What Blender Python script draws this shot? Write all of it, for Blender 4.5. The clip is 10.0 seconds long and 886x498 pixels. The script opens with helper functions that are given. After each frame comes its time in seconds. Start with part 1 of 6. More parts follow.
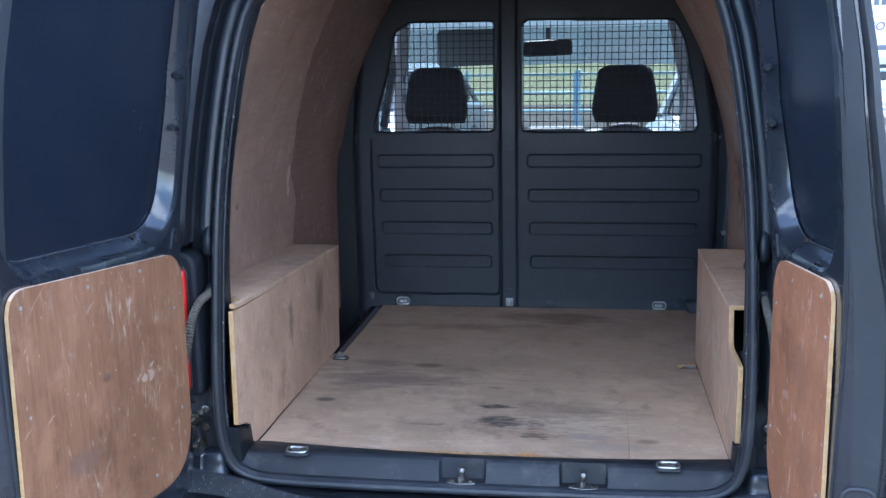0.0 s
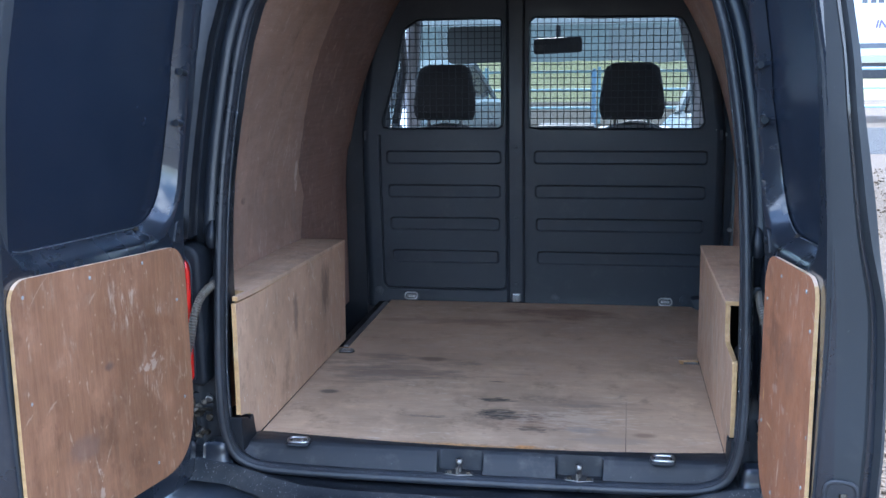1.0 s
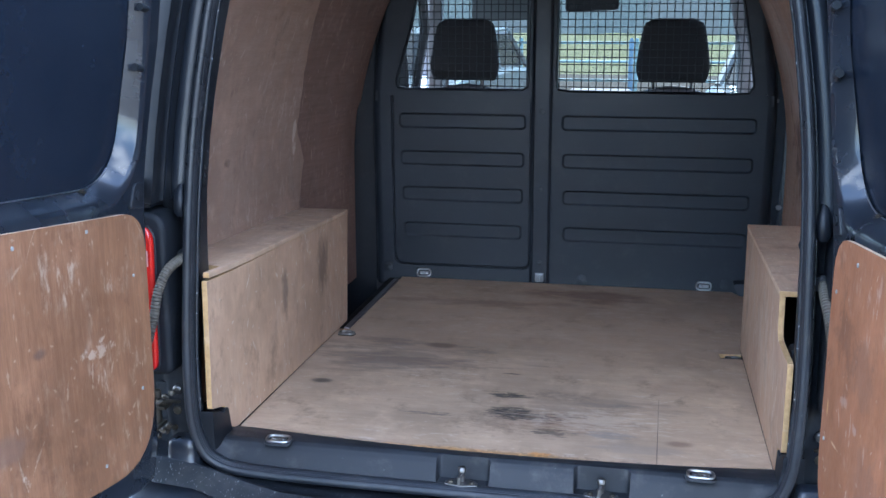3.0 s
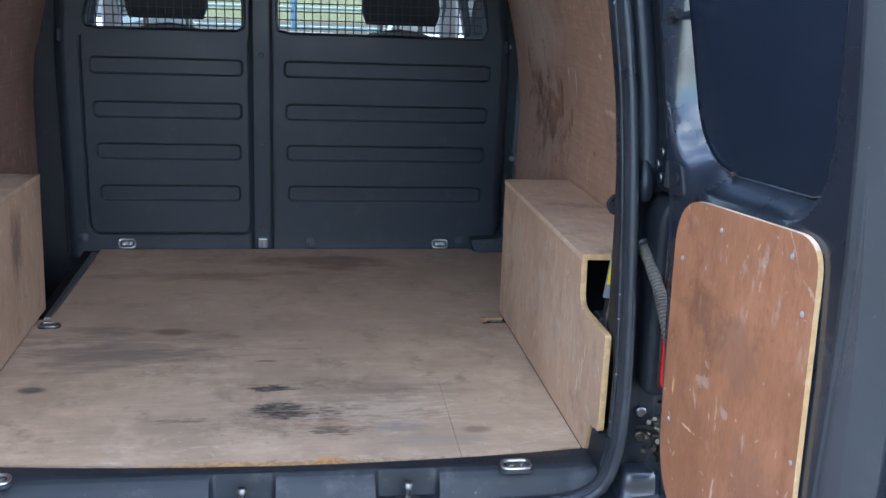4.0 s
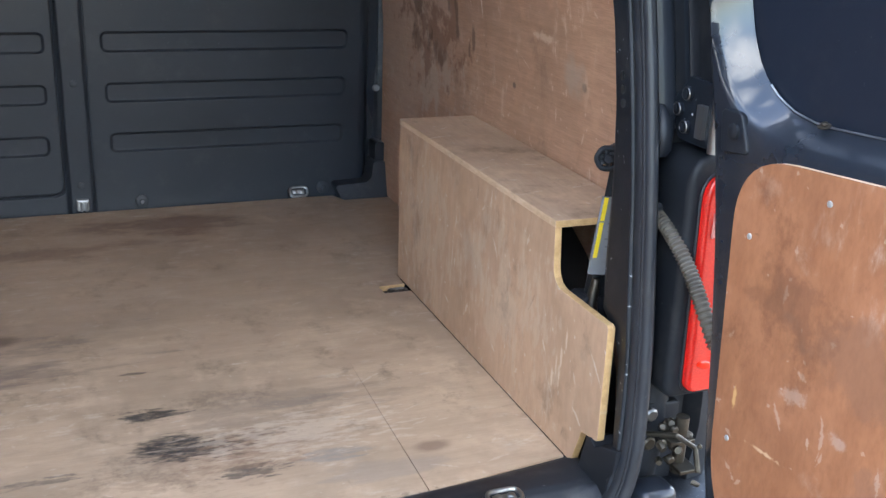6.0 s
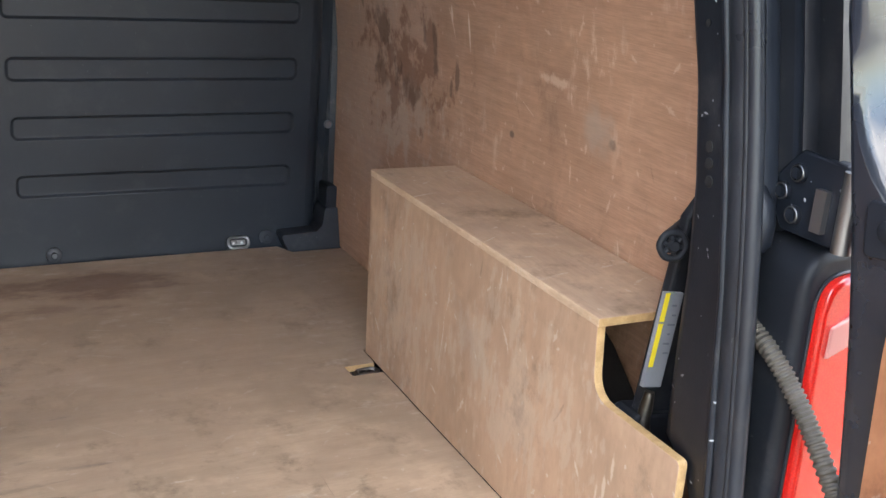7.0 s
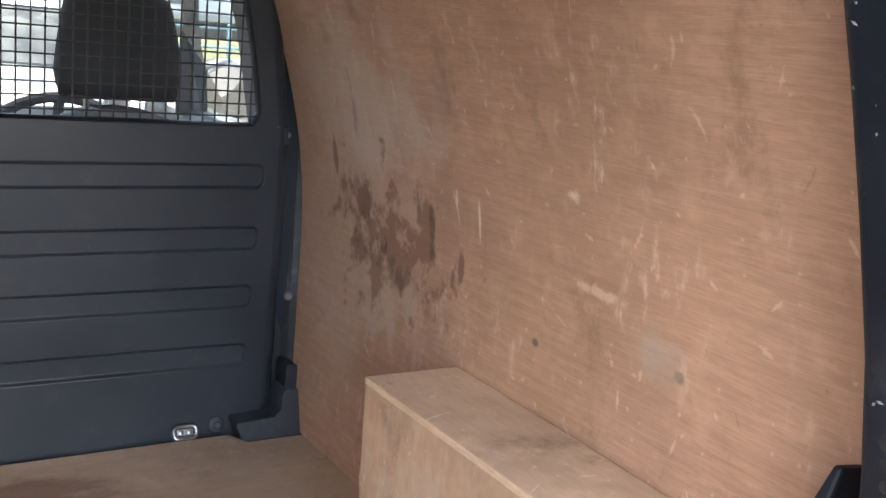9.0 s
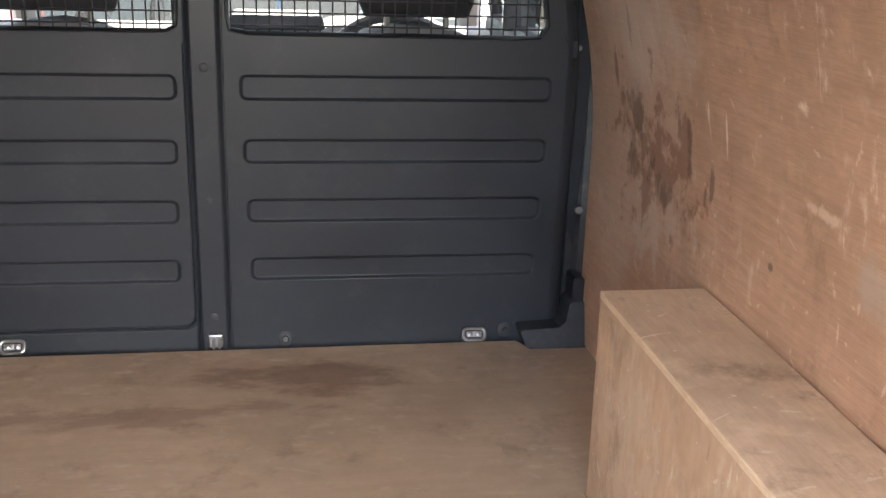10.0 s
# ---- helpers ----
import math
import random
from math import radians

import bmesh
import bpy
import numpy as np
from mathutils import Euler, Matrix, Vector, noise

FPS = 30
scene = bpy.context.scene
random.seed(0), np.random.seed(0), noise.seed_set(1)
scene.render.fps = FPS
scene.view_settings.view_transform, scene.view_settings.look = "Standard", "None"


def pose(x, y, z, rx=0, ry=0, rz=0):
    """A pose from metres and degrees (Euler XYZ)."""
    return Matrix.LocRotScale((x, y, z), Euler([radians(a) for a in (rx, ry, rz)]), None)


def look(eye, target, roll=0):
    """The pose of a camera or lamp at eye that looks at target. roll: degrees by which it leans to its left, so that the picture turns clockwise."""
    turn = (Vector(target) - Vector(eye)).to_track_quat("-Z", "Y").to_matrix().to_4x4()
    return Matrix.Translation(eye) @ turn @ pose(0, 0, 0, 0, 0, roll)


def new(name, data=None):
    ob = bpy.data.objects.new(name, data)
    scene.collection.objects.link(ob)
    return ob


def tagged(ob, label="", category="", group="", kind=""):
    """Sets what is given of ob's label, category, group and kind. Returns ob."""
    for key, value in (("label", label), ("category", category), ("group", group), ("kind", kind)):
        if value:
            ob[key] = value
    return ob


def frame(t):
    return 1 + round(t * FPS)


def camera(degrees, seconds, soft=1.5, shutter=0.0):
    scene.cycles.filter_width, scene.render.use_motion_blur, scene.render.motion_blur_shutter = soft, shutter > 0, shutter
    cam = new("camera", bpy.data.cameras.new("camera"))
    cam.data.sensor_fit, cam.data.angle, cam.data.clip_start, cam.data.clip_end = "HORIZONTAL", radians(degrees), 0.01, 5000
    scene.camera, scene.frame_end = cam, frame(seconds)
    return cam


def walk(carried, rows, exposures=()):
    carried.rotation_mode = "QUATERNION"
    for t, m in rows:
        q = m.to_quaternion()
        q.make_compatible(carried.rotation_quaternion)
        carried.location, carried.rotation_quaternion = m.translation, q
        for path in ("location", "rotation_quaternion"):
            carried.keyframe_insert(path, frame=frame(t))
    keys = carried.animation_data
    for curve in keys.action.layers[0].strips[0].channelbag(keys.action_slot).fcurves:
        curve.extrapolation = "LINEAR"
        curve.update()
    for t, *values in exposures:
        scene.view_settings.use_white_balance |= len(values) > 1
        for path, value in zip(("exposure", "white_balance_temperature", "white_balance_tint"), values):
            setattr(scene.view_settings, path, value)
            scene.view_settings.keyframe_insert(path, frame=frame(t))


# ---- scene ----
cam = camera(47.1, 10.0)
PATH = [
    (0, (0.241, -2.028, 1.54), (-0.042, -0.082, 1.171), -0.9),
    (0.5, (0.27, -2.055, 1.543), (-0.02, -0.11, 1.175), -0.8),
    (1, (0.298, -2.056, 1.54), (-0.026, -0.118, 1.166), -0.8),
    (1.5, (0.351, -2.028, 1.523), (-0.051, -0.106, 1.142), -0.9),
    (2, (0.39, -1.972, 1.498), (-0.125, -0.08, 1.107), -1.2),
    (2.2, (0.388, -1.917, 1.49), (-0.152, -0.031, 1.098), -1.3),
    (3.3, (0.238, -1.609, 1.466), (0.051, 0.332, 1.02), 0.8),
    (3.5, (0.196, -1.533, 1.455), (0.183, 0.413, 0.995), 1.2),
    (4, (0.041, -1.384, 1.439), (0.331, 0.527, 0.927), 2.2),
    (4.2, (-0.035, -1.314, 1.435), (0.44, 0.554, 0.9), 1.5),
    (4.5, (-0.14, -1.248, 1.435), (0.527, 0.535, 0.821), 2.0),
    (5, (-0.197, -1.181, 1.432), (0.524, 0.573, 0.798), 2.4),
    (5.5, (-0.162, -1.055, 1.42), (0.561, 0.693, 0.769), 2.2),
    (6, (-0.119, -0.887, 1.408), (0.583, 0.865, 0.746), 2.3),
    (6.2, (-0.121, -0.789, 1.401), (0.586, 0.962, 0.744), 2.5),
    (7.3, (-0.088, -0.46, 1.391), (0.806, 1.218, 0.771), 4.3),
    (7.5, (-0.059, -0.422, 1.377), (0.82, 1.263, 0.754), 4.6),
    (8, (-0.096, -0.303, 1.375), (0.828, 1.353, 0.738), 5.3),
    (8.3, (-0.146, -0.237, 1.41), (0.893, 1.367, 0.82), 5.9),
    (8.5, (-0.151, -0.203, 1.433), (0.918, 1.41, 0.926), 5.7),
    (9, (-0.144, -0.194, 1.481), (0.908, 1.456, 1.067), 5.4),
    (9.5, (-0.032, -0.224, 1.501), (0.767, 1.553, 1.049), 3.1),
    (9.7, (0.01, -0.26, 1.503), (0.563, 1.592, 0.981), 1.8),
    (10, (0.099, -0.293, 1.487), (0.402, 1.586, 0.872), 1.9),
]
walk(cam, [(t, look(eye, target, roll)) for t, eye, target, roll in PATH],
     exposures=[(0.0, 2.54, 5150, 9), (0.5, 2.45, 5150, 9), (2.0, 2.54, 5250, 9), (3.4, 2.69, 5320, 8), (4.6, 2.77, 5800, 7), (5.5, 2.96, 6050, 7), (6.2, 3.15, 6400, 9), (7.4, 3.43, 7100, 12), (8.4, 3.57, 7250, 13), (9.0, 3.76, 6800, 12), (9.5, 3.72, 6900, 13), (10.0, 3.66, 7500, 14)])

# world: clear sky with high thin cloud, sun ahead of the van
SUN_EL, SUN_AZ = 54.0, 0.0          # height, and degrees from straight ahead towards the right
w = bpy.data.worlds.new("sky")
scene.world = w
w.use_nodes = True
wn = w.node_tree
wn.nodes.clear()
sky = wn.nodes.new("ShaderNodeTexSky")
sky.sky_type, sky.sun_disc = "NISHITA", False
sky.sun_elevation, sky.sun_rotation = radians(SUN_EL), radians(SUN_AZ)
bg = wn.nodes.new("ShaderNodeBackground")
bg.inputs["Strength"].default_value = 0.15
wo = wn.nodes.new("ShaderNodeOutputWorld")
tc = wn.nodes.new("ShaderNodeTexCoord")
cl = wn.nodes.new("ShaderNodeTexNoise")
cl.inputs["Scale"].default_value, cl.inputs["Detail"].default_value, cl.inputs["Roughness"].default_value = 2.6, 8.0, 0.58
wn.links.new(tc.outputs["Generated"], cl.inputs["Vector"])
ramp = wn.nodes.new("ShaderNodeMapRange")
ramp.interpolation_type = "SMOOTHSTEP"
ramp.inputs["From Min"].default_value, ramp.inputs["From Max"].default_value = 0.44, 0.66
wn.links.new(cl.outputs["Fac"], ramp.inputs["Value"])
cm = wn.nodes.new("ShaderNodeMix")
cm.data_type = "RGBA"
cm.inputs[7].default_value = (9.0, 9.1, 9.4, 1)
wn.links.new(ramp.outputs[0], cm.inputs[0])
wn.links.new(sky.outputs[0], cm.inputs[6])
wn.links.new(cm.outputs[2], bg.inputs["Color"])
wn.links.new(bg.outputs[0], wo.inputs["Surface"])
sun_way = Vector((math.sin(radians(SUN_AZ)) * math.cos(radians(SUN_EL)),
                  math.cos(radians(SUN_AZ)) * math.cos(radians(SUN_EL)), math.sin(radians(SUN_EL))))
sun = new("sun", bpy.data.lights.new("sun", "SUN"))
sun.data.energy, sun.data.angle, sun.data.color = 2.2, radians(0.6), (1.0, 0.96, 0.9)
sun.matrix_world = look(sun_way * 30, (0, 0, 0))

# ---------------------------------------------------------------- materials


def node(nt, kind, ins=None, operation="", interpolation_type=""):
    n = nt.nodes.new("ShaderNode" + kind)
    if operation:
        n.operation = operation
    if interpolation_type:
        n.interpolation_type = interpolation_type
    for k, v in (ins or {}).items():
        s = n.inputs[k]
        if isinstance(v, bpy.types.NodeSocket):
            nt.links.new(v, s)
        else:
            s.default_value = v
    return n


def material(name, rough=0.5, metal=0.0, color=(0.5, 0.5, 0.5)):
    m = bpy.data.materials.new(name)
    m.use_nodes = True
    b = m.node_tree.nodes["Principled BSDF"]
    b.inputs["Roughness"].default_value, b.inputs["Metallic"].default_value = rough, metal
    b.inputs["Base Color"].default_value = (*color, 1)
    return m, m.node_tree, b


def coords(nt, scale=(1, 1, 1), turn=(0, 0, 0), shift=(0, 0, 0)):
    g = node(nt, "NewGeometry")
    return node(nt, "Mapping", {"Vector": g.outputs["Position"], "Scale": scale, "Rotation": turn, "Location": shift}).outputs[0]


def fbm(nt, vec, scale, detail=4.0, rough=0.55):
    return node(nt, "TexNoise", {"Vector": vec, "Scale": scale, "Detail": detail, "Roughness": rough}).outputs["Fac"]


def span(nt, v, a, b, lo=0.0, hi=1.0):
    return node(nt, "MapRange", {"Value": v, "From Min": a, "From Max": b, "To Min": lo, "To Max": hi}, interpolation_type="SMOOTHSTEP").outputs[0]


def calc(nt, op, a, b=0.0):
    return node(nt, "Math", {0: a, 1: b}, operation=op).outputs[0]


def blend(nt, fac, a, b, how="MIX"):
    n = nt.nodes.new("ShaderNodeMix")
    n.data_type, n.blend_type = "RGBA", how
    for s, v in ((n.inputs[0], fac), (n.inputs[6], a), (n.inputs[7], b)):
        if isinstance(v, bpy.types.NodeSocket):
            nt.links.new(v, s)
        else:
            s.default_value = (*v, 1) if isinstance(v, tuple) and len(v) == 3 else v
    return n.outputs[2]


def bump(nt, b, height, strength=0.2, dist=0.002):
    n = node(nt, "Bump", {"Height": height, "Strength": strength, "Distance": dist})
    nt.links.new(n.outputs[0], b.inputs["Normal"])


def blob(nt, centre, radii, wob=0.5, freq=18.0, stretch=(1, 1, 1)):
    """A stain or toned patch with a ragged rim."""
    c = coords(nt)
    d = node(nt, "VectorMath", {0: c, 1: centre}, operation="SUBTRACT").outputs[0]
    d = node(nt, "VectorMath", {0: d, 1: tuple(1 / r for r in radii)}, operation="MULTIPLY").outputs[0]
    ln = node(nt, "VectorMath", {0: d}, operation="LENGTH").outputs["Value"]
    n = fbm(nt, coords(nt, stretch), freq, 5, 0.65)
    k = span(nt, calc(nt, "ADD", ln, calc(nt, "MULTIPLY", calc(nt, "SUBTRACT", n, 0.5), wob * 4)), 1.0, 0.50 if stretch[1] >= 7 else 0.35)
    if stretch[1] >= 7:
        # soaked unevenly along the fibres
        k = calc(nt, "MULTIPLY", k, span(nt, fbm(nt, coords(nt, (1.5, 4, 1), (0, 0, 0), (3, 1, 0)), 26.0, 8, 0.75), 0.32, 0.56, 0.35, 1.0))
    return k


def flat_uv(nt, plane, scale):
    """Two coordinates of the surface's own plane, for marks that lie in it."""
    g = node(nt, "NewGeometry")
    s = node(nt, "SeparateXYZ", {0: g.outputs["Position"]})
    x, y, z = s.outputs[0], s.outputs[1], s.outputs[2]
    u, v = (y, z) if plane == "x" else (x, y) if plane == "z" else (y, calc(nt, "ADD", z, x))
    return node(nt, "CombineXYZ", {0: calc(nt, "MULTIPLY", u, scale), 1: calc(nt, "MULTIPLY", v, scale)}).outputs[0]


def scratches(nt, plane, cells, length, width, keep, tilt, spread, seed):
    """Single knocks and scratches, each with its own place, length and slant."""
    uv = node(nt, "VectorMath", {0: flat_uv(nt, plane, cells), 1: (seed, seed * 1.7, 0)}, operation="ADD").outputs[0]
    vor = node(nt, "TexVoronoi", {"Vector": uv, "Scale": 1.0, "Randomness": 0.9})
    vor.voronoi_dimensions = "2D"
    rgb = node(nt, "SeparateColor", {0: vor.outputs["Color"]})
    d = node(nt, "VectorMath", {0: uv, 1: vor.outputs["Position"]}, operation="SUBTRACT").outputs[0]
    xy = node(nt, "SeparateXYZ", {0: d})
    ang = calc(nt, "ADD", calc(nt, "MULTIPLY", calc(nt, "SUBTRACT", rgb.outputs[0], 0.5), radians(spread)), radians(tilt))
    c, s = calc(nt, "COSINE", ang), calc(nt, "SINE", ang)
    u = calc(nt, "ADD", calc(nt, "MULTIPLY", xy.outputs[0], c), calc(nt, "MULTIPLY", xy.outputs[1], s))
    v = calc(nt, "SUBTRACT", calc(nt, "MULTIPLY", xy.outputs[1], c), calc(nt, "MULTIPLY", xy.outputs[0], s))
    v = calc(nt, "ADD", v, calc(nt, "MULTIPLY", calc(nt, "MULTIPLY", u, u), calc(nt, "SUBTRACT", rgb.outputs[1], 0.5)))
    ln = calc(nt, "MULTIPLY", calc(nt, "ADD", calc(nt, "MULTIPLY", rgb.outputs[1], rgb.outputs[1]), 0.15), length * cells)
    q = calc(nt, "ADD", calc(nt, "ABSOLUTE", calc(nt, "DIVIDE", u, ln)), calc(nt, "ABSOLUTE", calc(nt, "DIVIDE", v, width * cells)))
    rag = fbm(nt, coords(nt, (1, 1, 1), (0, 0, 0), (seed, 0, seed)), 160.0, 3, 0.6)
    q = calc(nt, "ADD", q, calc(nt, "MULTIPLY", calc(nt, "SUBTRACT", rag, 0.5), 2.2))
    return calc(nt, "MULTIPLY", span(nt, q, 1.0, 0.45), calc(nt, "GREATER_THAN", rgb.outputs[2], 1 - keep))


def plywood(name, pale, deep, grain=(2, 30, 2), turn=(0, 0, 0), marks=0.5, plane="x", blobs=(), mark_color=(0.62, 0.53, 0.43), dirt=0.35, rough=0.62, streak=1.0, tilt=80, fine=0.28, scuff=0.55):
    """Worn plywood: streaked grain, cloudy wear, pale knocks and scratches, blobs of stain, wear and tone."""
    m, nt, b = material(name, rough)
    gv = coords(nt, grain, turn)
    g1 = fbm(nt, gv, 3.0, 6, 0.65)
    g2 = fbm(nt, gv, 22.0, 3, 0.6)
    cloud = fbm(nt, coords(nt), 3.2, 4, 0.6)
    cloud2 = fbm(nt, coords(nt, (1, 1, 1), (0, 0, 0), (4, 7, 2)), 11.0, 5, 0.65)
    mid = tuple((p + q) / 2 for p, q in zip(pale, deep))
    col = blend(nt, span(nt, g1, 0.32, 0.68, 0.5 - 0.5 * streak, 0.5 + 0.5 * streak), deep, pale)
    col = blend(nt, span(nt, g2, 0.35, 0.7, 0.0, fine), col, tuple(c * 0.72 for c in deep))
    col = blend(nt, span(nt, cloud, 0.4, 0.75, 0.0, dirt), col, tuple(c * 0.62 for c in deep))
    col = blend(nt, span(nt, cloud2, 0.48, 0.76, 0.0, dirt * 0.8), col, tuple(min(1, c * 1.2) for c in pale))
    smear = fbm(nt, coords(nt, (1, 1, 1), (0, 0, 0), (1, 8, 5)), 26.0, 6, 0.7)
    col = blend(nt, span(nt, smear, 0.55, 0.75, 0.0, dirt * 0.6), col, tuple(c * 0.7 for c in mid))
    for k, (cells, length, width, keep, spread, amount) in enumerate(((7.0, 0.055, 0.0035, 0.35, 70, 1.0), (13.0, 0.028, 0.0045, 0.45, 120, 0.8), (26.0, 0.010, 0.0035, 0.35, 180, 0.75), (5.0, 0.075, 0.0016, 0.4, 110, 0.9))):
        s = scratches(nt, plane, cells, length, width, keep, tilt, spread, 3.1 * k + 1.3)
        col = blend(nt, calc(nt, "MULTIPLY", s, min(1.0, marks * amount)), col, mark_color)
    dk = scratches(nt, plane, 8.0, 0.03, 0.0025, 0.3, tilt + 60, 160, 21.7)
    col = blend(nt, calc(nt, "MULTIPLY", dk, 0.55 * marks), col, tuple(c * 0.35 for c in deep))
    rim = span(nt, fbm(nt, coords(nt, (1, 1, 1), (0, 0, 0), (2, 2, 8)), 9.5, 7, 0.72), 0.60, 0.72, 0.0, marks * 0.4)
    col = blend(nt, rim, col, mark_color)
    # scuffed patches in clusters, mostly along the way things slide, and blurred grime
    where = span(nt, fbm(nt, coords(nt, (1, 1, 1), (0, 0, 0), (9, 4, 6)), 4.5, 3, 0.6), 0.42, 0.66)
    rub = fbm(nt, coords(nt, (1, 1, 0.38) if plane != "z" else (0.4, 1, 1), (0, 0, 0), (6, 1, 3)), 42.0, 7, 0.68)
    col = blend(nt, calc(nt, "MULTIPLY", span(nt, rub, 0.52, 0.70), calc(nt, "MULTIPLY", where, min(1.0, scuff))), col, mark_color)
    grime = fbm(nt, coords(nt, (1, 1, 0.7), (0, 0, 0), (3, 9, 7)), 8.0, 9, 0.74)
    col = blend(nt, span(nt, grime, 0.53, 0.70, 0.0, min(1.0, dirt * 1.3)), col, tuple(c * 0.55 for c in deep))
    for centre, radii, colour, amount, wob, freq, stretch in blobs:
        k = calc(nt, "MULTIPLY", blob(nt, centre, radii, wob, freq, stretch), amount)
        col = blend(nt, k, col, colour)
    nt.links.new(col, b.inputs["Base Color"])
    nt.links.new(span(nt, cloud2, 0.3, 0.7, rough - 0.1, rough + 0.1), b.inputs["Roughness"])
    bump(nt, b, calc(nt, "ADD", g2, calc(nt, "MULTIPLY", cloud2, 0.6)), 0.22, 0.0015)
    return m


def painted(name, color, rough, coat=0.0, grit=0.15, dust=0.0, bumps=0.0, freq=900.0, spec=0.5, scuffs=0.0, plane="x", flecks=((22.0, 0.012, 0.0016, 0.30), (45.0, 0.005, 0.0016, 0.25))):
    m, nt, b = material(name, rough, 0.0, color)
    n = fbm(nt, coords(nt), 6.0, 5, 0.6)
    col = blend(nt, span(nt, n, 0.3, 0.75), tuple(c * (1 - grit) for c in color), tuple(c * (1 + grit) for c in color))
    if dust:
        d = calc(nt, "MULTIPLY", span(nt, fbm(nt, coords(nt, (1, 1, 1), (0, 0, 0), (5, 3, 1)), 14.0, 8, 0.7), 0.5, 0.75), dust)
        col = blend(nt, d, col, (0.23, 0.21, 0.19))
        speck = span(nt, fbm(nt, coords(nt), 120.0, 2, 0.5), 0.74, 0.78, 0.0, dust)
        col = blend(nt, speck, col, (0.5, 0.5, 0.48))
    if scuffs:
        # chips and short scratches through the skin
        for k, (cells, length, width, keep) in enumerate(flecks):
            col = blend(nt, calc(nt, "MULTIPLY", scratches(nt, plane, cells, length, width, keep, 70, 150, 5.3 * k + 2.1), scuffs), col, (0.42, 0.44, 0.46))
    nt.links.new(col, b.inputs["Base Color"])
    nt.links.new(span(nt, n, 0.3, 0.7, rough * 0.8, min(1, rough * 1.25)), b.inputs["Roughness"])
    b.inputs["Coat Weight"].default_value = coat
    b.inputs["Coat Roughness"].default_value = 0.07
    b.inputs["Specular IOR Level"].default_value = spec
    if bumps:
        bump(nt, b, fbm(nt, coords(nt), freq, 2, 0.5), bumps, 0.0006)
    return m


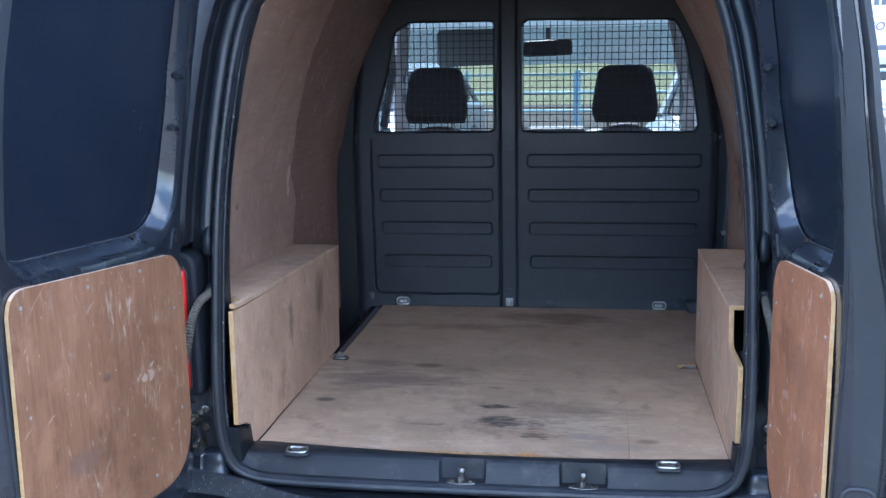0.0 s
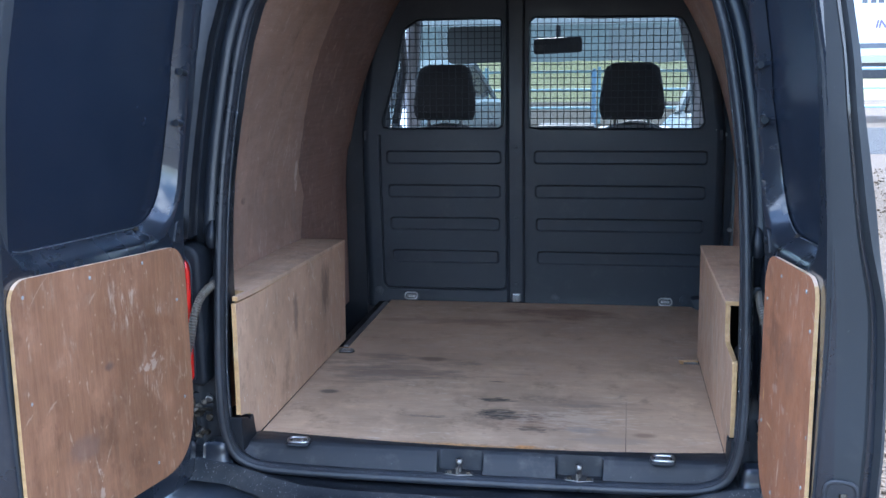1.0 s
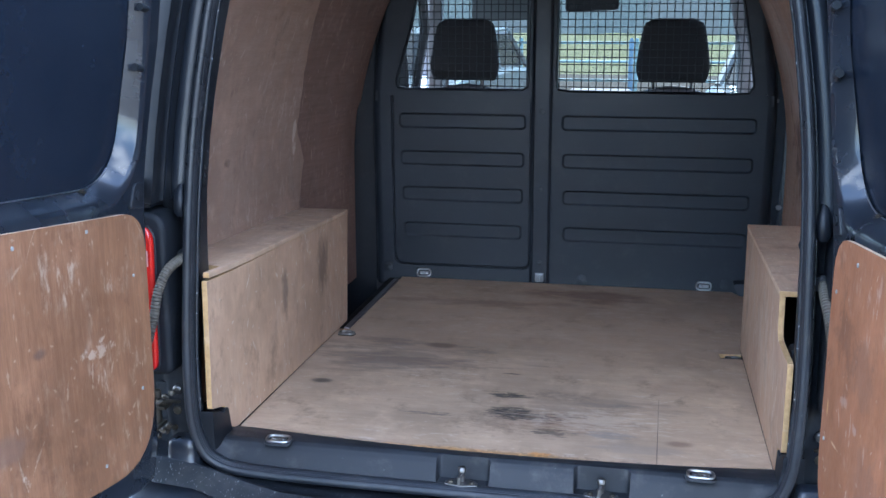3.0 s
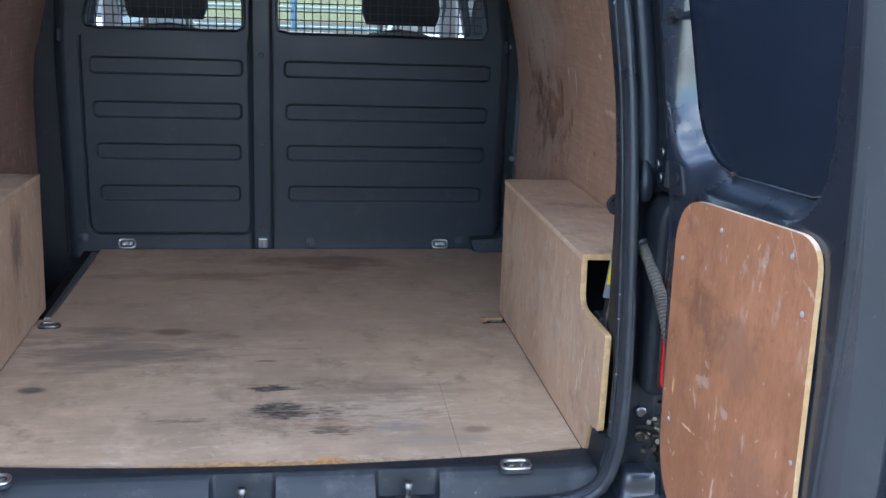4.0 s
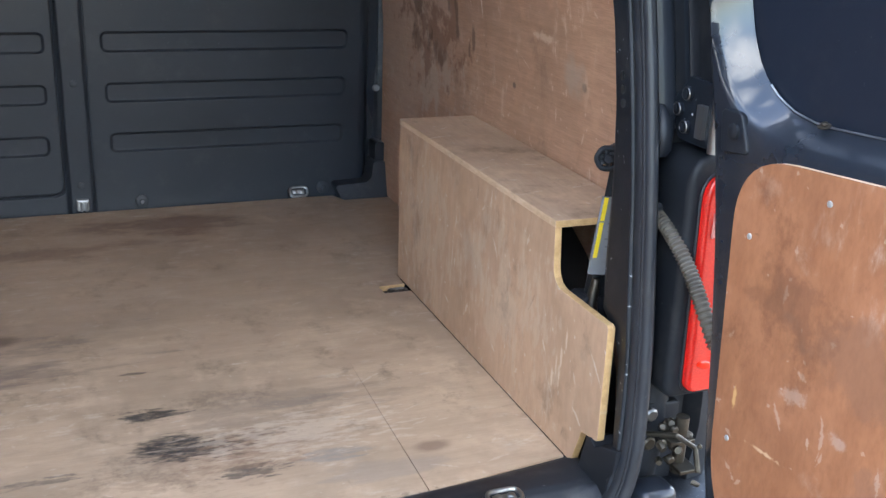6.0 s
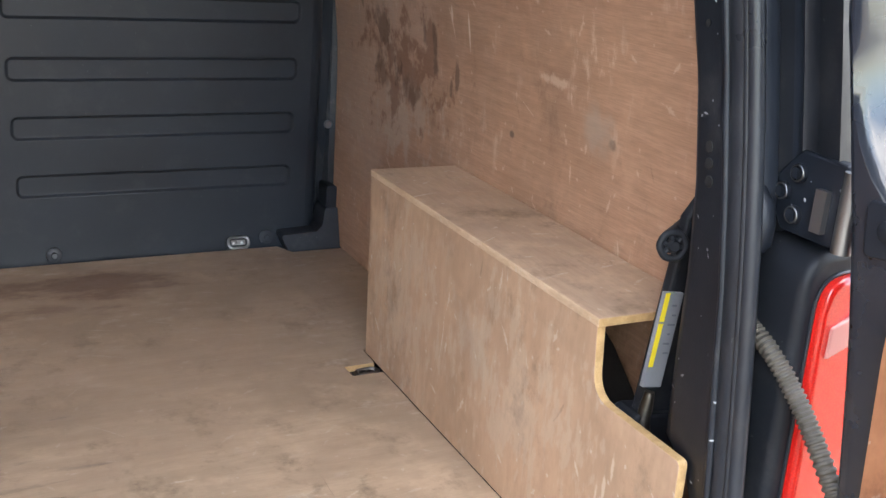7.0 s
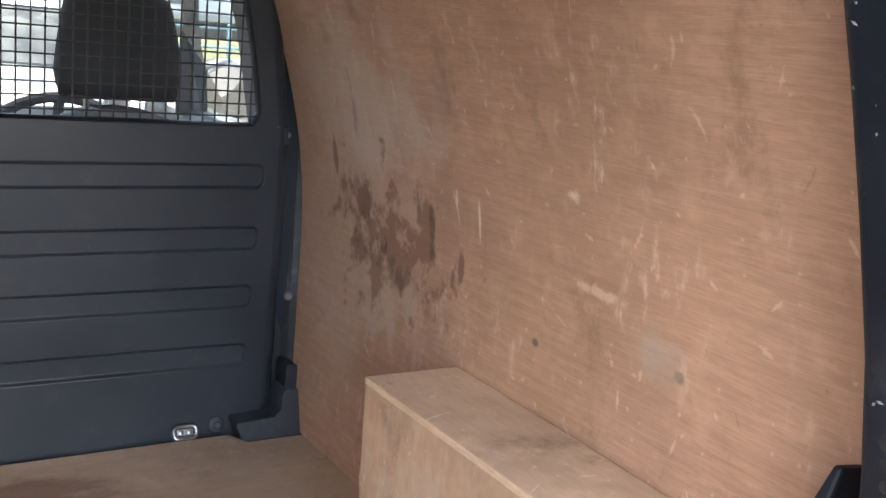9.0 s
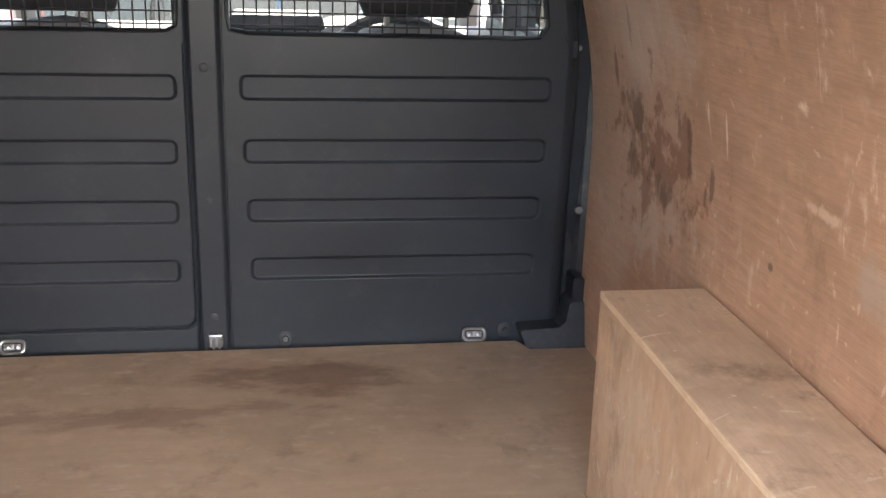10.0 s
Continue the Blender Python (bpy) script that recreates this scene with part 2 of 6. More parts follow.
BLACK_OIL = (0.02, 0.018, 0.016)
M_FLOOR = plywood("worn_floor_plywood", (0.54, 0.39, 0.268), (0.39, 0.275, 0.184), grain=(2, 13, 3), plane="z", streak=0.45, fine=0.16, tilt=5, marks=0.3, dirt=0.65,
    mark_color=(0.66, 0.55, 0.45), blobs=(
        # Broad browner tone, darker towards the bulkhead.
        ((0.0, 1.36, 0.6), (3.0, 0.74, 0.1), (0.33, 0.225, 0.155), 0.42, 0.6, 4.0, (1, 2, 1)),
        ((0.06, 0.52, 0.6), (0.26, 0.10, 0.1), (0.22, 0.165, 0.125), 0.14, 1.2, 9.0, (1.4, 10, 1)),
        ((-0.36, 0.86, 0.6), (0.30, 0.13, 0.1), (0.20, 0.15, 0.115), 0.5, 1.4, 6.0, (1.2, 6, 1)),
        ((0.012, 0.510, 0.6), (0.072, 0.050, 0.1), (0.018, 0.016, 0.016), 0.97, 0.4, 15.0, (1.7, 7, 1)),
        ((0.062, 0.492, 0.6), (0.080, 0.030, 0.1), (0.03, 0.026, 0.023), 0.88, 0.9, 15.0, (1.7, 7, 1)),
        ((-0.008, 0.622, 0.6), (0.058, 0.024, 0.1), BLACK_OIL, 0.95, 0.7, 15.0, (1.7, 7, 1)),
        ((0.14, 0.51, 0.6), (0.06, 0.022, 0.1), (0.10, 0.07, 0.05), 0.5, 1.1, 15.0, (1.7, 7, 1)),
        ((0.112, 0.410, 0.6), (0.055, 0.024, 0.1), (0.05, 0.042, 0.038), 0.8, 0.9, 15.0, (1.7, 7, 1)),
        ((-0.18, 0.47, 0.6), (0.07, 0.012, 0.1), (0.10, 0.08, 0.065), 0.7, 0.9, 15.0, (1.7, 7, 1)),
        ((-0.02, 0.78, 0.6), (0.03, 0.006, 0.1), (0.07, 0.05, 0.04), 0.8, 0.4, 15.0, (1.7, 7, 1)),
        ((0.24, 0.60, 0.6), (0.09, 0.02, 0.1), (0.17, 0.16, 0.15), 0.35, 0.8, 15.0, (1.7, 7, 1)),
        ((0.24, 0.42, 0.6), (0.06, 0.025, 0.1), (0.20, 0.20, 0.20), 0.5, 0.8, 15.0, (1.7, 7, 1)),
        ((0.22, 0.60, 0.6), (0.22, 0.06, 0.1), (0.22, 0.16, 0.12), 0.45, 0.9, 6.0, (1.2, 5, 1)),
        ((-0.33, 0.83, 0.6), (0.20, 0.07, 0.1), (0.17, 0.125, 0.10), 0.6, 0.9, 6.0, (1.2, 5, 1)),
        ((-0.42, 1.0, 0.6), (0.10, 0.05, 0.1), (0.17, 0.125, 0.10), 0.5, 0.9, 6.0, (1.2, 5, 1)),
        ((0.12, 0.47, 0.6), (0.075, 0.055, 0.1), (0.19, 0.095, 0.055), 0.38, 1.7, 34.0, (1, 2.2, 1)),
        ((0.02, 0.44, 0.6), (0.12, 0.05, 0.1), (0.21, 0.13, 0.085), 0.3, 1.7, 34.0, (1, 2.5, 1)),
        ((0.20, 0.50, 0.6), (0.16, 0.06, 0.1), (0.62, 0.50, 0.39), 0.4, 1.6, 30.0, (0.7, 3, 1)),
        ((0.30, 0.36, 0.6), (0.12, 0.04, 0.1), (0.22, 0.20, 0.19), 0.28, 0.9, 6.0, (1.2, 4, 1)),
        ((-0.247, 0.980, 0.6), (0.062, 0.034, 0.1), (0.13, 0.08, 0.055), 0.85, 0.15, 14.0, (1, 1, 1)),
        ((-0.487, 0.636, 0.6), (0.040, 0.024, 0.1), (0.07, 0.05, 0.04), 0.9, 0.15, 20.0, (1, 1, 1)),
        ((0.392, 0.399, 0.6), (0.040, 0.022, 0.1), (0.20, 0.125, 0.085), 0.7, 0.15, 20.0, (1, 1, 1)),
        ((-0.06, 0.274, 0.6), (0.34, 0.018, 0.1), (0.56, 0.30, 0.10), 0.8, 0.35, 40.0, (0.8, 1, 1)),
        ((0.105, 0.276, 0.6), (0.03, 0.022, 0.1), (0.55, 0.25, 0.06), 0.8, 0.9, 44.0, (0.8, 1, 1)),
        ((0.05, 0.278, 0.6), (0.25, 0.010, 0.1), (0.11, 0.07, 0.045), 0.4, 2.2, 60.0, (1, 1, 1)),
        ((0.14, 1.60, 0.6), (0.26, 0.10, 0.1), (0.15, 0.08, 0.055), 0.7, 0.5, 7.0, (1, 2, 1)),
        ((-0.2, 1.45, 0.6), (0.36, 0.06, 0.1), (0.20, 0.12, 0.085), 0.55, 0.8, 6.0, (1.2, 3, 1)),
    ))
M_BOX = plywood("box_plywood", (0.55, 0.365, 0.244), (0.45, 0.288, 0.186), grain=(4, 4, 1.2), plane="box", streak=0.5, marks=0.7, dirt=0.6, scuff=0.35,
    blobs=(((-0.575, 0.93, 0.80), (0.1, 0.06, 0.13), (0.09, 0.06, 0.045), 0.7, 0.6, 12.0, (1, 1, 0.5)),
            ((-0.575, 0.63, 0.83), (0.1, 0.025, 0.07), (0.12, 0.085, 0.065), 0.6, 0.7, 18.0, (1, 1, 0.6)),
            ((0.575, 0.70, 0.80), (0.1, 0.08, 0.06), (0.5, 0.42, 0.34), 0.4, 0.9, 20.0, (1, 1, 0.6)),
            ((0.575, 0.55, 0.75), (0.1, 0.16, 0.12), (0.58, 0.48, 0.38), 0.3, 1.6, 34.0, (1, 1, 0.4)),
            ((0.575, 0.95, 0.78), (0.1, 0.14, 0.13), (0.58, 0.48, 0.38), 0.25, 1.6, 38.0, (1, 1, 0.35)),
            *(((0.575, y, z), (0.1, 0.0045, 0.026), (0.68, 0.57, 0.45), 0.65, 0.7, 44.0, (1, 1, 0.7)) for y, z in ((0.334, 0.782), (0.346, 0.754), (0.360, 0.728), (0.371, 0.705), (0.349, 0.715)))))
M_WALL = plywood("wall_plywood", (0.555, 0.335, 0.222), (0.42, 0.240, 0.152), grain=(1, 1.3, 30), turn=(radians(4), 0, 0), marks=0.5, dirt=0.5, streak=0.6, fine=0.5, scuff=0.6,
    mark_color=(0.70, 0.52, 0.40), blobs=(
        # Two greyed worn areas by the bulkhead, paled to put light there.
        ((0.71, 1.62, 1.20), (0.3, 0.50, 0.52), (0.54, 0.41, 0.325), 0.34, 0.5, 5.0, (1, 1.0, 0.8)),
        ((0.71, 1.45, 1.36), (0.3, 0.30, 0.16), (0.50, 0.40, 0.33), 0.45, 0.7, 6.0, (1, 1.0, 0.8)),
        ((0.735, 1.38, 1.00), (0.2, 0.16, 0.10), (0.50, 0.39, 0.31), 0.50, 1.3, 22.0, (1, 1, 0.7)),
        ((0.735, 1.40, 1.10), (0.2, 0.17, 0.12), (0.20, 0.085, 0.048), 0.66, 1.5, 17.0, (1, 1.0, 0.85)),
        ((0.735, 1.49, 1.15), (0.2, 0.045, 0.075), (0.13, 0.066, 0.042), 0.72, 0.8, 24.0, (1, 1.0, 0.8)),
        ((0.735, 1.495, 1.07), (0.2, 0.045, 0.045), (0.15, 0.08, 0.05), 0.65, 0.8, 24.0, (1, 1.0, 0.8)),
        ((0.735, 1.41, 1.08), (0.2, 0.020, 0.035), (0.11, 0.055, 0.036), 0.75, 0.9, 36.0, (1, 1.0, 0.6)),
        ((0.735, 1.34, 1.05), (0.2, 0.060, 0.030), (0.13, 0.066, 0.042), 0.65, 0.8, 24.0, (1, 1.0, 0.8)),
        ((0.735, 1.230, 1.165), (0.2, 0.014, 0.055), (0.11, 0.058, 0.038), 0.80, 0.7, 30.0, (1, 1.0, 0.5)),
        ((0.735, 1.275, 1.175), (0.2, 0.010, 0.050), (0.15, 0.08, 0.055), 0.65, 0.9, 34.0, (1, 1.0, 0.5)),
        ((0.735, 1.235, 1.115), (0.2, 0.016, 0.022), (0.11, 0.06, 0.04), 0.75, 0.8, 40.0, (1, 1.0, 0.7)),
        ((0.735, 1.14, 1.115), (0.2, 0.010, 0.035), (0.14, 0.08, 0.055), 0.75, 0.8, 34.0, (1, 1.0, 0.6)),
        ((0.735, 1.165, 1.085), (0.2, 0.009, 0.020), (0.14, 0.08, 0.055), 0.7, 0.8, 34.0, (1, 1.0, 0.7)),
        ((0.71, 1.598, 1.235), (0.2, 0.014, 0.055), (0.14, 0.085, 0.06), 0.65, 0.8, 30.0, (1, 1.0, 0.5)),
        ((0.70, 1.49, 1.34), (0.2, 0.012, 0.060), (0.18, 0.12, 0.09), 0.55, 0.9, 26.0, (1, 1.0, 0.5)),
        ((0.72, 0.845, 1.285), (0.2, 0.016, 0.012), (0.72, 0.56, 0.43), 0.8, 0.6, 34.0, (1, 1, 1)),
        ((0.735, 0.795, 1.165), (0.2, 0.060, 0.010), (0.68, 0.50, 0.38), 0.55, 1.0, 26.0, (1, 1, 1)),
        ((0.72, 1.085, 1.205), (0.2, 0.0045, 0.045), (0.72, 0.58, 0.46), 0.85, 0.5, 22.0, (1, 1, 1)),
        ((0.72, 1.150, 1.225), (0.2, 0.005, 0.022), (0.68, 0.54, 0.43), 0.75, 0.5, 30.0, (1, 1, 1)),
        ((0.735, 0.930, 1.053), (0.2, 0.011, 0.009), (0.1, 0.07, 0.06), 0.8, 0.3, 30.0, (1, 1, 1)),
        ((0.73, 0.636, 1.102), (0.2, 0.012, 0.012), (0.17, 0.115, 0.085), 0.7, 0.5, 30.0, (1, 1, 1)),
        ((0.73, 0.68, 1.11), (0.2, 0.05, 0.05), (0.40, 0.33, 0.27), 0.5, 0.5, 14.0, (1, 1, 1))))
M_DOORPLY_L = plywood("grained_door_plywood", (0.330, 0.163, 0.083), (0.210, 0.098, 0.047), grain=(10, 22, 1.3), marks=0.42, dirt=0.55, streak=0.7, fine=0.5, scuff=0.75,
    mark_color=(0.52, 0.40, 0.29), blobs=(
        ((-0.68, -0.13, 0.91), (0.2, 0.06, 0.013), (0.52, 0.42, 0.32), 0.5, 1.4, 40.0, (1, 1, 1)),
        ((-0.68, -0.36, 0.72), (0.2, 0.012, 0.040), (0.54, 0.43, 0.33), 0.55, 1.2, 40.0, (1, 1, 1)),
        ((-0.68, -0.29, 0.955), (0.2, 0.022, 0.012), (0.12, 0.07, 0.05), 0.7, 0.3, 30.0, (1, 1, 1)),
        ((-0.68, -0.40, 0.83), (0.2, 0.07, 0.03), (0.17, 0.10, 0.07), 0.6, 0.6, 14.0, (1, 1, 1))))
M_DOORPLY_R = plywood("scuffed_door_plywood", (0.385, 0.165, 0.078), (0.27, 0.108, 0.048), grain=(5, 7, 3), marks=0.5, dirt=0.55, streak=0.6, scuff=0.45,
    mark_color=(0.56, 0.42, 0.33), blobs=(
        ((0.61, -0.10, 0.90), (0.2, 0.024, 0.010), (0.52, 0.39, 0.31), 0.36, 1.0, 50.0, (1, 1, 1)),
        ((0.61, -0.17, 0.88), (0.2, 0.014, 0.010), (0.54, 0.43, 0.36), 0.36, 0.8, 50.0, (1, 1, 1)),
        ((0.61, -0.075, 0.815), (0.2, 0.028, 0.0035), (0.66, 0.46, 0.28), 0.75, 0.7, 60.0, (1, 1, 1)),
        ((0.61, -0.014, 0.855), (0.2, 0.004, 0.020), (0.64, 0.40, 0.16), 0.8, 0.8, 60.0, (1, 1, 1)),
        ((0.61, -0.165, 0.755), (0.2, 0.004, 0.030), (0.62, 0.48, 0.36), 0.7, 0.8, 60.0, (1, 1, 1)),
        ((0.61, -0.08, 0.99), (0.2, 0.07, 0.04), (0.16, 0.068, 0.034), 0.5, 1.3, 16.0, (1, 1, 1)),
        ((0.61, -0.25, 0.82), (0.2, 0.06, 0.05), (0.20, 0.11, 0.075), 0.3, 1.4, 18.0, (1, 1, 1)),
        ((0.61, -0.20, 0.96), (0.2, 0.11, 0.05), (0.19, 0.095, 0.058), 0.45, 1.0, 14.0, (1, 1, 1))))
M_LID = plywood("lid_plywood", (0.59, 0.415, 0.285), (0.46, 0.31, 0.205), grain=(10, 1.2, 4), plane="z", streak=0.5, marks=0.55, dirt=0.75, scuff=0.5, tilt=20, mark_color=(0.66, 0.55, 0.44))
# Left rear lining: darker and greyer tones than the right one.
M_WALL_LEFT = plywood("left_wall_plywood", (0.43, 0.285, 0.210), (0.335, 0.212, 0.152), grain=(1, 1.3, 22), turn=(radians(-3), 0, 0), marks=0.4, dirt=0.6, streak=0.5, fine=0.35, scuff=0.6, mark_color=(0.60, 0.48, 0.39), blobs=(
    ((-0.70, 0.62, 1.15), (0.2, 0.030, 0.016), (0.12, 0.075, 0.055), 0.7, 0.8, 30.0, (1, 1, 1)),
    ((-0.70, 0.80, 1.10), (0.2, 0.30, 0.12), (0.28, 0.19, 0.145), 0.5, 1.4, 12.0, (1, 1, 0.6)),
    ((-0.70, 1.12, 1.16), (0.2, 0.020, 0.050), (0.66, 0.55, 0.45), 0.6, 1.4, 34.0, (1, 1, 0.6))))
# Wall plywood toned down: the front sheet's shade is put into its colour.
M_WALL_SHADED = plywood("shaded_wall_plywood", (0.245, 0.150, 0.112), (0.195, 0.115, 0.085), grain=(1, 1.6, 30), marks=0.4, dirt=0.4, mark_color=(0.5, 0.36, 0.28))
M_WORN = plywood("worn_ply_arris", (0.72, 0.54, 0.38), (0.56, 0.39, 0.25), grain=(20, 6, 20), marks=0.3, dirt=0.3)
M_EDGE = plywood("raw_ply_edge", (0.56, 0.365, 0.17), (0.43, 0.265, 0.115), grain=(30, 30, 30), marks=0.2, dirt=0.2)
M_BULK = painted("charcoal_bulkhead_paint", (0.0205, 0.0248, 0.0325), 0.46, grit=0.10, dust=0.05, bumps=0.12, freq=700, spec=0.38)
M_PAINT = painted("navy_black_body_paint", (0.014, 0.018, 0.026), 0.27, coat=0.9, grit=0.12, dust=0.05, spec=0.35)
M_SATIN = painted("satin_pillar_paint", (0.015, 0.019, 0.027), 0.40, coat=0.12, grit=0.12, dust=0.05, spec=0.35)
M_DUSTY = painted("dusty_body_paint", (0.012, 0.016, 0.024), 0.32, coat=0.4, grit=0.2, dust=0.12)
M_SPECKLED = painted("speckled_lip_paint", (0.008, 0.010, 0.014), 0.45, grit=0.3, dust=0.06, scuffs=0.2, plane="z", flecks=((90.0, 0.004, 0.0014, 0.4), (170.0, 0.002, 0.0010, 0.5)), spec=0.3)
M_SILL = painted("black_sill_plastic", (0.0145, 0.0170, 0.0220), 0.5, grit=0.2, dust=0.16, bumps=0.4, freq=500, spec=0.36)
M_PLASTIC = painted("black_textured_plastic", (0.024, 0.027, 0.034), 0.5, grit=0.2, dust=0.18, bumps=0.5, freq=500)
M_BLACK = painted("matt_black_plastic", (0.012, 0.014, 0.018), 0.5, grit=0.2, dust=0.08, spec=0.25)
M_COVER = painted("black_pillar_plastic", (0.0095, 0.0125, 0.0185), 0.42, grit=0.2, dust=0.10, bumps=0.3, freq=500, spec=0.4, scuffs=0.8)
M_TRIM = painted("grey_edge_trim", (0.026, 0.029, 0.033), 0.6, grit=0.1, dust=0.05, bumps=0.3, freq=600, spec=0.3)
M_RUBBER = painted("weathered_rubber", (0.020, 0.023, 0.029), 0.33, grit=0.25, dust=0.10, spec=0.4)
M_DARK = painted("dark_underbody", (0.008, 0.008, 0.009), 0.7)
M_CHANNEL = painted("dusty_grey_channel_paint", (0.045, 0.048, 0.054), 0.4, grit=0.3, dust=0.5)
M_ROOF = painted("bounce_grey_steel", (0.16, 0.165, 0.17), 0.5)
M_FABRIC = painted("charcoal_seat_fabric", (0.026, 0.028, 0.031), 0.9, grit=0.2, bumps=0.6, freq=400)
M_LINER = painted("grey_headliner", (0.16, 0.16, 0.165), 0.9)
M_VISOR = painted("dark_visor_vinyl", (0.15, 0.165, 0.17), 0.8)
M_BAR = material("dull_striker_steel", 0.4, 1.0, (0.22, 0.215, 0.21))[0]
M_DASH = painted("grey_dashboard_plastic", (0.22, 0.23, 0.24), 0.6)
M_CHROME = material("bright_zinc", 0.34, 1.0, (0.38, 0.38, 0.37))[0]
M_STEEL = painted("greasy_hinge_steel", (0.085, 0.074, 0.058), 0.4, grit=0.5, dust=0.4)
M_STEEL.node_tree.nodes["Principled BSDF"].inputs["Metallic"].default_value = 0.8
M_SCREW = material("zinc_screw", 0.55, 0.1, (0.30, 0.30, 0.29))[0]
M_HOSE = painted("ribbed_grey_rubber", (0.085, 0.074, 0.058), 0.55, grit=0.25, dust=0.2)
M_WHITE = painted("white_paint", (0.78, 0.79, 0.80), 0.4)
M_YELLOW = painted("yellow_print", (0.80, 0.62, 0.03), 0.5)
M_LABEL = painted("grey_label", (0.20, 0.21, 0.23), 0.5)
M_INK = painted("grey_print", (0.12, 0.13, 0.15), 0.6)
M_ALU = material("aluminium_strip", 0.42, 1.0, (0.36, 0.37, 0.38))[0]
M_TIN = painted("black_tinted_glass", (0.012, 0.017, 0.028), 0.22, grit=0.05, dust=0.02, spec=0.35)


def lens_red():
    m, nt, b = material("red_lamp_lens", 0.12, 0.0, (0.62, 0.015, 0.012))
    v = node(nt, "TexVoronoi", {"Vector": coords(nt), "Scale": 420.0}).outputs["Distance"]
    nt.links.new(blend(nt, span(nt, v, 0.1, 0.7), (0.72, 0.030, 0.018), (0.60, 0.018, 0.014)), b.inputs["Base Color"])
    b.inputs["Coat Weight"].default_value = 0.8
    b.inputs["Subsurface Weight"].default_value = 0.25
    b.inputs["Subsurface Radius"].default_value = (0.02, 0.002, 0.002)
    return m


M_RED = lens_red()
M_SPOT = material("glow_spot_red", 0.1, 0.0, (0.95, 0.03, 0.01))[0]
M_CLEAR = material("clear_lamp_lens", 0.15, 0.0, (0.62, 0.27, 0.24))[0]


def glass_dimmed():
    m, nt, b = material("dimmed_glass", 0.02, 0.0, (0.93, 0.96, 0.95))
    mix = node(nt, "MixShader")
    # Passes about a quarter of the light, tinted to dim the outdoors.
    tr = node(nt, "BsdfTransparent", {"Color": (0.22, 0.255, 0.25, 1)})
    gl = node(nt, "BsdfGlossy", {"Color": (1, 1, 1, 1), "Roughness": 0.03})
    fr = node(nt, "Fresnel", {"IOR": 1.35})
    nt.links.new(fr.outputs[0], mix.inputs[0])
    nt.links.new(tr.outputs[0], mix.inputs[1])
    nt.links.new(gl.outputs[0], mix.inputs[2])
    nt.links.new(mix.outputs[0], nt.nodes["Material Output"].inputs["Surface"])
    nt.nodes.remove(b)
    return m


M_GLASS = glass_dimmed()


def ground_mat(name, tones, cell):
    m, nt, b = material(name, 0.85)
    v = node(nt, "TexVoronoi", {"Vector": coords(nt), "Scale": cell})
    r = node(nt, "ValToRGB", {"Fac": v.outputs["Color"]})
    r.color_ramp.elements[0].color, r.color_ramp.elements[1].color = (*tones[0], 1), (*tones[1], 1)
    big = fbm(nt, coords(nt), 0.7, 5, 0.6)
    col = blend(nt, span(nt, big, 0.35, 0.7, 0.0, 0.5), r.outputs[0], tones[2])
    col = blend(nt, span(nt, v.outputs["Distance"], 0.3, 0.75, 0.0, 0.55), col, tuple(c * 0.3 for c in tones[0]))
    nt.links.new(col, b.inputs["Base Color"])
    bump(nt, b, calc(nt, "MULTIPLY", v.outputs["Distance"], -1.0), 1.0, 0.02)
    return m


M_GRAVEL = ground_mat("beige_gravel", ((0.085, 0.058, 0.037), (0.165, 0.12, 0.078), (0.115, 0.083, 0.054)), 42.0)
M_ASPHALT = ground_mat("grey_asphalt", ((0.045, 0.047, 0.051), (0.075, 0.077, 0.08), (0.058, 0.06, 0.063)), 120.0)

# ---------------------------------------------------------------- shaping tools


def smooth(ob, on=True):
    for p in ob.data.polygons:
        p.use_smooth = on


def part(name, bm, mat, parent=None, label="", soft=False, bevel=0.0, flat_angle=40):
    """Links a bmesh, built in world metres, as one mesh object under its thing."""
    bmesh.ops.remove_doubles(bm, verts=bm.verts, dist=1e-5)
    bmesh.ops.recalc_face_normals(bm, faces=bm.faces)
    me = bpy.data.meshes.new(name)
    bm.to_mesh(me)
    bm.free()
    for mm in (mat if isinstance(mat, (list, tuple)) else [mat]):
        me.materials.append(mm)
    ob = new(name, me)
    if parent is not None:
        ob.parent = parent
        if parent.parent is None:
            ob.matrix_parent_inverse = Matrix.Translation(-parent.location)
    if soft:
        smooth(ob)
        me.set_sharp_from_angle(angle=radians(flat_angle))
    if bevel:
        b = ob.modifiers.new("bevel", "BEVEL")
        b.width, b.segments, b.limit_method, b.angle_limit = bevel, 4 if soft else 2, "ANGLE", radians(35)
        b.harden_normals = soft
    if label:
        ob["label"] = label
    return ob


def thing(name, at, label, category, group="", kind=""):
    e = new(name)
    e.location = at
    e.empty_display_size = 0.1
    return tagged(e, label, category, group, kind)


def box(bm, lo, hi):
    v = [bm.verts.new((x, y, z)) for x in (lo[0], hi[0]) for y in (lo[1], hi[1]) for z in (lo[2], hi[2])]
    for f in ((0, 1, 3, 2), (4, 6, 7, 5), (0, 4, 5, 1), (2, 3, 7, 6), (0, 2, 6, 4), (1, 5, 7, 3)):
        bm.faces.new([v[i] for i in f])
    return v


def put(axis, u, v, d):
    """A point from two coordinates in a plane and the depth along its axis."""
    return (d, u, v) if axis == "x" else (u, d, v) if axis == "y" else (u, v, d)


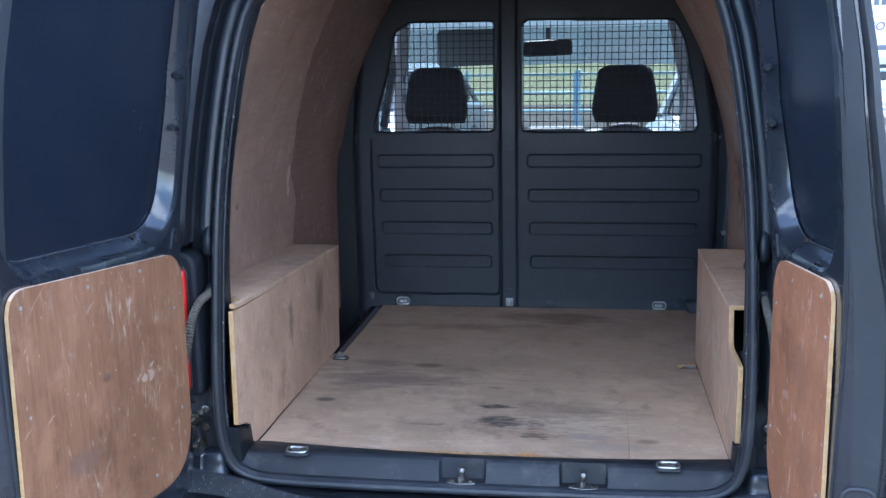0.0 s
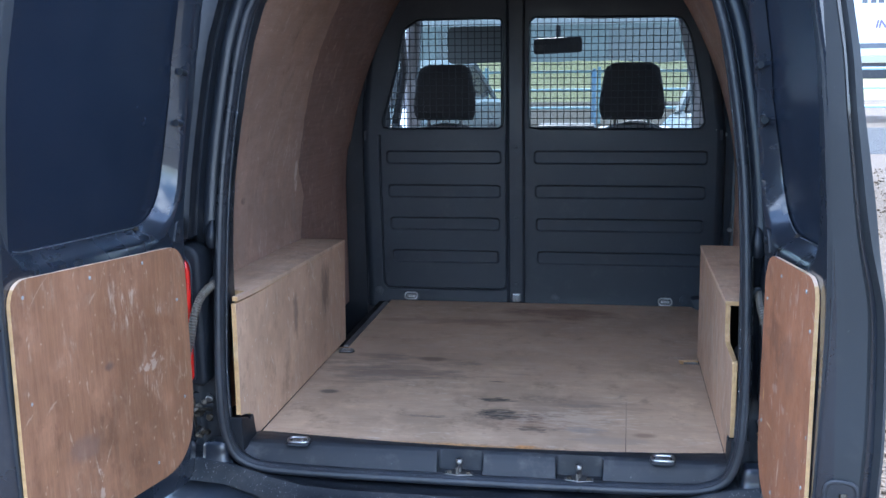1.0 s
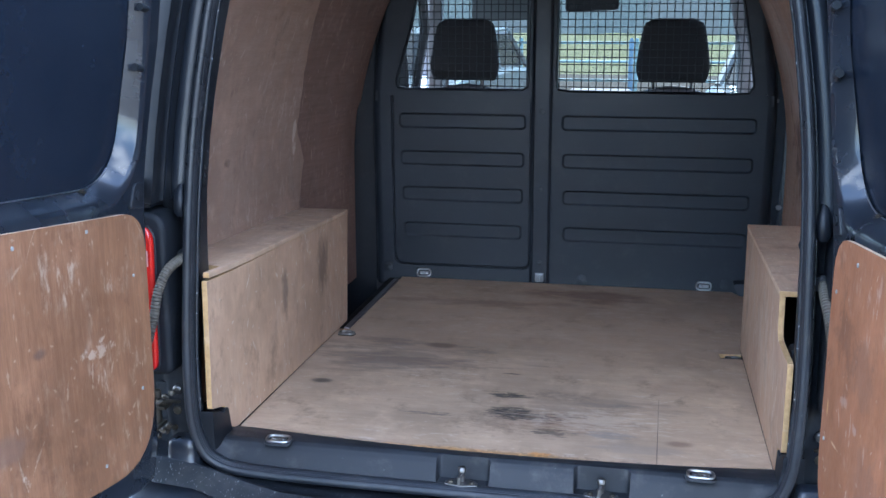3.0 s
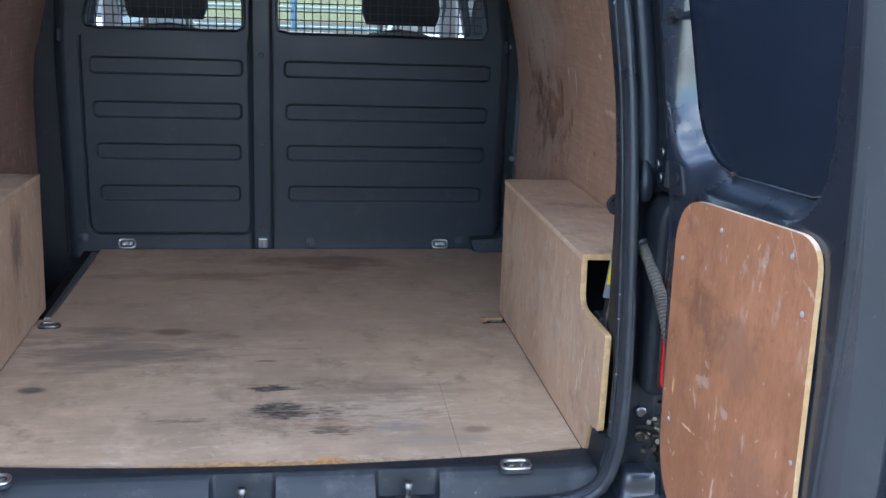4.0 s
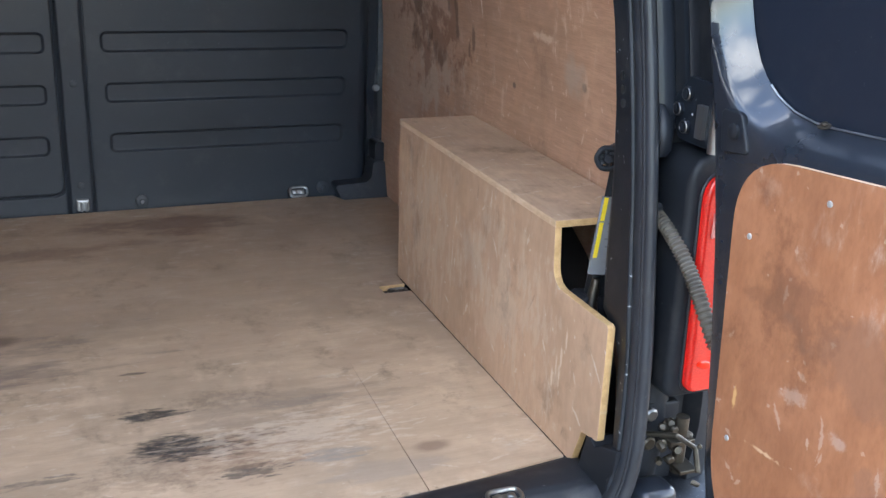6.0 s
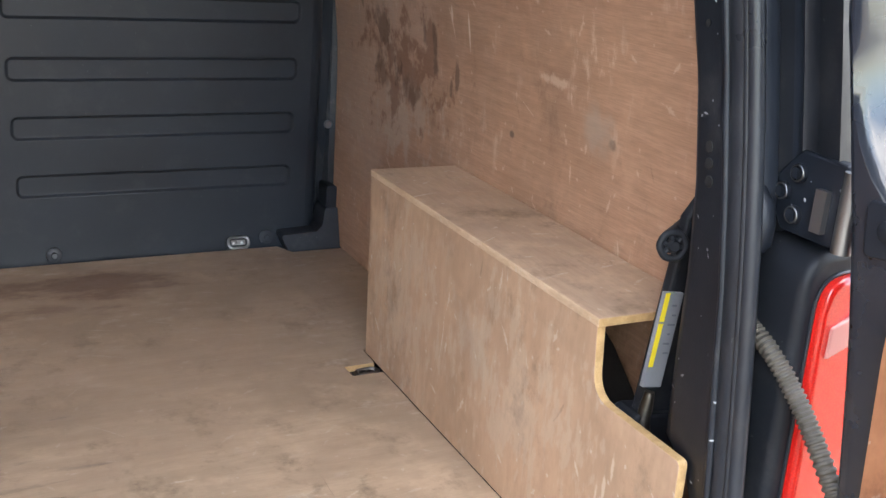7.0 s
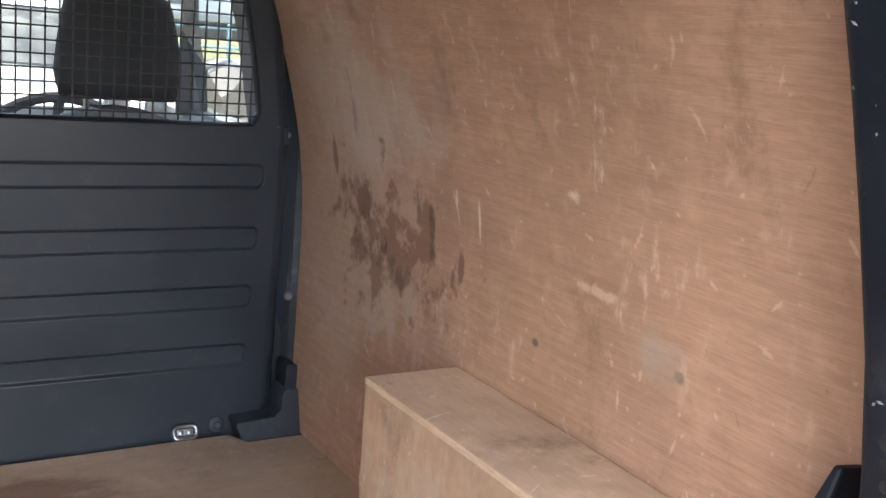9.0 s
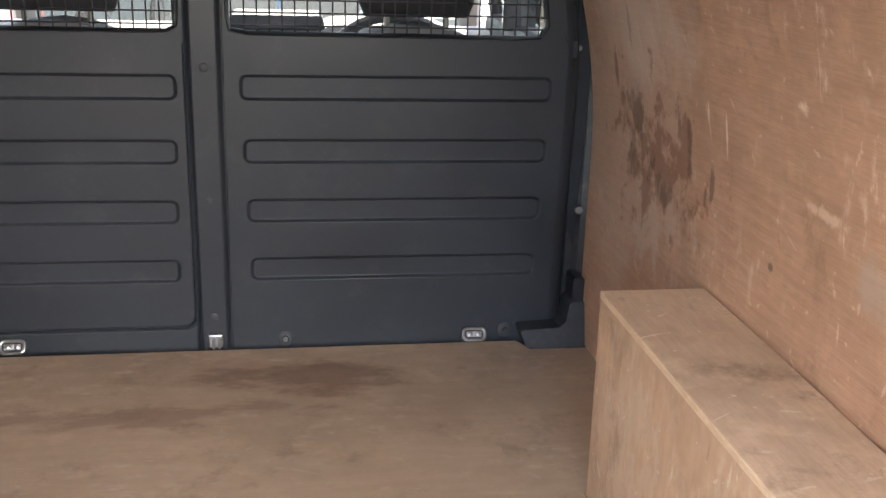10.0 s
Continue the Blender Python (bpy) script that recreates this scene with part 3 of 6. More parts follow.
def prism(bm, pts, axis, a, b):
    """A plate with the outline pts, from a to b along the axis; a and b may be functions of (u, v)."""
    fa = a if callable(a) else (lambda u, v: a)
    fb = b if callable(b) else (lambda u, v: b)
    A = [bm.verts.new(put(axis, u, v, fa(u, v))) for u, v in pts]
    B = [bm.verts.new(put(axis, u, v, fb(u, v))) for u, v in pts]
    bm.faces.new(A)
    bm.faces.new(B[::-1])
    n = len(pts)
    for i in range(n):
        bm.faces.new((A[i], B[i], B[(i + 1) % n], A[(i + 1) % n]))
    return A, B


def rounded(corners, seg=6):
    """An outline with rounded corners: rows of u, v, radius."""
    out = []
    n = len(corners)
    for i in range(n):
        p, q, r = (Vector(corners[j % n][:2]) for j in (i - 1, i, i + 1))
        rad = corners[i][2]
        a, b = (p - q), (r - q)
        rad = min(rad, a.length * 0.48, b.length * 0.48)
        if rad < 1e-4:
            out.append(tuple(q))
            continue
        half = a.angle(b) / 2
        t = min(rad / math.tan(half), a.length * 0.49, b.length * 0.49)
        s, e = q + a.normalized() * t, q + b.normalized() * t
        for k in range(seg + 1):
            u = k / seg
            out.append(tuple(s * (1 - u) ** 2 + q * 2 * u * (1 - u) + e * u * u))
    return out


def tube(bm, pts, rad, n=8, closed=False, caps=True):
    """A pipe along pts; rad is a number or one for each point."""
    pts = [Vector(p) for p in pts]
    m = len(pts)
    rads = rad if isinstance(rad, (list, tuple)) else [rad] * m
    rings = []
    up = None
    for i in range(m):
        a = pts[(i - 1) % m] if (closed or i > 0) else pts[i]
        b = pts[(i + 1) % m] if (closed or i < m - 1) else pts[i]
        d = (b - a).normalized()
        if up is None:
            up = Vector((0, 0, 1)) if abs(d.z) < 0.9 else Vector((1, 0, 0))
        side = d.cross(up).normalized()
        up = side.cross(d).normalized()
        rings.append([bm.verts.new(pts[i] + (side * math.cos(2 * math.pi * k / n) + up * math.sin(2 * math.pi * k / n)) * rads[i]) for k in range(n)])
    for i in range(m if closed else m - 1):
        A, B = rings[i], rings[(i + 1) % m]
        for k in range(n):
            bm.faces.new((A[k], A[(k + 1) % n], B[(k + 1) % n], B[k]))
    if caps and not closed:
        bm.faces.new(rings[0][::-1])
        bm.faces.new(rings[-1])


def disc(bm, at, way, r, h, n=14, crown=0.0):
    """A short round stud standing on `at` along `way`."""
    at, way = Vector(at), Vector(way).normalized()
    tube(bm, [at, at + way * h * 0.7, at + way * h], [r, r, r * (0.72 if crown else 0.97)], n)


def loft(bm, rows, close_row=False, caps=False):
    rings = [[bm.verts.new(p) for p in r] for r in rows]
    for A, B in zip(rings, rings[1:]):
        n = len(A)
        for k in range(n if close_row else n - 1):
            bm.faces.new((A[k], A[(k + 1) % n], B[(k + 1) % n], B[k]))
    if caps:
        bm.faces.new(rings[0][::-1])
        bm.faces.new(rings[-1])
    return rings


def rim(bm, outer, hole, depth_out, depth_hole, axis):
    """A flat surface between an outline and a hole of as many points; depths may be functions of (u, v)."""
    fo = depth_out if callable(depth_out) else (lambda u, v: depth_out)
    fh = depth_hole if callable(depth_hole) else (lambda u, v: depth_hole)
    O = [bm.verts.new(put(axis, u, v, fo(u, v))) for u, v in outer]
    H = [bm.verts.new(put(axis, u, v, fh(u, v))) for u, v in hole]
    n = len(O)
    for i in range(n):
        bm.faces.new((O[i], O[(i + 1) % n], H[(i + 1) % n], H[i]))
    return O, H


def skirt(bm, A, B):
    n = len(A)
    for i in range(n):
        bm.faces.new((A[i], A[(i + 1) % n], B[(i + 1) % n], B[i]))


def resample(pts, n, centre):
    """n points of a closed outline, by even angles round the centre, corners kept."""
    cx, cy = centre
    ang = sorted(2 * math.pi * k / n for k in range(n))
    out = []
    m = len(pts)
    for a in ang:
        dx, dy = math.cos(a), math.sin(a)
        best = None
        for i in range(m):
            (x1, y1), (x2, y2) = pts[i], pts[(i + 1) % m]
            ex, ey = x2 - x1, y2 - y1
            det = dx * -ey + ex * dy
            if abs(det) < 1e-12:
                continue
            t = ((x1 - cx) * -ey + ex * (y1 - cy)) / det
            s = (dx * (y1 - cy) - dy * (x1 - cx)) / det
            if t > 0 and -1e-9 <= s <= 1 + 1e-9 and (best is None or t > best):
                best = t
        out.append((cx + dx * best, cy + dy * best))
    return out


def grow(pts, d):
    """An outline pushed outwards by d (for outlines that run either way round)."""
    n = len(pts)
    area = sum(pts[i][0] * pts[(i + 1) % n][1] - pts[(i + 1) % n][0] * pts[i][1] for i in range(n))
    sgn = 1 if area > 0 else -1
    out = []
    for i in range(n):
        a, b = Vector(pts[i - 1]), Vector(pts[(i + 1) % n])
        t = (b - a)
        t = t.normalized() if t.length > 1e-9 else Vector((1, 0))
        out.append((pts[i][0] + t.y * d * sgn, pts[i][1] - t.x * d * sgn))
    return out


def mix(a, b, t):
    return a + (b - a) * t


def curve1(rows, z):
    """A value read from rows of (z, value), smoothly between them."""
    if z <= rows[0][0]:
        return rows[0][1]
    for (z0, v0), (z1, v1) in zip(rows, rows[1:]):
        if z <= z1:
            t = (z - z0) / (z1 - z0)
            return mix(v0, v1, t)
    return rows[-1][1]


# ---------------------------------------------------------------- ground and surroundings
FLOOR_Z, BULK_Y, ROOF_Z = 0.600, 1.750, 1.820

bm = bmesh.new()
bmesh.ops.create_grid(bm, x_segments=60, y_segments=60, size=300)
tagged(part("ground", bm, M_GRAVEL), "beige gravel yard around the parked van", "ground", kind="structure")
bm = bmesh.new()
box(bm, (-60, 14.0, -0.2), (80, 19.5, 0.006))
tagged(part("road", bm, M_ASPHALT, bevel=0.01), "worn grey asphalt lane across the gravel yard", "road", kind="structure")


def stones():
    """Loose stones, thickest beside the van."""
    rng = np.random.default_rng(5)
    ico = bmesh.new()
    bmesh.ops.create_icosphere(ico, subdivisions=1, radius=1)
    base = np.array([v.co[:] for v in ico.verts])
    tri = np.array([[v.index for v in f.verts] for f in ico.faces])
    ico.free()
    zones = (((0.75, 3.2), (-1.2, 4.5), 6500), ((-2.2, -0.5), (-1.2, 1.2), 5000), ((2.5, 6.0), (3.0, 12.0), 2600))
    vs, fs, off = [], [], 0
    for (x0, x1), (y0, y1), n in zones:
        for _ in range(n):
            r = rng.uniform(0.005, 0.0125) * (1.5 if x0 > 2 else 1)
            s = rng.uniform(0.6, 1.25, 3) * r
            a = rng.uniform(0, 6.28)
            c, d = math.cos(a), math.sin(a)
            p = base * s * (1 + rng.uniform(-0.14, 0.14, (len(base), 1)))
            p = np.stack((p[:, 0] * c - p[:, 1] * d, p[:, 0] * d + p[:, 1] * c, p[:, 2]), 1)
            p += (rng.uniform(x0, x1), rng.uniform(y0, y1), r * 0.35)
            vs.append(p)
            fs.append(tri + off)
            off += len(base)
    me = bpy.data.meshes.new("gravel")
    me.from_pydata(np.concatenate(vs).tolist(), [], np.concatenate(fs).tolist())
    m, nt, b = material("gravel_stone", 0.8)
    g = node(nt, "NewGeometry")
    r = node(nt, "ValToRGB", {"Fac": g.outputs["Random Per Island"]})
    r.color_ramp.elements[0].color, r.color_ramp.elements[1].color = (0.085, 0.058, 0.036, 1), (0.21, 0.155, 0.10, 1)
    nt.links.new(r.outputs[0], b.inputs["Base Color"])
    me.materials.append(m)
    ob = new("gravel", me)
    smooth(ob)
    tagged(ob, "loose beige and brown stones of the gravel yard", "gravel", kind="stuff")


stones()

# ---------------------------------------------------------------- cargo floor


def floor_boards():
    fl = thing("floor", (0, 0.29, 0.588), "worn oil-stained plywood load floor", "floor", kind="structure")
    zt, zb = FLOOR_Z, FLOOR_Z - 0.012
    # main sheet, with a rear corner piece let in and its side cut back beside the step well
    main = [(-0.574, 0.312), (-0.46, 0.306), (-0.34, 0.296), (-0.22, 0.283), (-0.1, 0.276), (0.03, 0.270), (0.15, 0.270), (0.25, 0.275), (0.3428, 0.281), (0.3490, 0.62), (0.3508, 0.72), (0.3510, 0.72), (0.3497, 0.62), (0.3442, 0.281), (0.43, 0.292), (0.5742, 0.312), (0.5742, 1.018), (0.516, 1.018), (0.514, 1.058), (0.5742, 1.06), (0.5742, 1.12), (0.752, 1.12), (0.752, 1.702),
            (0.622, 1.702), (0.600, 1.752), (-0.545, 1.745), (-0.548, 1.085), (-0.580, 1.08)]
    bm = bmesh.new()
    prism(bm, main, "z", zb, zt)
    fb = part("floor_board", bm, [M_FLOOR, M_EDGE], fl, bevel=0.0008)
    for p in fb.data.polygons:
        if abs(p.normal.z) < 0.5 and 0.9 < p.center.y < 1.1 and p.center.x > 0:
            p.material_index = 1
    bm = bmesh.new()
    box(bm, (-0.565, 1.085, zt - 0.03), (-0.5485, 1.70, zt + 0.004))
    part("edge_strip", bm, M_ALU, fl, "dull aluminium edge strip", bevel=0.002)
    # the pan that the boards lie on
    bm = bmesh.new()
    box(bm, (-0.60, 0.24, 0.50), (0.78, 1.80, zb - 0.001))
    part("floor_pan", bm, M_DARK, fl)


floor_boards()


def lashing_ring(at, tilt, label, w=0.053, d=0.031, cup=M_PLASTIC, metal=None):
    """A flush lashing eye: a dished plate with a bail and two studs. tilt 0 lies flat, 90 stands on a wall."""
    metal = metal or M_CHROME
    e = thing("lashing_ring", at, label, "lashing ring", "lashing rings of the load space")
    T = Matrix.Translation(at) @ Matrix.Rotation(radians(tilt), 4, "X")

    def add(name, bm, mat, soft=True, bevel=0.0, lab=""):
        bmesh.ops.transform(bm, matrix=T, verts=bm.verts)
        return part(name, bm, mat, e, lab, soft=soft, bevel=bevel)
    bm = bmesh.new()
    out = rounded([(-w / 2, -d / 2, d * 0.45), (w / 2, -d / 2, d * 0.45), (w / 2, d / 2, d * 0.45), (-w / 2, d / 2, d * 0.45)], 6)
    prism(bm, [(x * 1.14, y * 1.2) for x, y in out], "z", -0.004, 0.002)
    add("cup", bm, cup, bevel=0.001)
    bm = bmesh.new()
    tube(bm, [(x * 0.93, y * 0.9, 0.0045) for x, y in out], 0.0034, 8, closed=True)
    add("bail", bm, metal)
    bm = bmesh.new()
    box(bm, (-w * 0.32, -d * 0.20, 0.0), (w * 0.32, d * 0.22, 0.0035))
    add("plate", bm, metal, soft=False, bevel=0.001)
    for sx in (-1, 1):
        bm = bmesh.new()
        disc(bm, (sx * w * 0.18, 0, 0.003), (0, 0, 1), 0.006, 0.004, 10, 1)
        add("stud", bm, metal)
    return e


lashing_ring((-0.446, 0.212, 0.616), 4, "bright metal lashing ring in the black sill cover")
lashing_ring((0.427, 0.208, 0.616), 4, "bright metal lashing ring in the black sill cover")
lashing_ring((-0.470, 1.768, 0.612), 62, "bright metal lashing ring at the foot of the bulkhead", 0.052, 0.029)
lashing_ring((0.507, 1.766, 0.612), 62, "bright metal lashing ring at the foot of the bulkhead", 0.052, 0.029)
lashing_ring((0.551, 1.036, 0.591), 0, "dull metal lashing ring sunk in a floor cut-out", 0.042, 0.024, M_STEEL, M_BAR)
lashing_ring((-0.540, 1.030, 0.600), 0, "dull metal lashing ring at the edge of the plywood floor", 0.046, 0.03, M_STEEL, M_BAR)

# ---------------------------------------------------------------- bulkhead
POST_L, POST_R = -0.090, -0.022


def sd_box(x, z, cx, cz, hx, hz, r):
    qx, qz = abs(x - cx) - hx + r, abs(z - cz) - hz + r
    return math.hypot(max(qx, 0), max(qz, 0)) + min(max(qx, qz), 0) - r


def ease(t):
    t = min(1.0, max(0.0, t))
    return t * t * (3 - 2 * t)


RIBS_Z = (0.773, 0.903, 1.030, 1.160)


def bulk_y(z):
    """The bulkhead stands a little further forward at its foot."""
    return BULK_Y + 0.026 * ease((1.2 - z) / 0.6)


def press(x, z, x0, x1):
    """How far the pressed ribs stand back from the bulkhead's face."""
    d = 0.0
    for cz in RIBS_Z:
        taper = 0.012 * (1.160 - cz) / 0.4
        s = sd_box(x, z, (x0 + x1) / 2, cz, (x1 - x0) / 2 - taper, 0.0235, 0.014)
        d = max(d, 0.0072 * ease((0.0035 - s) / 0.0080))
    return d


def stops(lo, hi, coarse, fine, marks, reach):
    """Places from lo to hi, close together near the marks."""
    out, v = [lo], lo
    while v < hi - 1e-6:
        near = min(abs(v - m) for m in marks)
        v += fine if near < reach + fine else min(coarse, max(fine, near - reach))
        out.append(min(v, hi))
    return out


def pressed_sheet(name, parent, x0, x1, z0, z1, ribs, border=None):
    bm = bmesh.new()
    mx, mz = [ribs[0], ribs[0] + 0.012, ribs[1] - 0.012, ribs[1]], [cz + k * 0.0235 for cz in RIBS_Z for k in (-1, 1)]
    if border:
        mx += [border[0] - border[2], border[0] + border[2]]
        mz += [border[1] - border[3], border[1] + border[3]]
    rows = []
    for z in stops(z0, z1, 0.03, 0.0011, mz, 0.008):
        row = []
        for x in stops(x0, x1, 0.04, 0.0016, mx, 0.016):
            y = bulk_y(z) + press(x, z, *ribs)
            if border:
                s = sd_box(x, z, *border)
                y += 0.007 * ease(1 - abs(s) / 0.006) - 0.004 * ease(-s / 0.008)
            y -= 0.006 * ease((0.60 - z) / 0.03)
            row.append((x, y, z))
        rows.append(row)
    loft(bm, rows)
    return part(name, bm, M_BULK, parent, soft=True, flat_angle=60)


WIN_L = rounded([(-0.568, 1.272, 0.02), (-0.108, 1.272, 0.018), (-0.106, 1.668, 0.02), (-0.42, 1.668, 0.05), (-0.476, 1.635, 0.05), (-0.505, 1.49, 0.1)], 5)
WIN_R = rounded([(-0.006, 1.270, 0.018), (0.630, 1.268, 0.022), (0.606, 1.42, 0.1), (0.572, 1.59, 0.04), (0.538, 1.662, 0.03), (-0.005, 1.670, 0.02)], 5)


def hits_of(poly, axis, v):
    """Where the straight line (axis 0: u = v, axis 1: v = v) crosses the outline."""
    out = []
    n = len(poly)
    for i in range(n):
        a, b = poly[i], poly[(i + 1) % n]
        if (a[axis] - v) * (b[axis] - v) < 0:
            t = (v - a[axis]) / (b[axis] - a[axis])
            out.append(mix(a[1 - axis], b[1 - axis], t))
    return (min(out), max(out)) if len(out) > 1 else None


def bulkhead():
    bk = thing("bulkhead", (0, BULK_Y, FLOOR_Z), "charcoal pressed-steel bulkhead with two mesh windows", "bulkhead", kind="structure")
    pressed_sheet("left_panel", bk, -0.62, POST_L - 0.004, 0.565, 1.245, (-0.552, -0.112), (-0.335, 0.972, 0.245, 0.330, 0.03))
    pressed_sheet("right_panel", bk, POST_R + 0.004, 0.675, 0.565, 1.245, (0.013, 0.644))
    # hat-section post with bolts
    bm = bmesh.new()
    prof = [(POST_L - 0.022, 0.011), (POST_L - 0.004, 0.009), (POST_L + 0.001, 0.007), (POST_L + 0.007, -0.005), (POST_L + 0.011, -0.007), (POST_R - 0.011, -0.007), (POST_R - 0.007, -0.005), (POST_R - 0.001, 0.006), (POST_R + 0.003, 0.004), (POST_R + 0.013, 0.004)]
    loft(bm, [[(x, bulk_y(z) + y, z) for x, y in prof] for z in (0.56, 0.65, 0.75, 0.85, 0.95, 1.05, 1.15, 1.25, 1.80)])
    part("centre_post", bm, M_BULK, bk, bevel=0.002)
    for z in (0.668, 0.93, 1.20):
        bm = bmesh.new()
        disc(bm, (-0.056, bulk_y(z) - 0.006, z), (0, -1, 0), 0.009, 0.004, 12, 1)
        part("bolt", bm, M_PLASTIC, bk, soft=True)
    for x, z in ((0.092, 0.614), (0.577, 0.620), (-0.60, 0.63)):
        bm = bmesh.new()
        disc(bm, (x, bulk_y(z) - 0.003, z), (0, -1, 0.2), 0.017, 0.008, 14, 1)
        disc(bm, (x, bulk_y(z) - 0.009, z), (0, -1, 0.2), 0.008, 0.007, 8, 1)
        part("bolt", bm, M_PLASTIC, bk, soft=True)
    # window surrounds
    for win, outer, c in ((WIN_L, [(-0.62, 1.2445), (POST_L - 0.004, 1.2445), (POST_L - 0.004, 1.80), (-0.57, 1.80)], (-0.33, 1.45)),
                          (WIN_R, [(POST_R + 0.004, 1.2445), (0.675, 1.2445), (0.60, 1.80), (POST_R + 0.004, 1.80)], (0.30, 1.45))):
        n = 96
        O, Hh = resample(outer, n, c), resample(win, n, c)
        bm = bmesh.new()
        lip = grow(Hh, 0.008)
        o, h = rim(bm, O, lip, BULK_Y, BULK_Y, "y")
        h2 = [bm.verts.new((u, BULK_Y - 0.004, v)) for u, v in grow(Hh, 0.005)]
        h3 = [bm.verts.new((u, BULK_Y + 0.004, v)) for u, v in Hh]
        h4 = [bm.verts.new((u, BULK_Y + 0.018, v)) for u, v in Hh]
        skirt(bm, h, h2), skirt(bm, h2, h3), skirt(bm, h3, h4)
        # Unseen strip behind the seam, added to stop light leaking through.
        xa, xb = outer[0][0], outer[1][0]
        box(bm, (xa - (0.02 if xa < -0.5 else 0), BULK_Y + 0.003, 1.226), (xb + (0.02 if xb > 0.5 else 0), BULK_Y + 0.009, 1.260))
        part("window_surround", bm, M_BULK, bk, soft=True)
    # welded mesh: upright and level wires, each its own
    gap = 0.0246
    for win, x0 in ((WIN_L, -0.555), (WIN_R, -0.002)):
        bm = bmesh.new()
        tube(bm, [(u, BULK_Y + 0.011, v) for u, v in grow(win, 0.002)], 0.0022, 6, closed=True)
        grille = part("mesh_grille", bm, M_PLASTIC, bk, "black welded square wire mesh", soft=True)
        k = 0
        while True:
            x = x0 + gap * k
            k += 1
            if x > max(p[0] for p in win):
                break
            s = hits_of(win, 0, x)
            if s and s[1] - s[0] > 0.03:
                bm = bmesh.new()
                tube(bm, [(x, BULK_Y + 0.012, s[0] - 0.006), (x, BULK_Y + 0.012, s[1] + 0.006)], 0.0019, 6)
                o = part("wire", bm, M_PLASTIC, None, soft=True)
                o.parent = grille
        for k in range(18):
            z = 1.281 + gap * k
            s = hits_of(win, 1, z)
            if s:
                bm = bmesh.new()
                tube(bm, [(s[0] - 0.006, BULK_Y + 0.0095, z), (s[1] + 0.006, BULK_Y + 0.0095, z)], 0.0019, 6)
                o = part("wire", bm, M_PLASTIC, None, soft=True)
                o.parent = grille
    # rolled side flanges, full height
    for s, x0, x1 in ((1, 0.675, 0.60), (-1, 0.62, 0.57)):
        bm = bmesh.new()
        rows = []
        for k in range(24):
            z = mix(0.565, 1.80, k / 23)
            x = mix(x0, x1, max(0.0, (z - 1.2445) / 0.5555))
            rows.append([(s * (x + dx), bulk_y(z) + dy, z) for dx, dy in ((0, 0), (0.008, 0.001), (0.018, 0.006), (0.027, 0.016), (0.033, 0.030), (0.036, 0.048), (0.075, 0.052))])
        loft(bm, rows)
        part("side_flange", bm, M_BULK, bk, soft=True, flat_angle=60)
    # hook at the foot of the post
    bm = bmesh.new()
    box(bm, (-0.070, BULK_Y + 0.006, 0.602), (-0.040, BULK_Y + 0.022, 0.632))
    box(bm, (-0.062, BULK_Y - 0.004, 0.602), (-0.056, BULK_Y + 0.008, 0.626))
    box(bm, (-0.050, BULK_Y - 0.004, 0.602), (-0.044, BULK_Y + 0.008, 0.626))
    part("hook_plate", bm, M_ALU, bk, "bright metal hook plate", bevel=0.004)
    # side channel, its screw and the foot moulding beside the wall lining
    bm = bmesh.new()
    loft(bm, [[(0.708, BULK_Y + 0.045, z), (0.716, BULK_Y + 0.065, z), (0.735, BULK_Y + 0.07, z), (0.742, BULK_Y + 0.05, z), (0.775, BULK_Y + 0.045, z)] for z in (0.6, 0.9, 1.2, 1.5, 1.8)])
    part("side_channel", bm, M_CHANNEL, bk, "dusty grey painted side channel", soft=True, flat_angle=25)
    bm = bmesh.new()
    disc(bm, (0.737, BULK_Y + 0.052, 0.888), (0, -1, 0), 0.010, 0.008, 12, 1)
    part("screw", bm, M_ALU, bk, soft=True)
    bm = bmesh.new()
    disc(bm, (0.708, BULK_Y + 0.040, 1.243), (0, -1, 0), 0.007, 0.008, 12, 1)
    part("screw", bm, M_ALU, bk, soft=True)
    bm = bmesh.new()
    foot = rounded([(0.618, 0.592, 0.004), (0.790, 0.592, 0.004), (0.762, 0.690, 0.012), (0.716, 0.694, 0.012), (0.706, 0.652, 0.02), (0.690, 0.640, 0.01), (0.600, 0.636, 0.008)], 4)
    prism(bm, foot, "y", lambda u, v: 1.712 + 0.30 * max(0.0, v - 0.60), 1.81)
    part("foot_moulding", bm, M_PLASTIC, bk, "black plastic foot moulding", bevel=0.006)
    bm = bmesh.new()
    prism(bm, rounded([(0.722, 0.690, 0.005), (0.766, 0.690, 0.005), (0.752, 0.742, 0.01), (0.722, 0.748, 0.01)], 3), "y", 1.75, 1.81)
    part("foot_bracket", bm, M_RUBBER, bk, bevel=0.004)
    # closed side of the bulkhead towards the sliding door
    bm = bmesh.new()
    loft(bm, [[(-0.655, BULK_Y + 0.045, z), (-0.70, BULK_Y + 0.02, z), (-0.735, BULK_Y + 0.0, z), (-0.76, BULK_Y - 0.03, z), (-0.80, BULK_Y - 0.03, z)] for z in (0.3, 0.7, 1.2, 1.8)])
    part("side_return", bm, M_BLACK, bk, soft=True)


bulkhead()

# ---------------------------------------------------------------- side linings and roof


def wall_x(y, z):
    """Half width of the right lining: upright below, leaning in towards the roof."""
    return 0.748 - 0.42 * max(0.0, z - 1.02) ** 2 - 0.02 * max(0.0, 0.9 - y)


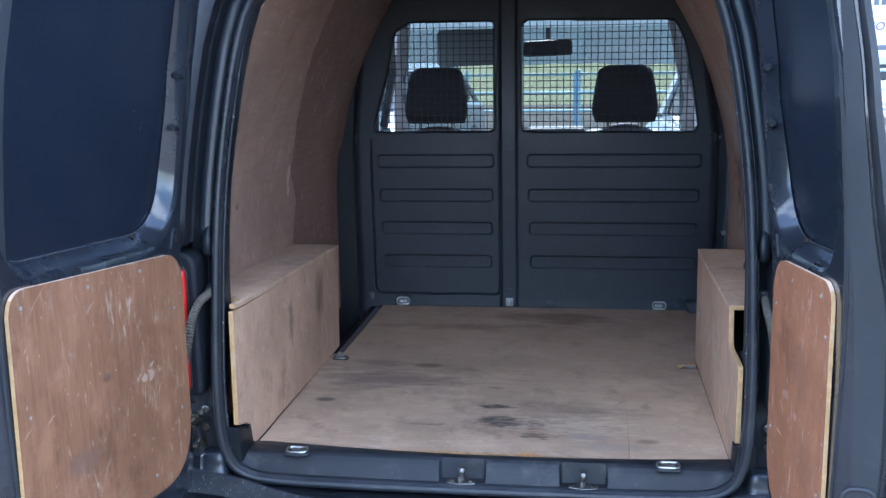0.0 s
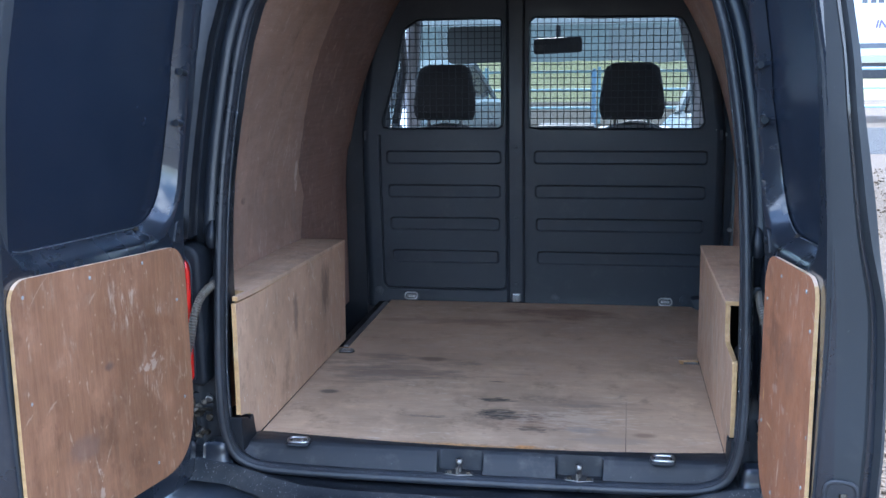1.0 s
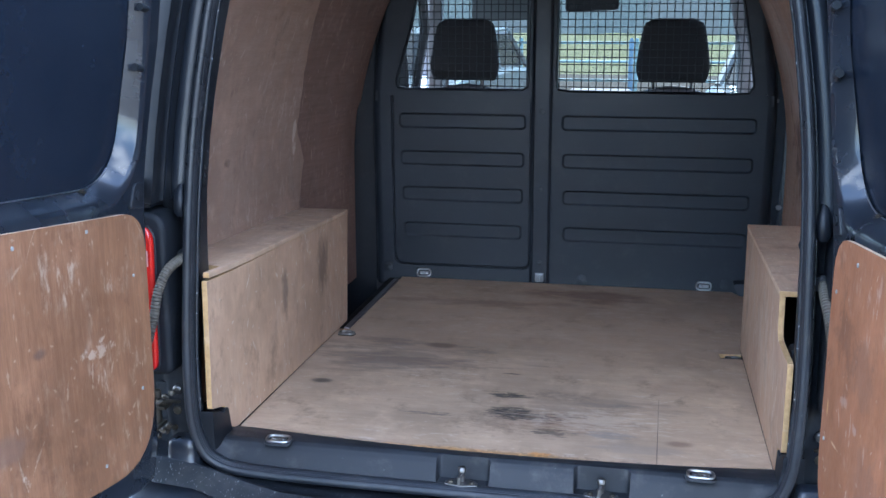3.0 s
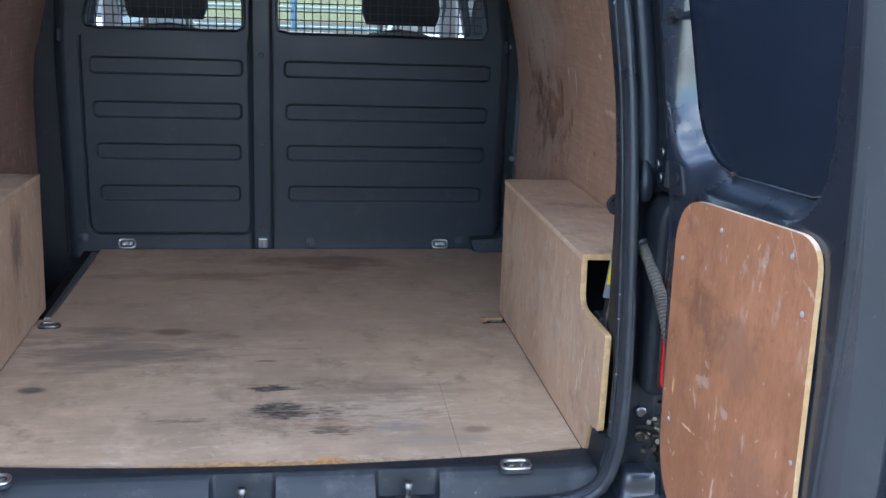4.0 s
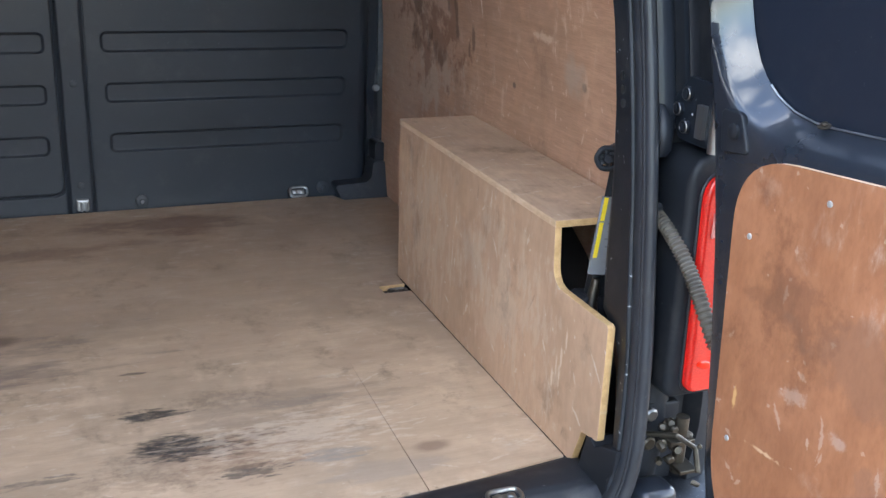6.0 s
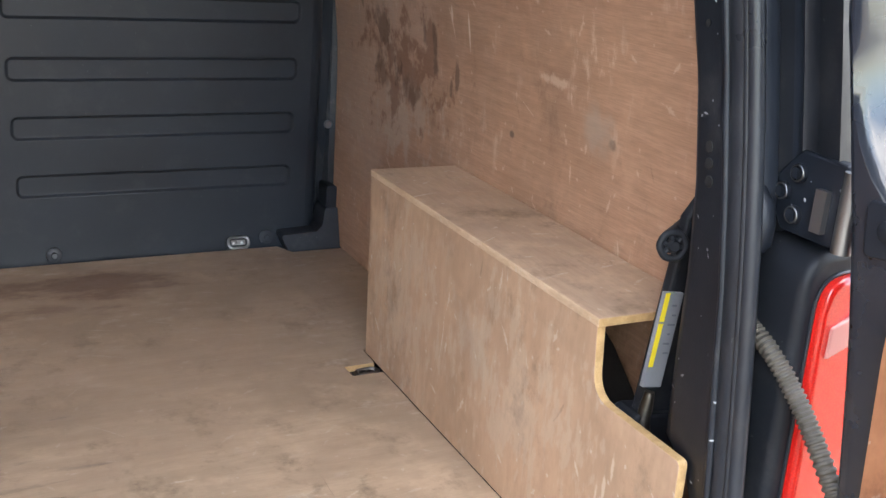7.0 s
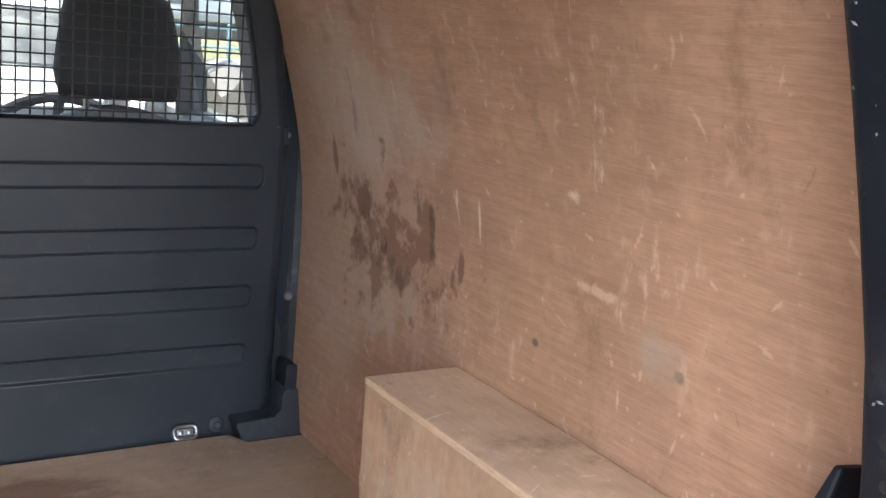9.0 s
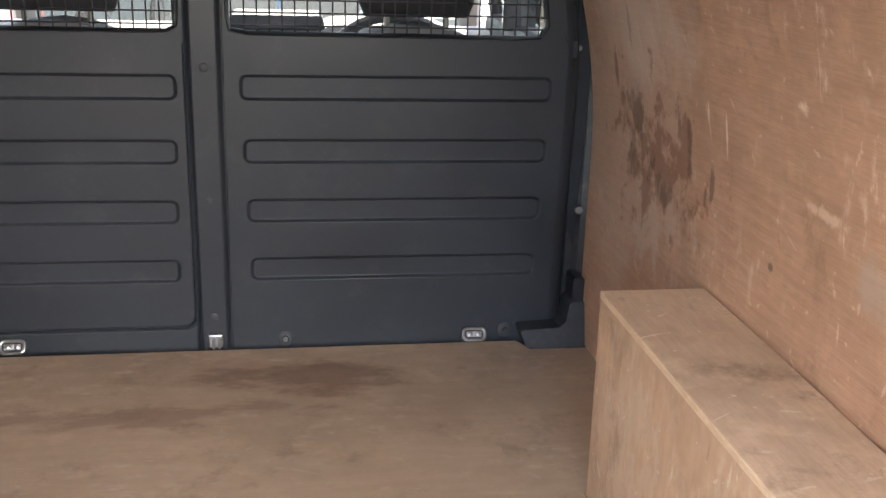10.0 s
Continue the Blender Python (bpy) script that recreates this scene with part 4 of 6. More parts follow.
def lining(name, label, side, y0, y1, z0, off, th=0.006, mat=M_WALL):
    bm = bmesh.new()
    nz, ny = 40, 30
    rows_a, rows_b = [], []
    for j in range(nz + 1):
        z = mix(z0, 1.80, j / nz)
        ra, rb = [], []
        for i in range(ny + 1):
            t = i / ny
            yb = y1(z) if callable(y1) else y1
            y = mix(y0(z) if callable(y0) else y0, yb, t)
            x = wall_x(y, z) - (off(y) if callable(off) else off)
            ra.append((side * x, y, z))
            rb.append((side * (x + th), y, z))
        rows_a.append(ra)
        rows_b.append(rb)
    A, B = loft(bm, rows_a), loft(bm, rows_b)
    for P, Q in ((A[0], B[0]), (A[-1], B[-1]), ([r[0] for r in A], [r[0] for r in B]), ([r[-1] for r in A], [r[-1] for r in B])):
        for i in range(len(P) - 1):
            bm.faces.new((P[i], P[i + 1], Q[i + 1], Q[i]))
    ob = part(name, bm, mat, None, soft=True, flat_angle=50)
    return tagged(ob, label, "wall lining", kind="structure")


START = ((0.98, 0.268), (1.1, 0.300), (1.4, 0.345), (1.8, 0.39))
lining("wall_right", "scuffed reddish plywood side lining with dark smudges", 1, lambda z: curve1(START, z), 1.775, 0.60, 0.0)
TORN = ((0.60, 1.17), (0.95, 1.173), (1.03, 1.198), (1.075, 1.218), (1.12, 1.200), (1.178, 1.138), (1.27, 1.142), (1.41, 1.105), (1.55, 1.06), (1.80, 1.02))
lining("wall_left", "scuffed reddish plywood side lining with a torn edge", -1, lambda z: curve1(START, z) + 0.005, lambda z: curve1(TORN, z) + 0.004 * math.sin(z * 83.0), 0.60, 0.024, mat=M_WALL_LEFT)
lining("wall_left_front", "reddish plywood lining of the closed sliding door, shade put into its colour", -1, 0.98,
       lambda z: 1.70 if z < 1.22 else 1.735, 0.60, lambda y: 0.008 + 0.036 * ease((y - 1.1) / 0.55), mat=M_WALL_SHADED)

bm = bmesh.new()
rows = []
for i in range(13):
    y = mix(0.26, 1.80, i / 12)
    rows.append([(x, y, ROOF_Z - 0.03 * (abs(x) / 0.6) ** 3 + 0.004 * math.sin(i * 2.1)) for x in [mix(-0.62, 0.62, k / 12) for k in range(13)]])
loft(bm, rows)
# Roof is out of view; its pale grey is chosen to bounce light inwards.
ob = part("ceiling", bm, M_ROOF, None, soft=True)
sol = ob.modifiers.new("thickness", "SOLIDIFY")
sol.thickness, sol.offset = 0.02, 1
tagged(ob, "unseen roof panel over the load space, grey to bounce light", "ceiling", kind="structure")

# step well of the sliding door, below the floor's level
bm = bmesh.new()
box(bm, (-0.80, 1.05, 0.30), (-0.566, 1.80, 0.34))
box(bm, (-0.84, 1.05, 0.30), (-0.80, 1.80, 1.85))
box(bm, (-0.570, 1.05, 0.34), (-0.566, 1.80, 0.565))
tagged(part("step_well", bm, M_PLASTIC, None, bevel=0.006), "black plastic step well of the sliding door", "step", kind="structure")

# ---------------------------------------------------------------- plywood boxes over the wheel arches


def arch_box(side, outline, top_y, top_z, back_x, label):
    x = 0.575 * side
    e = thing("wheel_arch_box", (x, 0.7, FLOOR_Z), label, "wheel arch box", "plywood boxes over the wheel arches")
    th = 0.012
    bm = bmesh.new()
    prism(bm, outline, "x", x, x + side * th)
    ob = part("side_board", bm, [M_BOX, M_EDGE], e, bevel=0.0012)
    for p in ob.data.polygons:
        if abs(p.normal.x) < 0.5:
            p.material_index = 1 if p.center.y < 1.0 else 0
    bm = bmesh.new()
    ya, yb = top_y
    zb = curve1(top_z, yb)
    n = 24
    rows_u, rows_d = [], []
    for i in range(n + 1):
        t = i / n
        y = mix(ya, yb, t)
        z = curve1(top_z, y)
        bx = back_x(y)
        rows_u.append([(x - side * 0.001, y, z), (mix(x, bx, 0.5), y, z), (bx, y, z)])
        rows_d.append([(x - side * 0.001, y, z - th), (mix(x, bx, 0.5), y, z - th), (bx, y, z - th)])
    U, D = loft(bm, rows_u), loft(bm, rows_d)
    for P, Q in ((U[0], D[0]), (U[-1], D[-1]), ([r[0] for r in U], [r[0] for r in D]), ([r[-1] for r in U], [r[-1] for r in D])):
        for i in range(len(P) - 1):
            bm.faces.new((P[i], P[i + 1], Q[i + 1], Q[i]))
    ob = part("top_board", bm, [M_LID, M_EDGE, M_WORN], e, bevel=0.002)
    for p in ob.data.polygons:
        if p.normal.y < -0.5 or (p.normal.x * side < -0.5):
            p.material_index = 1 if p.normal.y < -0.5 else 2 if side > 0 else 0
    bm = bmesh.new()
    box(bm, (min(x + side * th, back_x(yb)), yb - 0.02, 0.602), (max(x + side * th, back_x(yb)), yb - 0.008, zb - th - 0.001))
    part("end_board", bm, M_BOX, e, bevel=0.001)
    return e


R_OUT = rounded([(1.108, 0.6004, 0), (1.119, 0.9412, 0.0), (0.397, 0.9412, 0.004), (0.390, 0.853, 0.035), (0.222, 0.853, 0.008), (0.222, 0.672, 0.006), (0.268, 0.664, 0.004), (0.292, 0.6004, 0)], 5)
L_LID = ((0.18, 0.984), (0.28, 0.977), (0.40, 0.9715), (1.20, 0.942))
L_OUT = rounded([(1.155, 0.6034, 0), *((y, curve1(L_LID, y) - 0.0125 - 0.003 * ease((0.6 - y) / 0.4), 0) for y in (1.178, 0.6, 0.5, 0.4, 0.28)), (0.175, 0.968, 0.004), (0.171, 0.692, 0.006), (0.236, 0.676, 0.004), (0.246, 0.628, 0.004), (0.292, 0.6034, 0)], 4)
arch_box(1, R_OUT, (0.394, 1.121), ((0.3, 0.952), (1.2, 0.953)), lambda y: wall_x(y, 0.95) - 0.005, "worn plywood wheel arch box with a cut-away rear corner")
arch_box(-1, L_OUT, (0.185, 1.18), L_LID, lambda y: -mix(0.588, wall_x(y, 0.95) - 0.022, ease((y - 0.27) / 0.02)), "worn stained plywood wheel arch box with a lifted lid")

# steel arch inside the right box, seen through its cut corner
bm = bmesh.new()
rows = []
for i in range(15):
    a = mix(0.05, math.pi - 0.05, i / 14)
    rows.append([(xx, 0.78 - 0.36 * math.cos(a), 0.58 + 0.31 * math.sin(a)) for xx in (0.60, 0.615, 0.73)])
loft(bm, rows)
tagged(part("wheel_arch", bm, M_DARK, None, soft=True), "black painted steel wheel arch inside the plywood box", "wheel arch", kind="structure")


def corner_block(side):
    bm = bmesh.new()
    x = side * 0.572
    pts = rounded([(0.17, 0.60, 0), (0.266, 0.603, 0), (0.248, 0.668, 0.003), (0.236, 0.672, 0.003), (0.222, 0.664, 0.003), (0.205, 0.676, 0.003), (0.165, 0.688, 0)], 2)
    prism(bm, pts, "x", x, x + side * 0.04)
    ob = part("corner_bracket", bm, M_BLACK, None, bevel=0.002)
    tagged(ob, "torn black plastic corner bracket beside the plywood floor", "bracket", "corner brackets at the sill")


corner_block(1), corner_block(-1)


def jack():
    e = thing("scissor_jack", (0.64, 0.35, 0.80), "black stowed car jack with a grey and yellow label", "jack")
    a, b = Vector((0.668, 0.360, 1.118)), Vector((0.628, 0.360, 0.82))
    d = (b - a).normalized()
    bm = bmesh.new()
    side = Vector((0, -1, 0)).cross(d).normalized() * 0.0215
    out = Vector((0.0, -0.016, 0.0))
    prof = [side * 2.0, side * 1.9 + out, -side * 0.9 + out, -side]
    loft(bm, [[a + Vector((0.012, 0, 0)) + p * 0.6 for p in prof], [a + d * 0.035 + p for p in prof], [b + p for p in prof]], True, True)
    part("arm", bm, M_BLACK, e, bevel=0.004)
    s2 = side.normalized()
    A, B = Vector((0.6325, 0.334, 1.001)), Vector((0.6185, 0.334, 0.884))

    def strip(bm, p0, p1, u0, u1, lift):
        v = [bm.verts.new(p + s2 * u + Vector((0, -lift, 0))) for p, u in ((p0, u0), (p0, u1), (p1, u1), (p1, u0))]
        bm.faces.new(v)
    bm = bmesh.new()
    q = [A - s2 * 0.0155, A + s2 * 0.0115, B + s2 * 0.0115, B - s2 * 0.0155]
    v = [bm.verts.new(p + Vector((0, k, 0))) for k in (0.0, 0.006) for p in q]
    for f in ((0, 1, 2, 3), (7, 6, 5, 4), (0, 4, 5, 1), (1, 5, 6, 2), (2, 6, 7, 3), (3, 7, 4, 0)):
        bm.faces.new([v[i] for i in f])
    lab = part("label_plate", bm, M_LABEL, e, "grey paper label")
    for t0, t1 in ((0.0, 0.30), (0.32, 0.78)):
        bm = bmesh.new()
        strip(bm, A.lerp(B, t0), A.lerp(B, t1), -0.0155, -0.0085, 0.0008)
        part("yellow_band", bm, M_YELLOW, lab, "yellow warning band")
    for k in range(6):
        bm = bmesh.new()
        p = A.lerp(B, 0.12 + 0.10 * k)
        strip(bm, p, p + d * 0.0022, -0.002 + 0.003 * (k % 2), 0.005 + 0.002 * (k % 3), 0.0008)
        part("print_bar", bm, M_INK, lab)
    # hand wheel: a moulded ring with six spokes round a hub
    c, way = Vector((0.613, 0.329, 1.062)), Vector((-0.35, -1, 0.1)).normalized()
    u = way.cross(Vector((0, 0, 1))).normalized()
    w_ = u.cross(way)
    bm = bmesh.new()
    tube(bm, [c + (u * math.cos(i * math.pi / 15) + w_ * math.sin(i * math.pi / 15)) * (0.0150 + 0.0004 * math.cos(i * math.pi * 0.4)) for i in range(30)], 0.0042, 10, closed=True)
    hw = part("hand_wheel", bm, M_BLACK, e, "black ribbed hand wheel", soft=True, flat_angle=80)
    bm = bmesh.new()
    disc(bm, c - way * 0.004, way, 0.0075, 0.012, 16, 1)
    part("hub", bm, M_BLACK, hw, soft=True)
    for k in range(6):
        an = k * math.pi / 3 + 0.3
        d2 = u * math.cos(an) + w_ * math.sin(an)
        bm = bmesh.new()
        tube(bm, [c + d2 * 0.006, c + d2 * 0.0165], [0.0034, 0.0028], 8)
        part("spoke", bm, M_BLACK, hw, soft=True)
    bm = bmesh.new()
    tube(bm, [c - way * 0.004, c - way * 0.02, c + Vector((0.05, 0.042, 0.004))], [0.010, 0.0105, 0.012], 14)
    part("hand_wheel_shaft", bm, M_BLACK, e, soft=True)
    bm = bmesh.new()
    q0 = B + Vector((0.0, 0.004, -0.008))
    tube(bm, [q0, q0 + d * 0.02, q0 + d * 0.034, q0 + d * 0.05], [0.006, 0.0085, 0.0085, 0.013], 10)
    part("screw_end", bm, M_STEEL, e, soft=True)
    bm = bmesh.new()
    prism(bm, rounded([(0.592, 0.788, 0.01), (0.672, 0.788, 0.01), (0.662, 0.842, 0.015), (0.598, 0.850, 0.012)], 4), "y", 0.334, 0.378)
    part("jack_foot", bm, M_BLACK, e, bevel=0.004)


jack()

# ---------------------------------------------------------------- rear opening of the van
SEAL_X = ((0.56, 0.42), (0.575, 0.515), (0.60, 0.56), (0.66, 0.590), (0.80, 0.598), (1.05, 0.595), (1.15, 0.592), (1.26, 0.586), (1.36, 0.575), (1.47, 0.560), (1.58, 0.541), (1.67, 0.515), (1.74, 0.45))
SEAL_Y = ((0.56, 0.160), (0.66, 0.145), (0.80, 0.158), (0.95, 0.175), (1.05, 0.185), (1.15, 0.199), (1.25, 0.214), (1.40, 0.232), (1.65, 0.262), (1.78, 0.280))
van = thing("van", (0, 1.6, 0), "dark navy panel van with its rear doors open", "van")


def seal_x(side, z):
    return side * (curve1(SEAL_X, z) + (0.022 if side < 0 else 0.0))


def ease_line(pts, times=2):
    for _ in range(times):
        out = []
        n = len(pts)
        for i in range(n):
            a, b = Vector(pts[i]), Vector(pts[(i + 1) % n])
            out += [a.lerp(b, 0.25), a.lerp(b, 0.75)]
        pts = out
    return pts


def opening_loop():
    """The line of the door seal round the opening."""
    right = [(0.44, 0.164, 0.556), (0.555, 0.155, 0.574), (0.590, 0.146, 0.65), (0.598, 0.158, 0.80), (0.597, 0.175, 0.95), (0.593, 0.195, 1.12), (0.586, 0.215, 1.26), (0.570, 0.232, 1.40), (0.543, 0.252, 1.57), (0.505, 0.266, 1.69), (0.40, 0.28, 1.765), (0.2, 0.285, 1.785)]
    left = [(-x - 0.022, y, z) for x, y, z in right][::-1]
    return ease_line(right + left, 2)


def sweep(bm, line, prof):
    """A strip with one profile, rows of (outwards, along y), round a closed line about the opening's centre."""
    n = len(line)
    rows = []
    for i in range(n):
        t = line[(i + 1) % n] - line[i - 1]
        out = Vector((t.z, 0, -t.x)).normalized()
        rows.append([line[i] + out * u + Vector((0, v, 0)) for u, v in prof])
    loft(bm, rows + rows[:1])


SEAL_LINE = opening_loop()
bm = bmesh.new()
sweep(bm, SEAL_LINE, [(-0.004, 0.030), (-0.0095, 0.022), (-0.0105, 0.014), (-0.0098, 0.0065), (-0.0078, 0.0045), (-0.0098, 0.0025), (-0.0105, -0.001), (-0.0085, -0.0025), (-0.0095, -0.005), (-0.0075, -0.0095), (-0.003, -0.0125), (0.003, -0.0125), (0.0075, -0.009), (0.0085, -0.004), (0.0065, -0.0015), (0.0095, 0.001), (0.010, 0.010), (0.008, 0.026)])
part("door_seal", bm, M_RUBBER, van, "weathered black rubber door seal", soft=True, flat_angle=70)
bm = bmesh.new()
sweep(bm, SEAL_LINE, [(0.0075, 0.024), (0.0125, 0.016), (0.0145, 0.0155), (0.0155, 0.018), (0.0155, 0.026)])
part("body_flange", bm, M_PAINT, van, soft=True)


COVER_IN = ((0.62, 0.178), (0.80, 0.208), (0.86, 0.236), (0.90, 0.25), (1.0, 0.256), (1.1, 0.262), (1.3, 0.30), (1.8, 0.38))
COVER_OUT = ((0.84, 0.272), (0.95, 0.2746), (1.05, 0.2745), (1.15, 0.279), (1.25, 0.292), (1.4, 0.318), (1.7, 0.372), (1.8, 0.39))


def pillar(side):
    """Door pillar: seal channel, painted face with a lip, dark hinge wall and the body's rear corner."""
    bm = bmesh.new()
    rows = []
    for z in [0.50 + 0.03 * i for i in range(44)]:
        xs, ys = abs(seal_x(side, max(z, 0.64))), curve1(SEAL_Y, max(z, 0.66))
        up = ease((z - 1.095) / 0.04)
        back = [(0.19, 0.125), (0.045, 0.09), (0.014, 0.07), (0.006, 0.055), (0.006, 0.03), (0.012, 0.020)]
        low = [(0.014, 0.022), (0.017, 0.032), (0.021, 0.040), (0.031, 0.044), (0.043, 0.046), (0.056, 0.043), (0.066, 0.040), (0.079, 0.048), (0.093, 0.075), (0.111, 0.082), (0.131, 0.085), (0.136, 0.075), (0.146, 0.06), (0.181, 0.07)]
        high = [(0.016, 0.021), (0.025, 0.0125), (0.037, 0.0105), (0.0445, 0.0115), (0.0475, 0.015), (0.0495, 0.017), (0.0535, 0.002), (0.0535, -0.0115), (0.0508, -0.0140), (0.0535, -0.0165), (0.055, -0.031), (0.0525, -0.034), (0.054, -0.058), (0.121, -0.045)]
        row = back + [(mix(p[0], q[0], up), mix(p[1], q[1], up)) for p, q in zip(low, high)] + [(0.243, 0.14)]
        row = [(xs + x, ys + y) for x, y in row] + [(xs + 0.25, 0.50)]
        rows.append([(side * x, y, z) for x, y in row])
    loft(bm, rows)
    po = part("door_pillar", bm, [M_SATIN, M_BLACK], van, "glossy dark painted door pillar", soft=True, flat_angle=50)
    per = len(rows[0]) - 1
    for i, p in enumerate(po.data.polygons):
        k, z = i % per, rows[i // per][0][2]
        p.material_index = 0 if (z > 1.10 and 5 <= k < 14 and k != 11) else 1
    # black inner cover of the pillar: a raised bead, a flat face and dark discs for its oblong holes
    bm = bmesh.new()
    rows = []
    for z in [0.62 + 0.015 * i for i in range(78)]:
        xs, ys = abs(seal_x(side, max(z, 0.64))), curve1(SEAL_Y, max(z, 0.66))
        f = ease((z - 0.832) / 0.03)
        end = mix(curve1(COVER_IN, z) + 0.01, curve1(COVER_OUT, z), f)
        rows.append([(side * x, y, z) for x, y in ((xs + 0.06, end + 0.014), (xs + 0.006, end + 0.004), (xs - 0.003, end), (xs - 0.0065, mix(ys + 0.03, end, 0.85)), (xs - 0.0095, ys + 0.034), (xs - 0.0105, ys + 0.030), (xs - 0.0130, ys + 0.0285), (xs - 0.0132, ys + 0.0255), (xs - 0.0105, ys + 0.0235), (xs - 0.002, ys + 0.022))])
    loft(bm, rows)
    part("pillar_cover", bm, M_COVER, van, soft=True, flat_angle=60)
    # Dark discs on the cover stand in for the shade inside open holes.
    for z in (1.192, 1.175, 1.157, 1.312):
        bm = bmesh.new()
        xs, ys, end = abs(seal_x(side, z)), curve1(SEAL_Y, z), curve1(COVER_OUT, z)
        p, q = Vector((xs - 0.0095, ys + 0.034)), Vector((xs - 0.0065, mix(ys + 0.03, end, 0.85)))
        m, way = p.lerp(q, 0.5), (q - p).normalized()
        disc(bm, (side * m.x, m.y, z), (-side * way.y, way.x, 0), 0.0062 if z < 1.3 else 0.004, 0.0012, 12)
        part("hole_shade_disc", bm, M_DARK, van)
    # rubber stop
    bm = bmesh.new()
    sx = abs(seal_x(side, 1.135)) + 0.025
    tube(bm, [(side * sx, 0.226, 1.166), (side * sx, 0.216, 1.155), (side * sx, 0.210, 1.143), (side * sx, 0.207, 1.125), (side * sx, 0.207, 1.104), (side * sx, 0.208, 1.097)], [0.006, 0.008, 0.012, 0.0140, 0.0135, 0.009], 20)
    part("rubber_stop", bm, M_COVER, van, soft=True)


pillar(1), pillar(-1)


def sill():
    prof = [(0.335, 0.586), (0.310, 0.598), (0.295, 0.606), (0.262, 0.611), (0.226, 0.611), (0.215, 0.607), (0.206, 0.597), (0.194, 0.574), (0.186, 0.560), (0.178, 0.550), (0.165, 0.544)]
    pts = []
    for i in range(len(prof) - 1):
        for k in range(4):
            pts.append((mix(prof[i][0], prof[i + 1][0], k / 4), mix(prof[i][1], prof[i + 1][1], k / 4)))
    pts.append(prof[-1])
    bm = bmesh.new()
    rows = []
    pockets = [c + k * 0.054 for c in (-0.046, 0.236) for k in (-1, 1)]
    for x in stops(-0.605, 0.585, 0.006, 0.0012, pockets, 0.005):
        end = ease((abs(x + 0.01) - 0.53) / 0.06)
        row = []
        for y, z in pts:
            dz = 0.0
            for cx in (-0.046, 0.236):
                round_off = 0.010 * max(0.0, (y - 0.214) / 0.010) ** 2
                inside = ease((0.056 - round_off - abs(x - cx)) / 0.004) * ease((0.225 - y) / 0.006)
                dz -= inside * max(0.0, z - 0.563)
            bow = -0.036 * (1 - min(1.0, abs(x - 0.03) / 0.56) ** 2) * ease((y - 0.215) / 0.06)
            row.append((x, y + bow, z + dz + 0.05 * end * ease((0.225 - y) / 0.05)))
        rows.append(row)
    loft(bm, rows)
    part("sill_cover", bm, M_SILL, van, "black textured plastic sill cover", soft=True, flat_angle=55)
    for cx in (-0.046, 0.236):
        bm = bmesh.new()
        prism(bm, rounded([(cx - 0.034, 0.178, 0.004), (cx, 0.170, 0.006), (cx + 0.034, 0.178, 0.004), (cx + 0.034, 0.190, 0.004), (cx + 0.012, 0.206, 0.004), (cx - 0.012, 0.206, 0.004), (cx - 0.034, 0.190, 0.004)], 4), "z", 0.562, 0.569)
        st = part("striker", bm, M_BAR, van, "bright steel door striker", bevel=0.001)
        bm = bmesh.new()
        tube(bm, [(cx, 0.196, 0.566), (cx, 0.196, 0.588), (cx, 0.196, 0.5895), (cx, 0.196, 0.596), (cx, 0.196, 0.599)], [0.0062, 0.0062, 0.0085, 0.0085, 0.006], 14)
        part("striker_pin", bm, M_BAR, st, soft=True)
        bm = bmesh.new()
        tube(bm, [(cx - 0.004, 0.178, 0.566), (cx - 0.003, 0.178, 0.582), (cx + 0.001, 0.190, 0.586)], 0.0042, 8)
        part("striker_hook", bm, M_BAR, st, soft=True)
        for sx in (-1, 1):
            bm = bmesh.new()
            disc(bm, (cx + sx * 0.022, 0.184, 0.5685), (0, 0, 1), 0.006, 0.005, 8, 1)
            part("bolt", bm, M_STEEL, st, soft=True)


sill()


